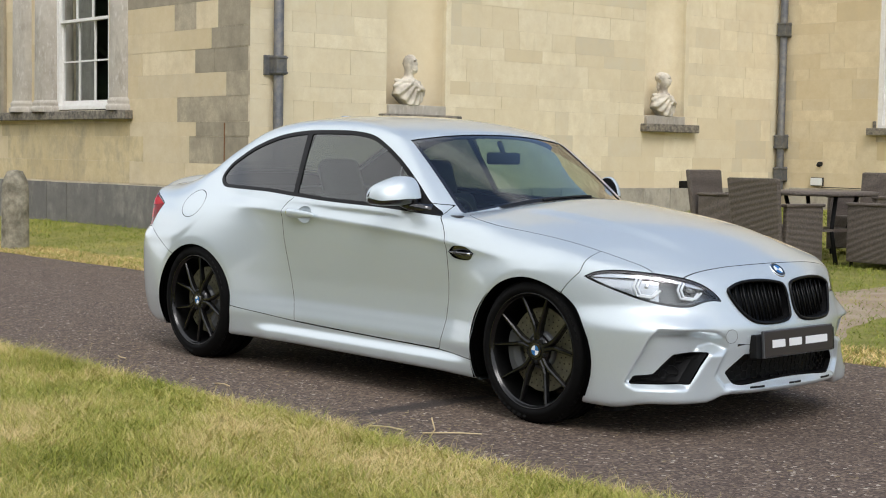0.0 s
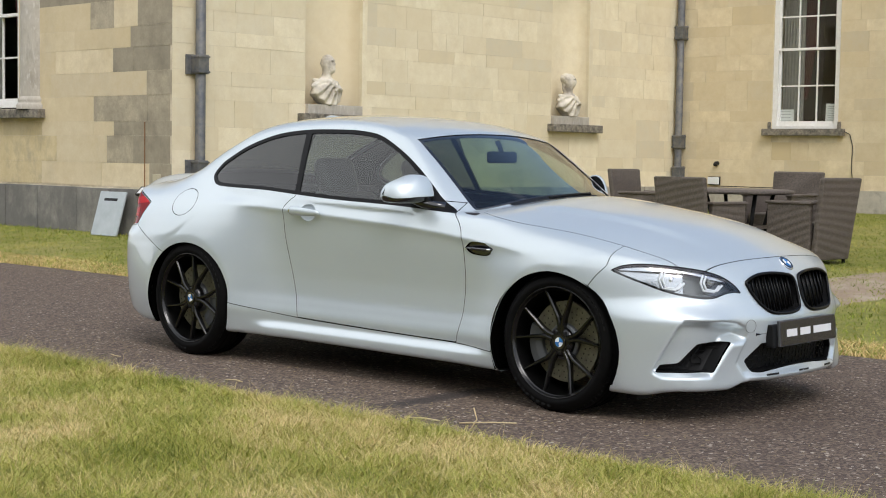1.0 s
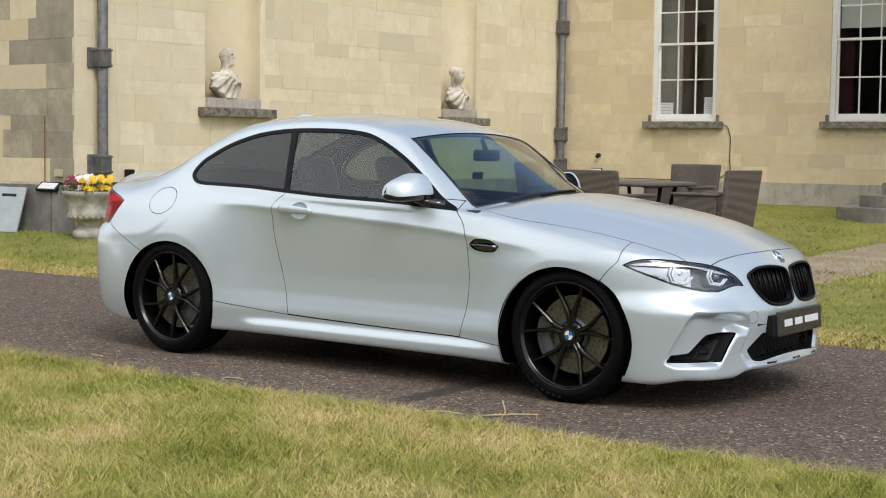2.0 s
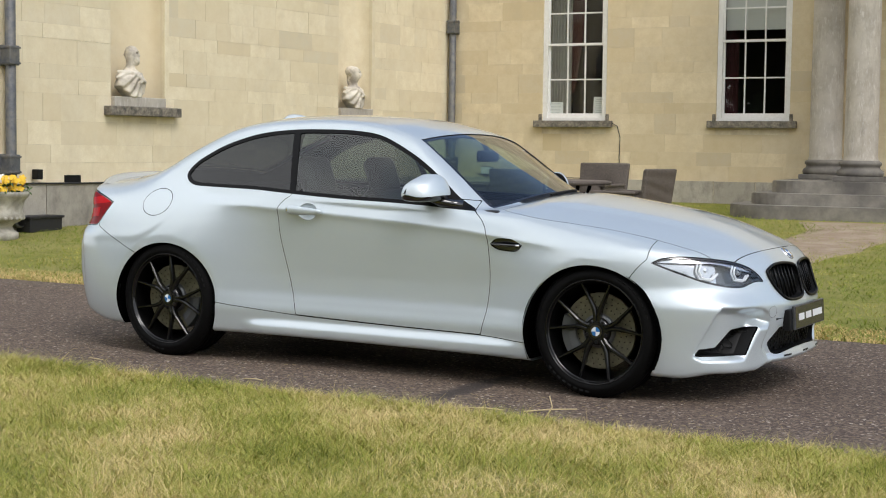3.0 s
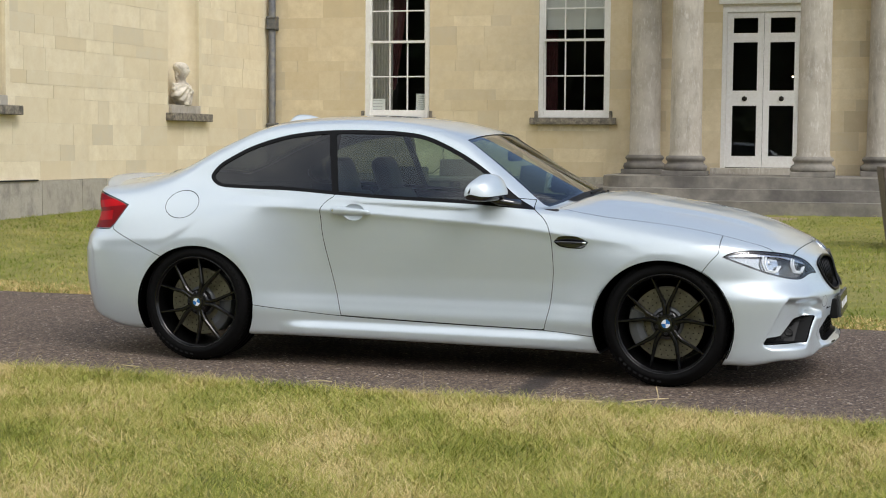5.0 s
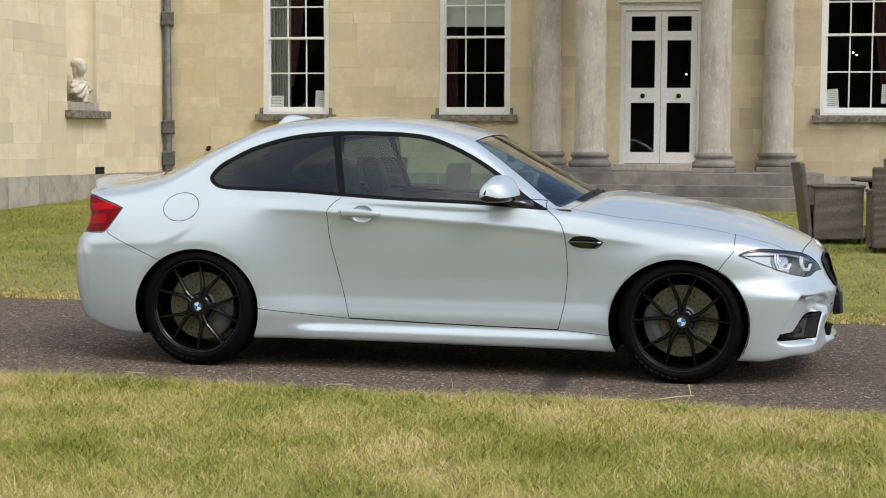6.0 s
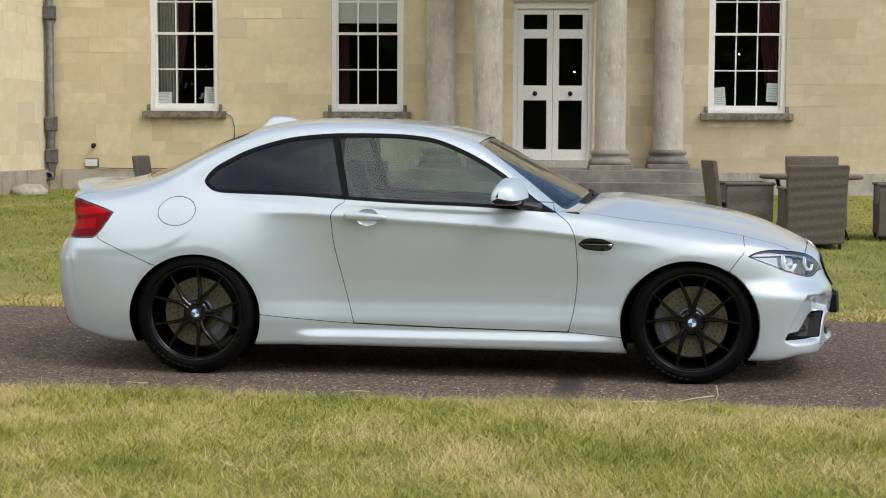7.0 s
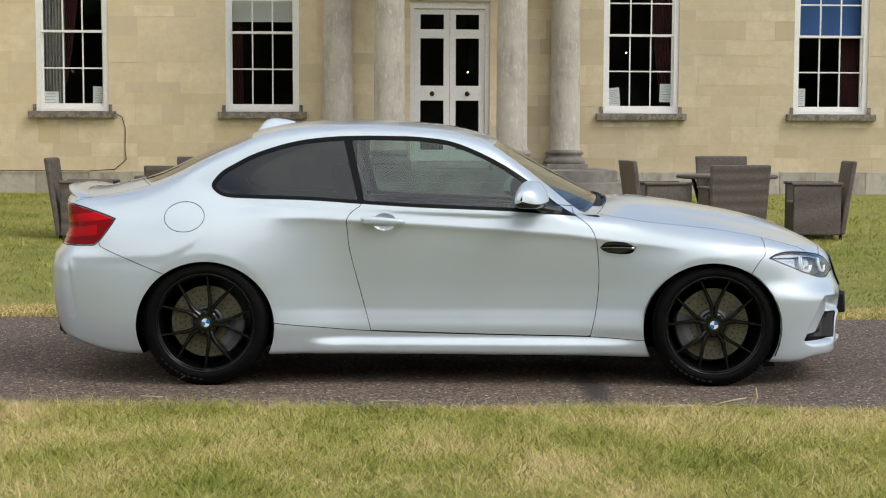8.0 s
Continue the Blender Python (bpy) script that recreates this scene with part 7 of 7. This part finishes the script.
blades("near_grass", 320000, -5.6, 4.6, -4.75, -1.64, 0.024, 0.062, 0.0016, 1, "rough lawn grass, green and straw-coloured", edge=-1.75, lie=(0.3, 2.3))
blades("verge_grass", 14000, -12, 9, -1.95, -1.60, 0.025, 0.065, 0.0018, 2, "longer grass overhanging the drive edge", edge=-1.7)
stems = base_mat("dry_stem", (0.55, 0.43, 0.20), 0.8)
blades("grass_stem", 2600, -9, 7, -2.6, -1.56, 0.05, 0.11, 0.0009, 5, "sparse dry seed stems standing above the lawn edge", edge=-1.66, mat=stems)
blades("long_grass", 36000, -5.6, 4.6, -4.75, -1.7, 0.045, 0.095, 0.0013, 8, "long limp grass blades in tufts", lie=(0.5, 2.2))
blades("matted_grass", 240000, -5.6, 4.6, -4.75, -1.62, 0.008, 0.022, 0.0014, 6, "fine matted dry grass between the longer blades", mat=M_THATCH, lie=(1.5, 4.5))
blades("far_grass", 130000, -14, 9, 2.16, 14.5, 0.025, 0.055, 0.0045, 3, "lawn grass in front of the house", mat=M_BLADE_FAR)
M_VERGE = blade_mat("verge_straw", [(0.0, (0.36, 0.28, 0.09)), (0.4, (0.60, 0.44, 0.17)), (1.0, (0.80, 0.60, 0.28))])
blades("far_verge_grass", 30000, -14, 9, 2.14, 2.75, 0.02, 0.045, 0.004, 4, "dry straw-coloured grass along the far drive edge", mat=M_VERGE)

# woods across the park, which the car and windows mirror
bark = noisy("bark", (0.07, 0.055, 0.04), (0.11, 0.09, 0.07), 8, 0.95)
M_LEAF = noisy("tree_leaf", (0.035, 0.06, 0.015), (0.07, 0.10, 0.03), 2.0, 0.8)
g = np.random.default_rng(11)
bm = bmesh.new()
leafV, leafF = [], []
for k in range(40):
    tx, ty = -92 + 4.2 * k + g.uniform(-1.5, 1.5), -38 + g.uniform(-6, 4)
    H = g.uniform(11, 17)
    pts = [(tx, ty, -0.2), (tx + 0.2, ty, H * 0.35), (tx, ty + 0.3, H * 0.75)]
    add_tube(bm, pts, [0.45, 0.3, 0.08], 7)
    for j in range(5):
        a = g.uniform(0, 6.28)
        add_tube(bm, [(tx + 0.1, ty, H * (0.3 + 0.08 * j)), (tx + 2.2 * math.cos(a), ty + 2.2 * math.sin(a), H * (0.5 + 0.08 * j))], [0.16, 0.04], 5)
    for c in range(26):
        cc = np.array([tx, ty, H * 0.50]) + g.normal(0, 1, 3) * np.array([H * 0.24, H * 0.2, H * 0.20])
        for _ in range(64):
            p = cc + g.normal(0, 0.85, 3)
            u, w = g.normal(0, 0.40, 3), g.normal(0, 0.40, 3)
            b0 = len(leafV)
            leafV += [p - u, p + w, p + u, p - w]
            leafF.append((b0, b0 + 1, b0 + 2, b0 + 3))
wood = part("far_woods", bm, bark)
tagged(wood, "distant row of broad trees across the park", "trees", kind="stuff")
link("far_foliage", mesh_of("far_foliage", leafV, leafF, M_LEAF), wood)

# straw and clippings blown onto the drive
g = np.random.default_rng(21)
lV, lF = [], []
for k in range(1700):
    near = g.random() < 0.8
    x = g.uniform(-9, 7)
    y = -1.55 + abs(g.normal(0, 0.42)) if near else 2.1 - abs(g.normal(0, 0.5))
    if y > 2.1 or y < -1.58:
        continue
    L, W, a = g.uniform(0.002, 0.011), g.uniform(0.0007, 0.0014), g.uniform(0, 3.14)
    dx, dy = math.cos(a), math.sin(a)
    b0 = len(lV)
    for u, w, zz in ((-L, -W, 0.002), (L, -W, 0.003), (L, W, 0.006), (-L, W, 0.004)):
        lV.append((x + dx * u - dy * w, y + dy * u + dx * w, zz + 0.002))
    lF.append((b0, b0 + 1, b0 + 2, b0 + 3))
litter = new("straw_litter", mesh_of("straw_litter", lV, lF, base_mat("litter_straw", (0.30, 0.24, 0.14), 0.9)))
tagged(litter, "straw and dry grass clippings scattered on the asphalt", "litter", kind="stuff")
# a few long straws lying across the edge of the drive
M_STRAW = base_mat("straw_stalk", (0.62, 0.50, 0.29), 0.8)
for pts in (((1.25, -1.40, 0.006), (1.35, -1.31, 0.012), (1.44, -1.23, 0.010)), ((1.41, -1.52, 0.0), (1.44, -1.50, 0.06), (1.43, -1.51, 0.11)), ((0.98, -1.47, 0.006), (1.06, -1.43, 0.008), (1.15, -1.42, 0.006)),
            ((-0.42, -1.35, 0.006), (-0.36, -1.33, 0.009), (-0.30, -1.34, 0.006)), ((-1.62, -1.22, 0.006), (-1.55, -1.25, 0.009), (-1.50, -1.24, 0.006))):
    tagged(part("straw", tube(pts, 0.0032, 5), M_STRAW, smooth=True), "dry straw stalk lying at the edge of the drive", "straw", group="loose straws")
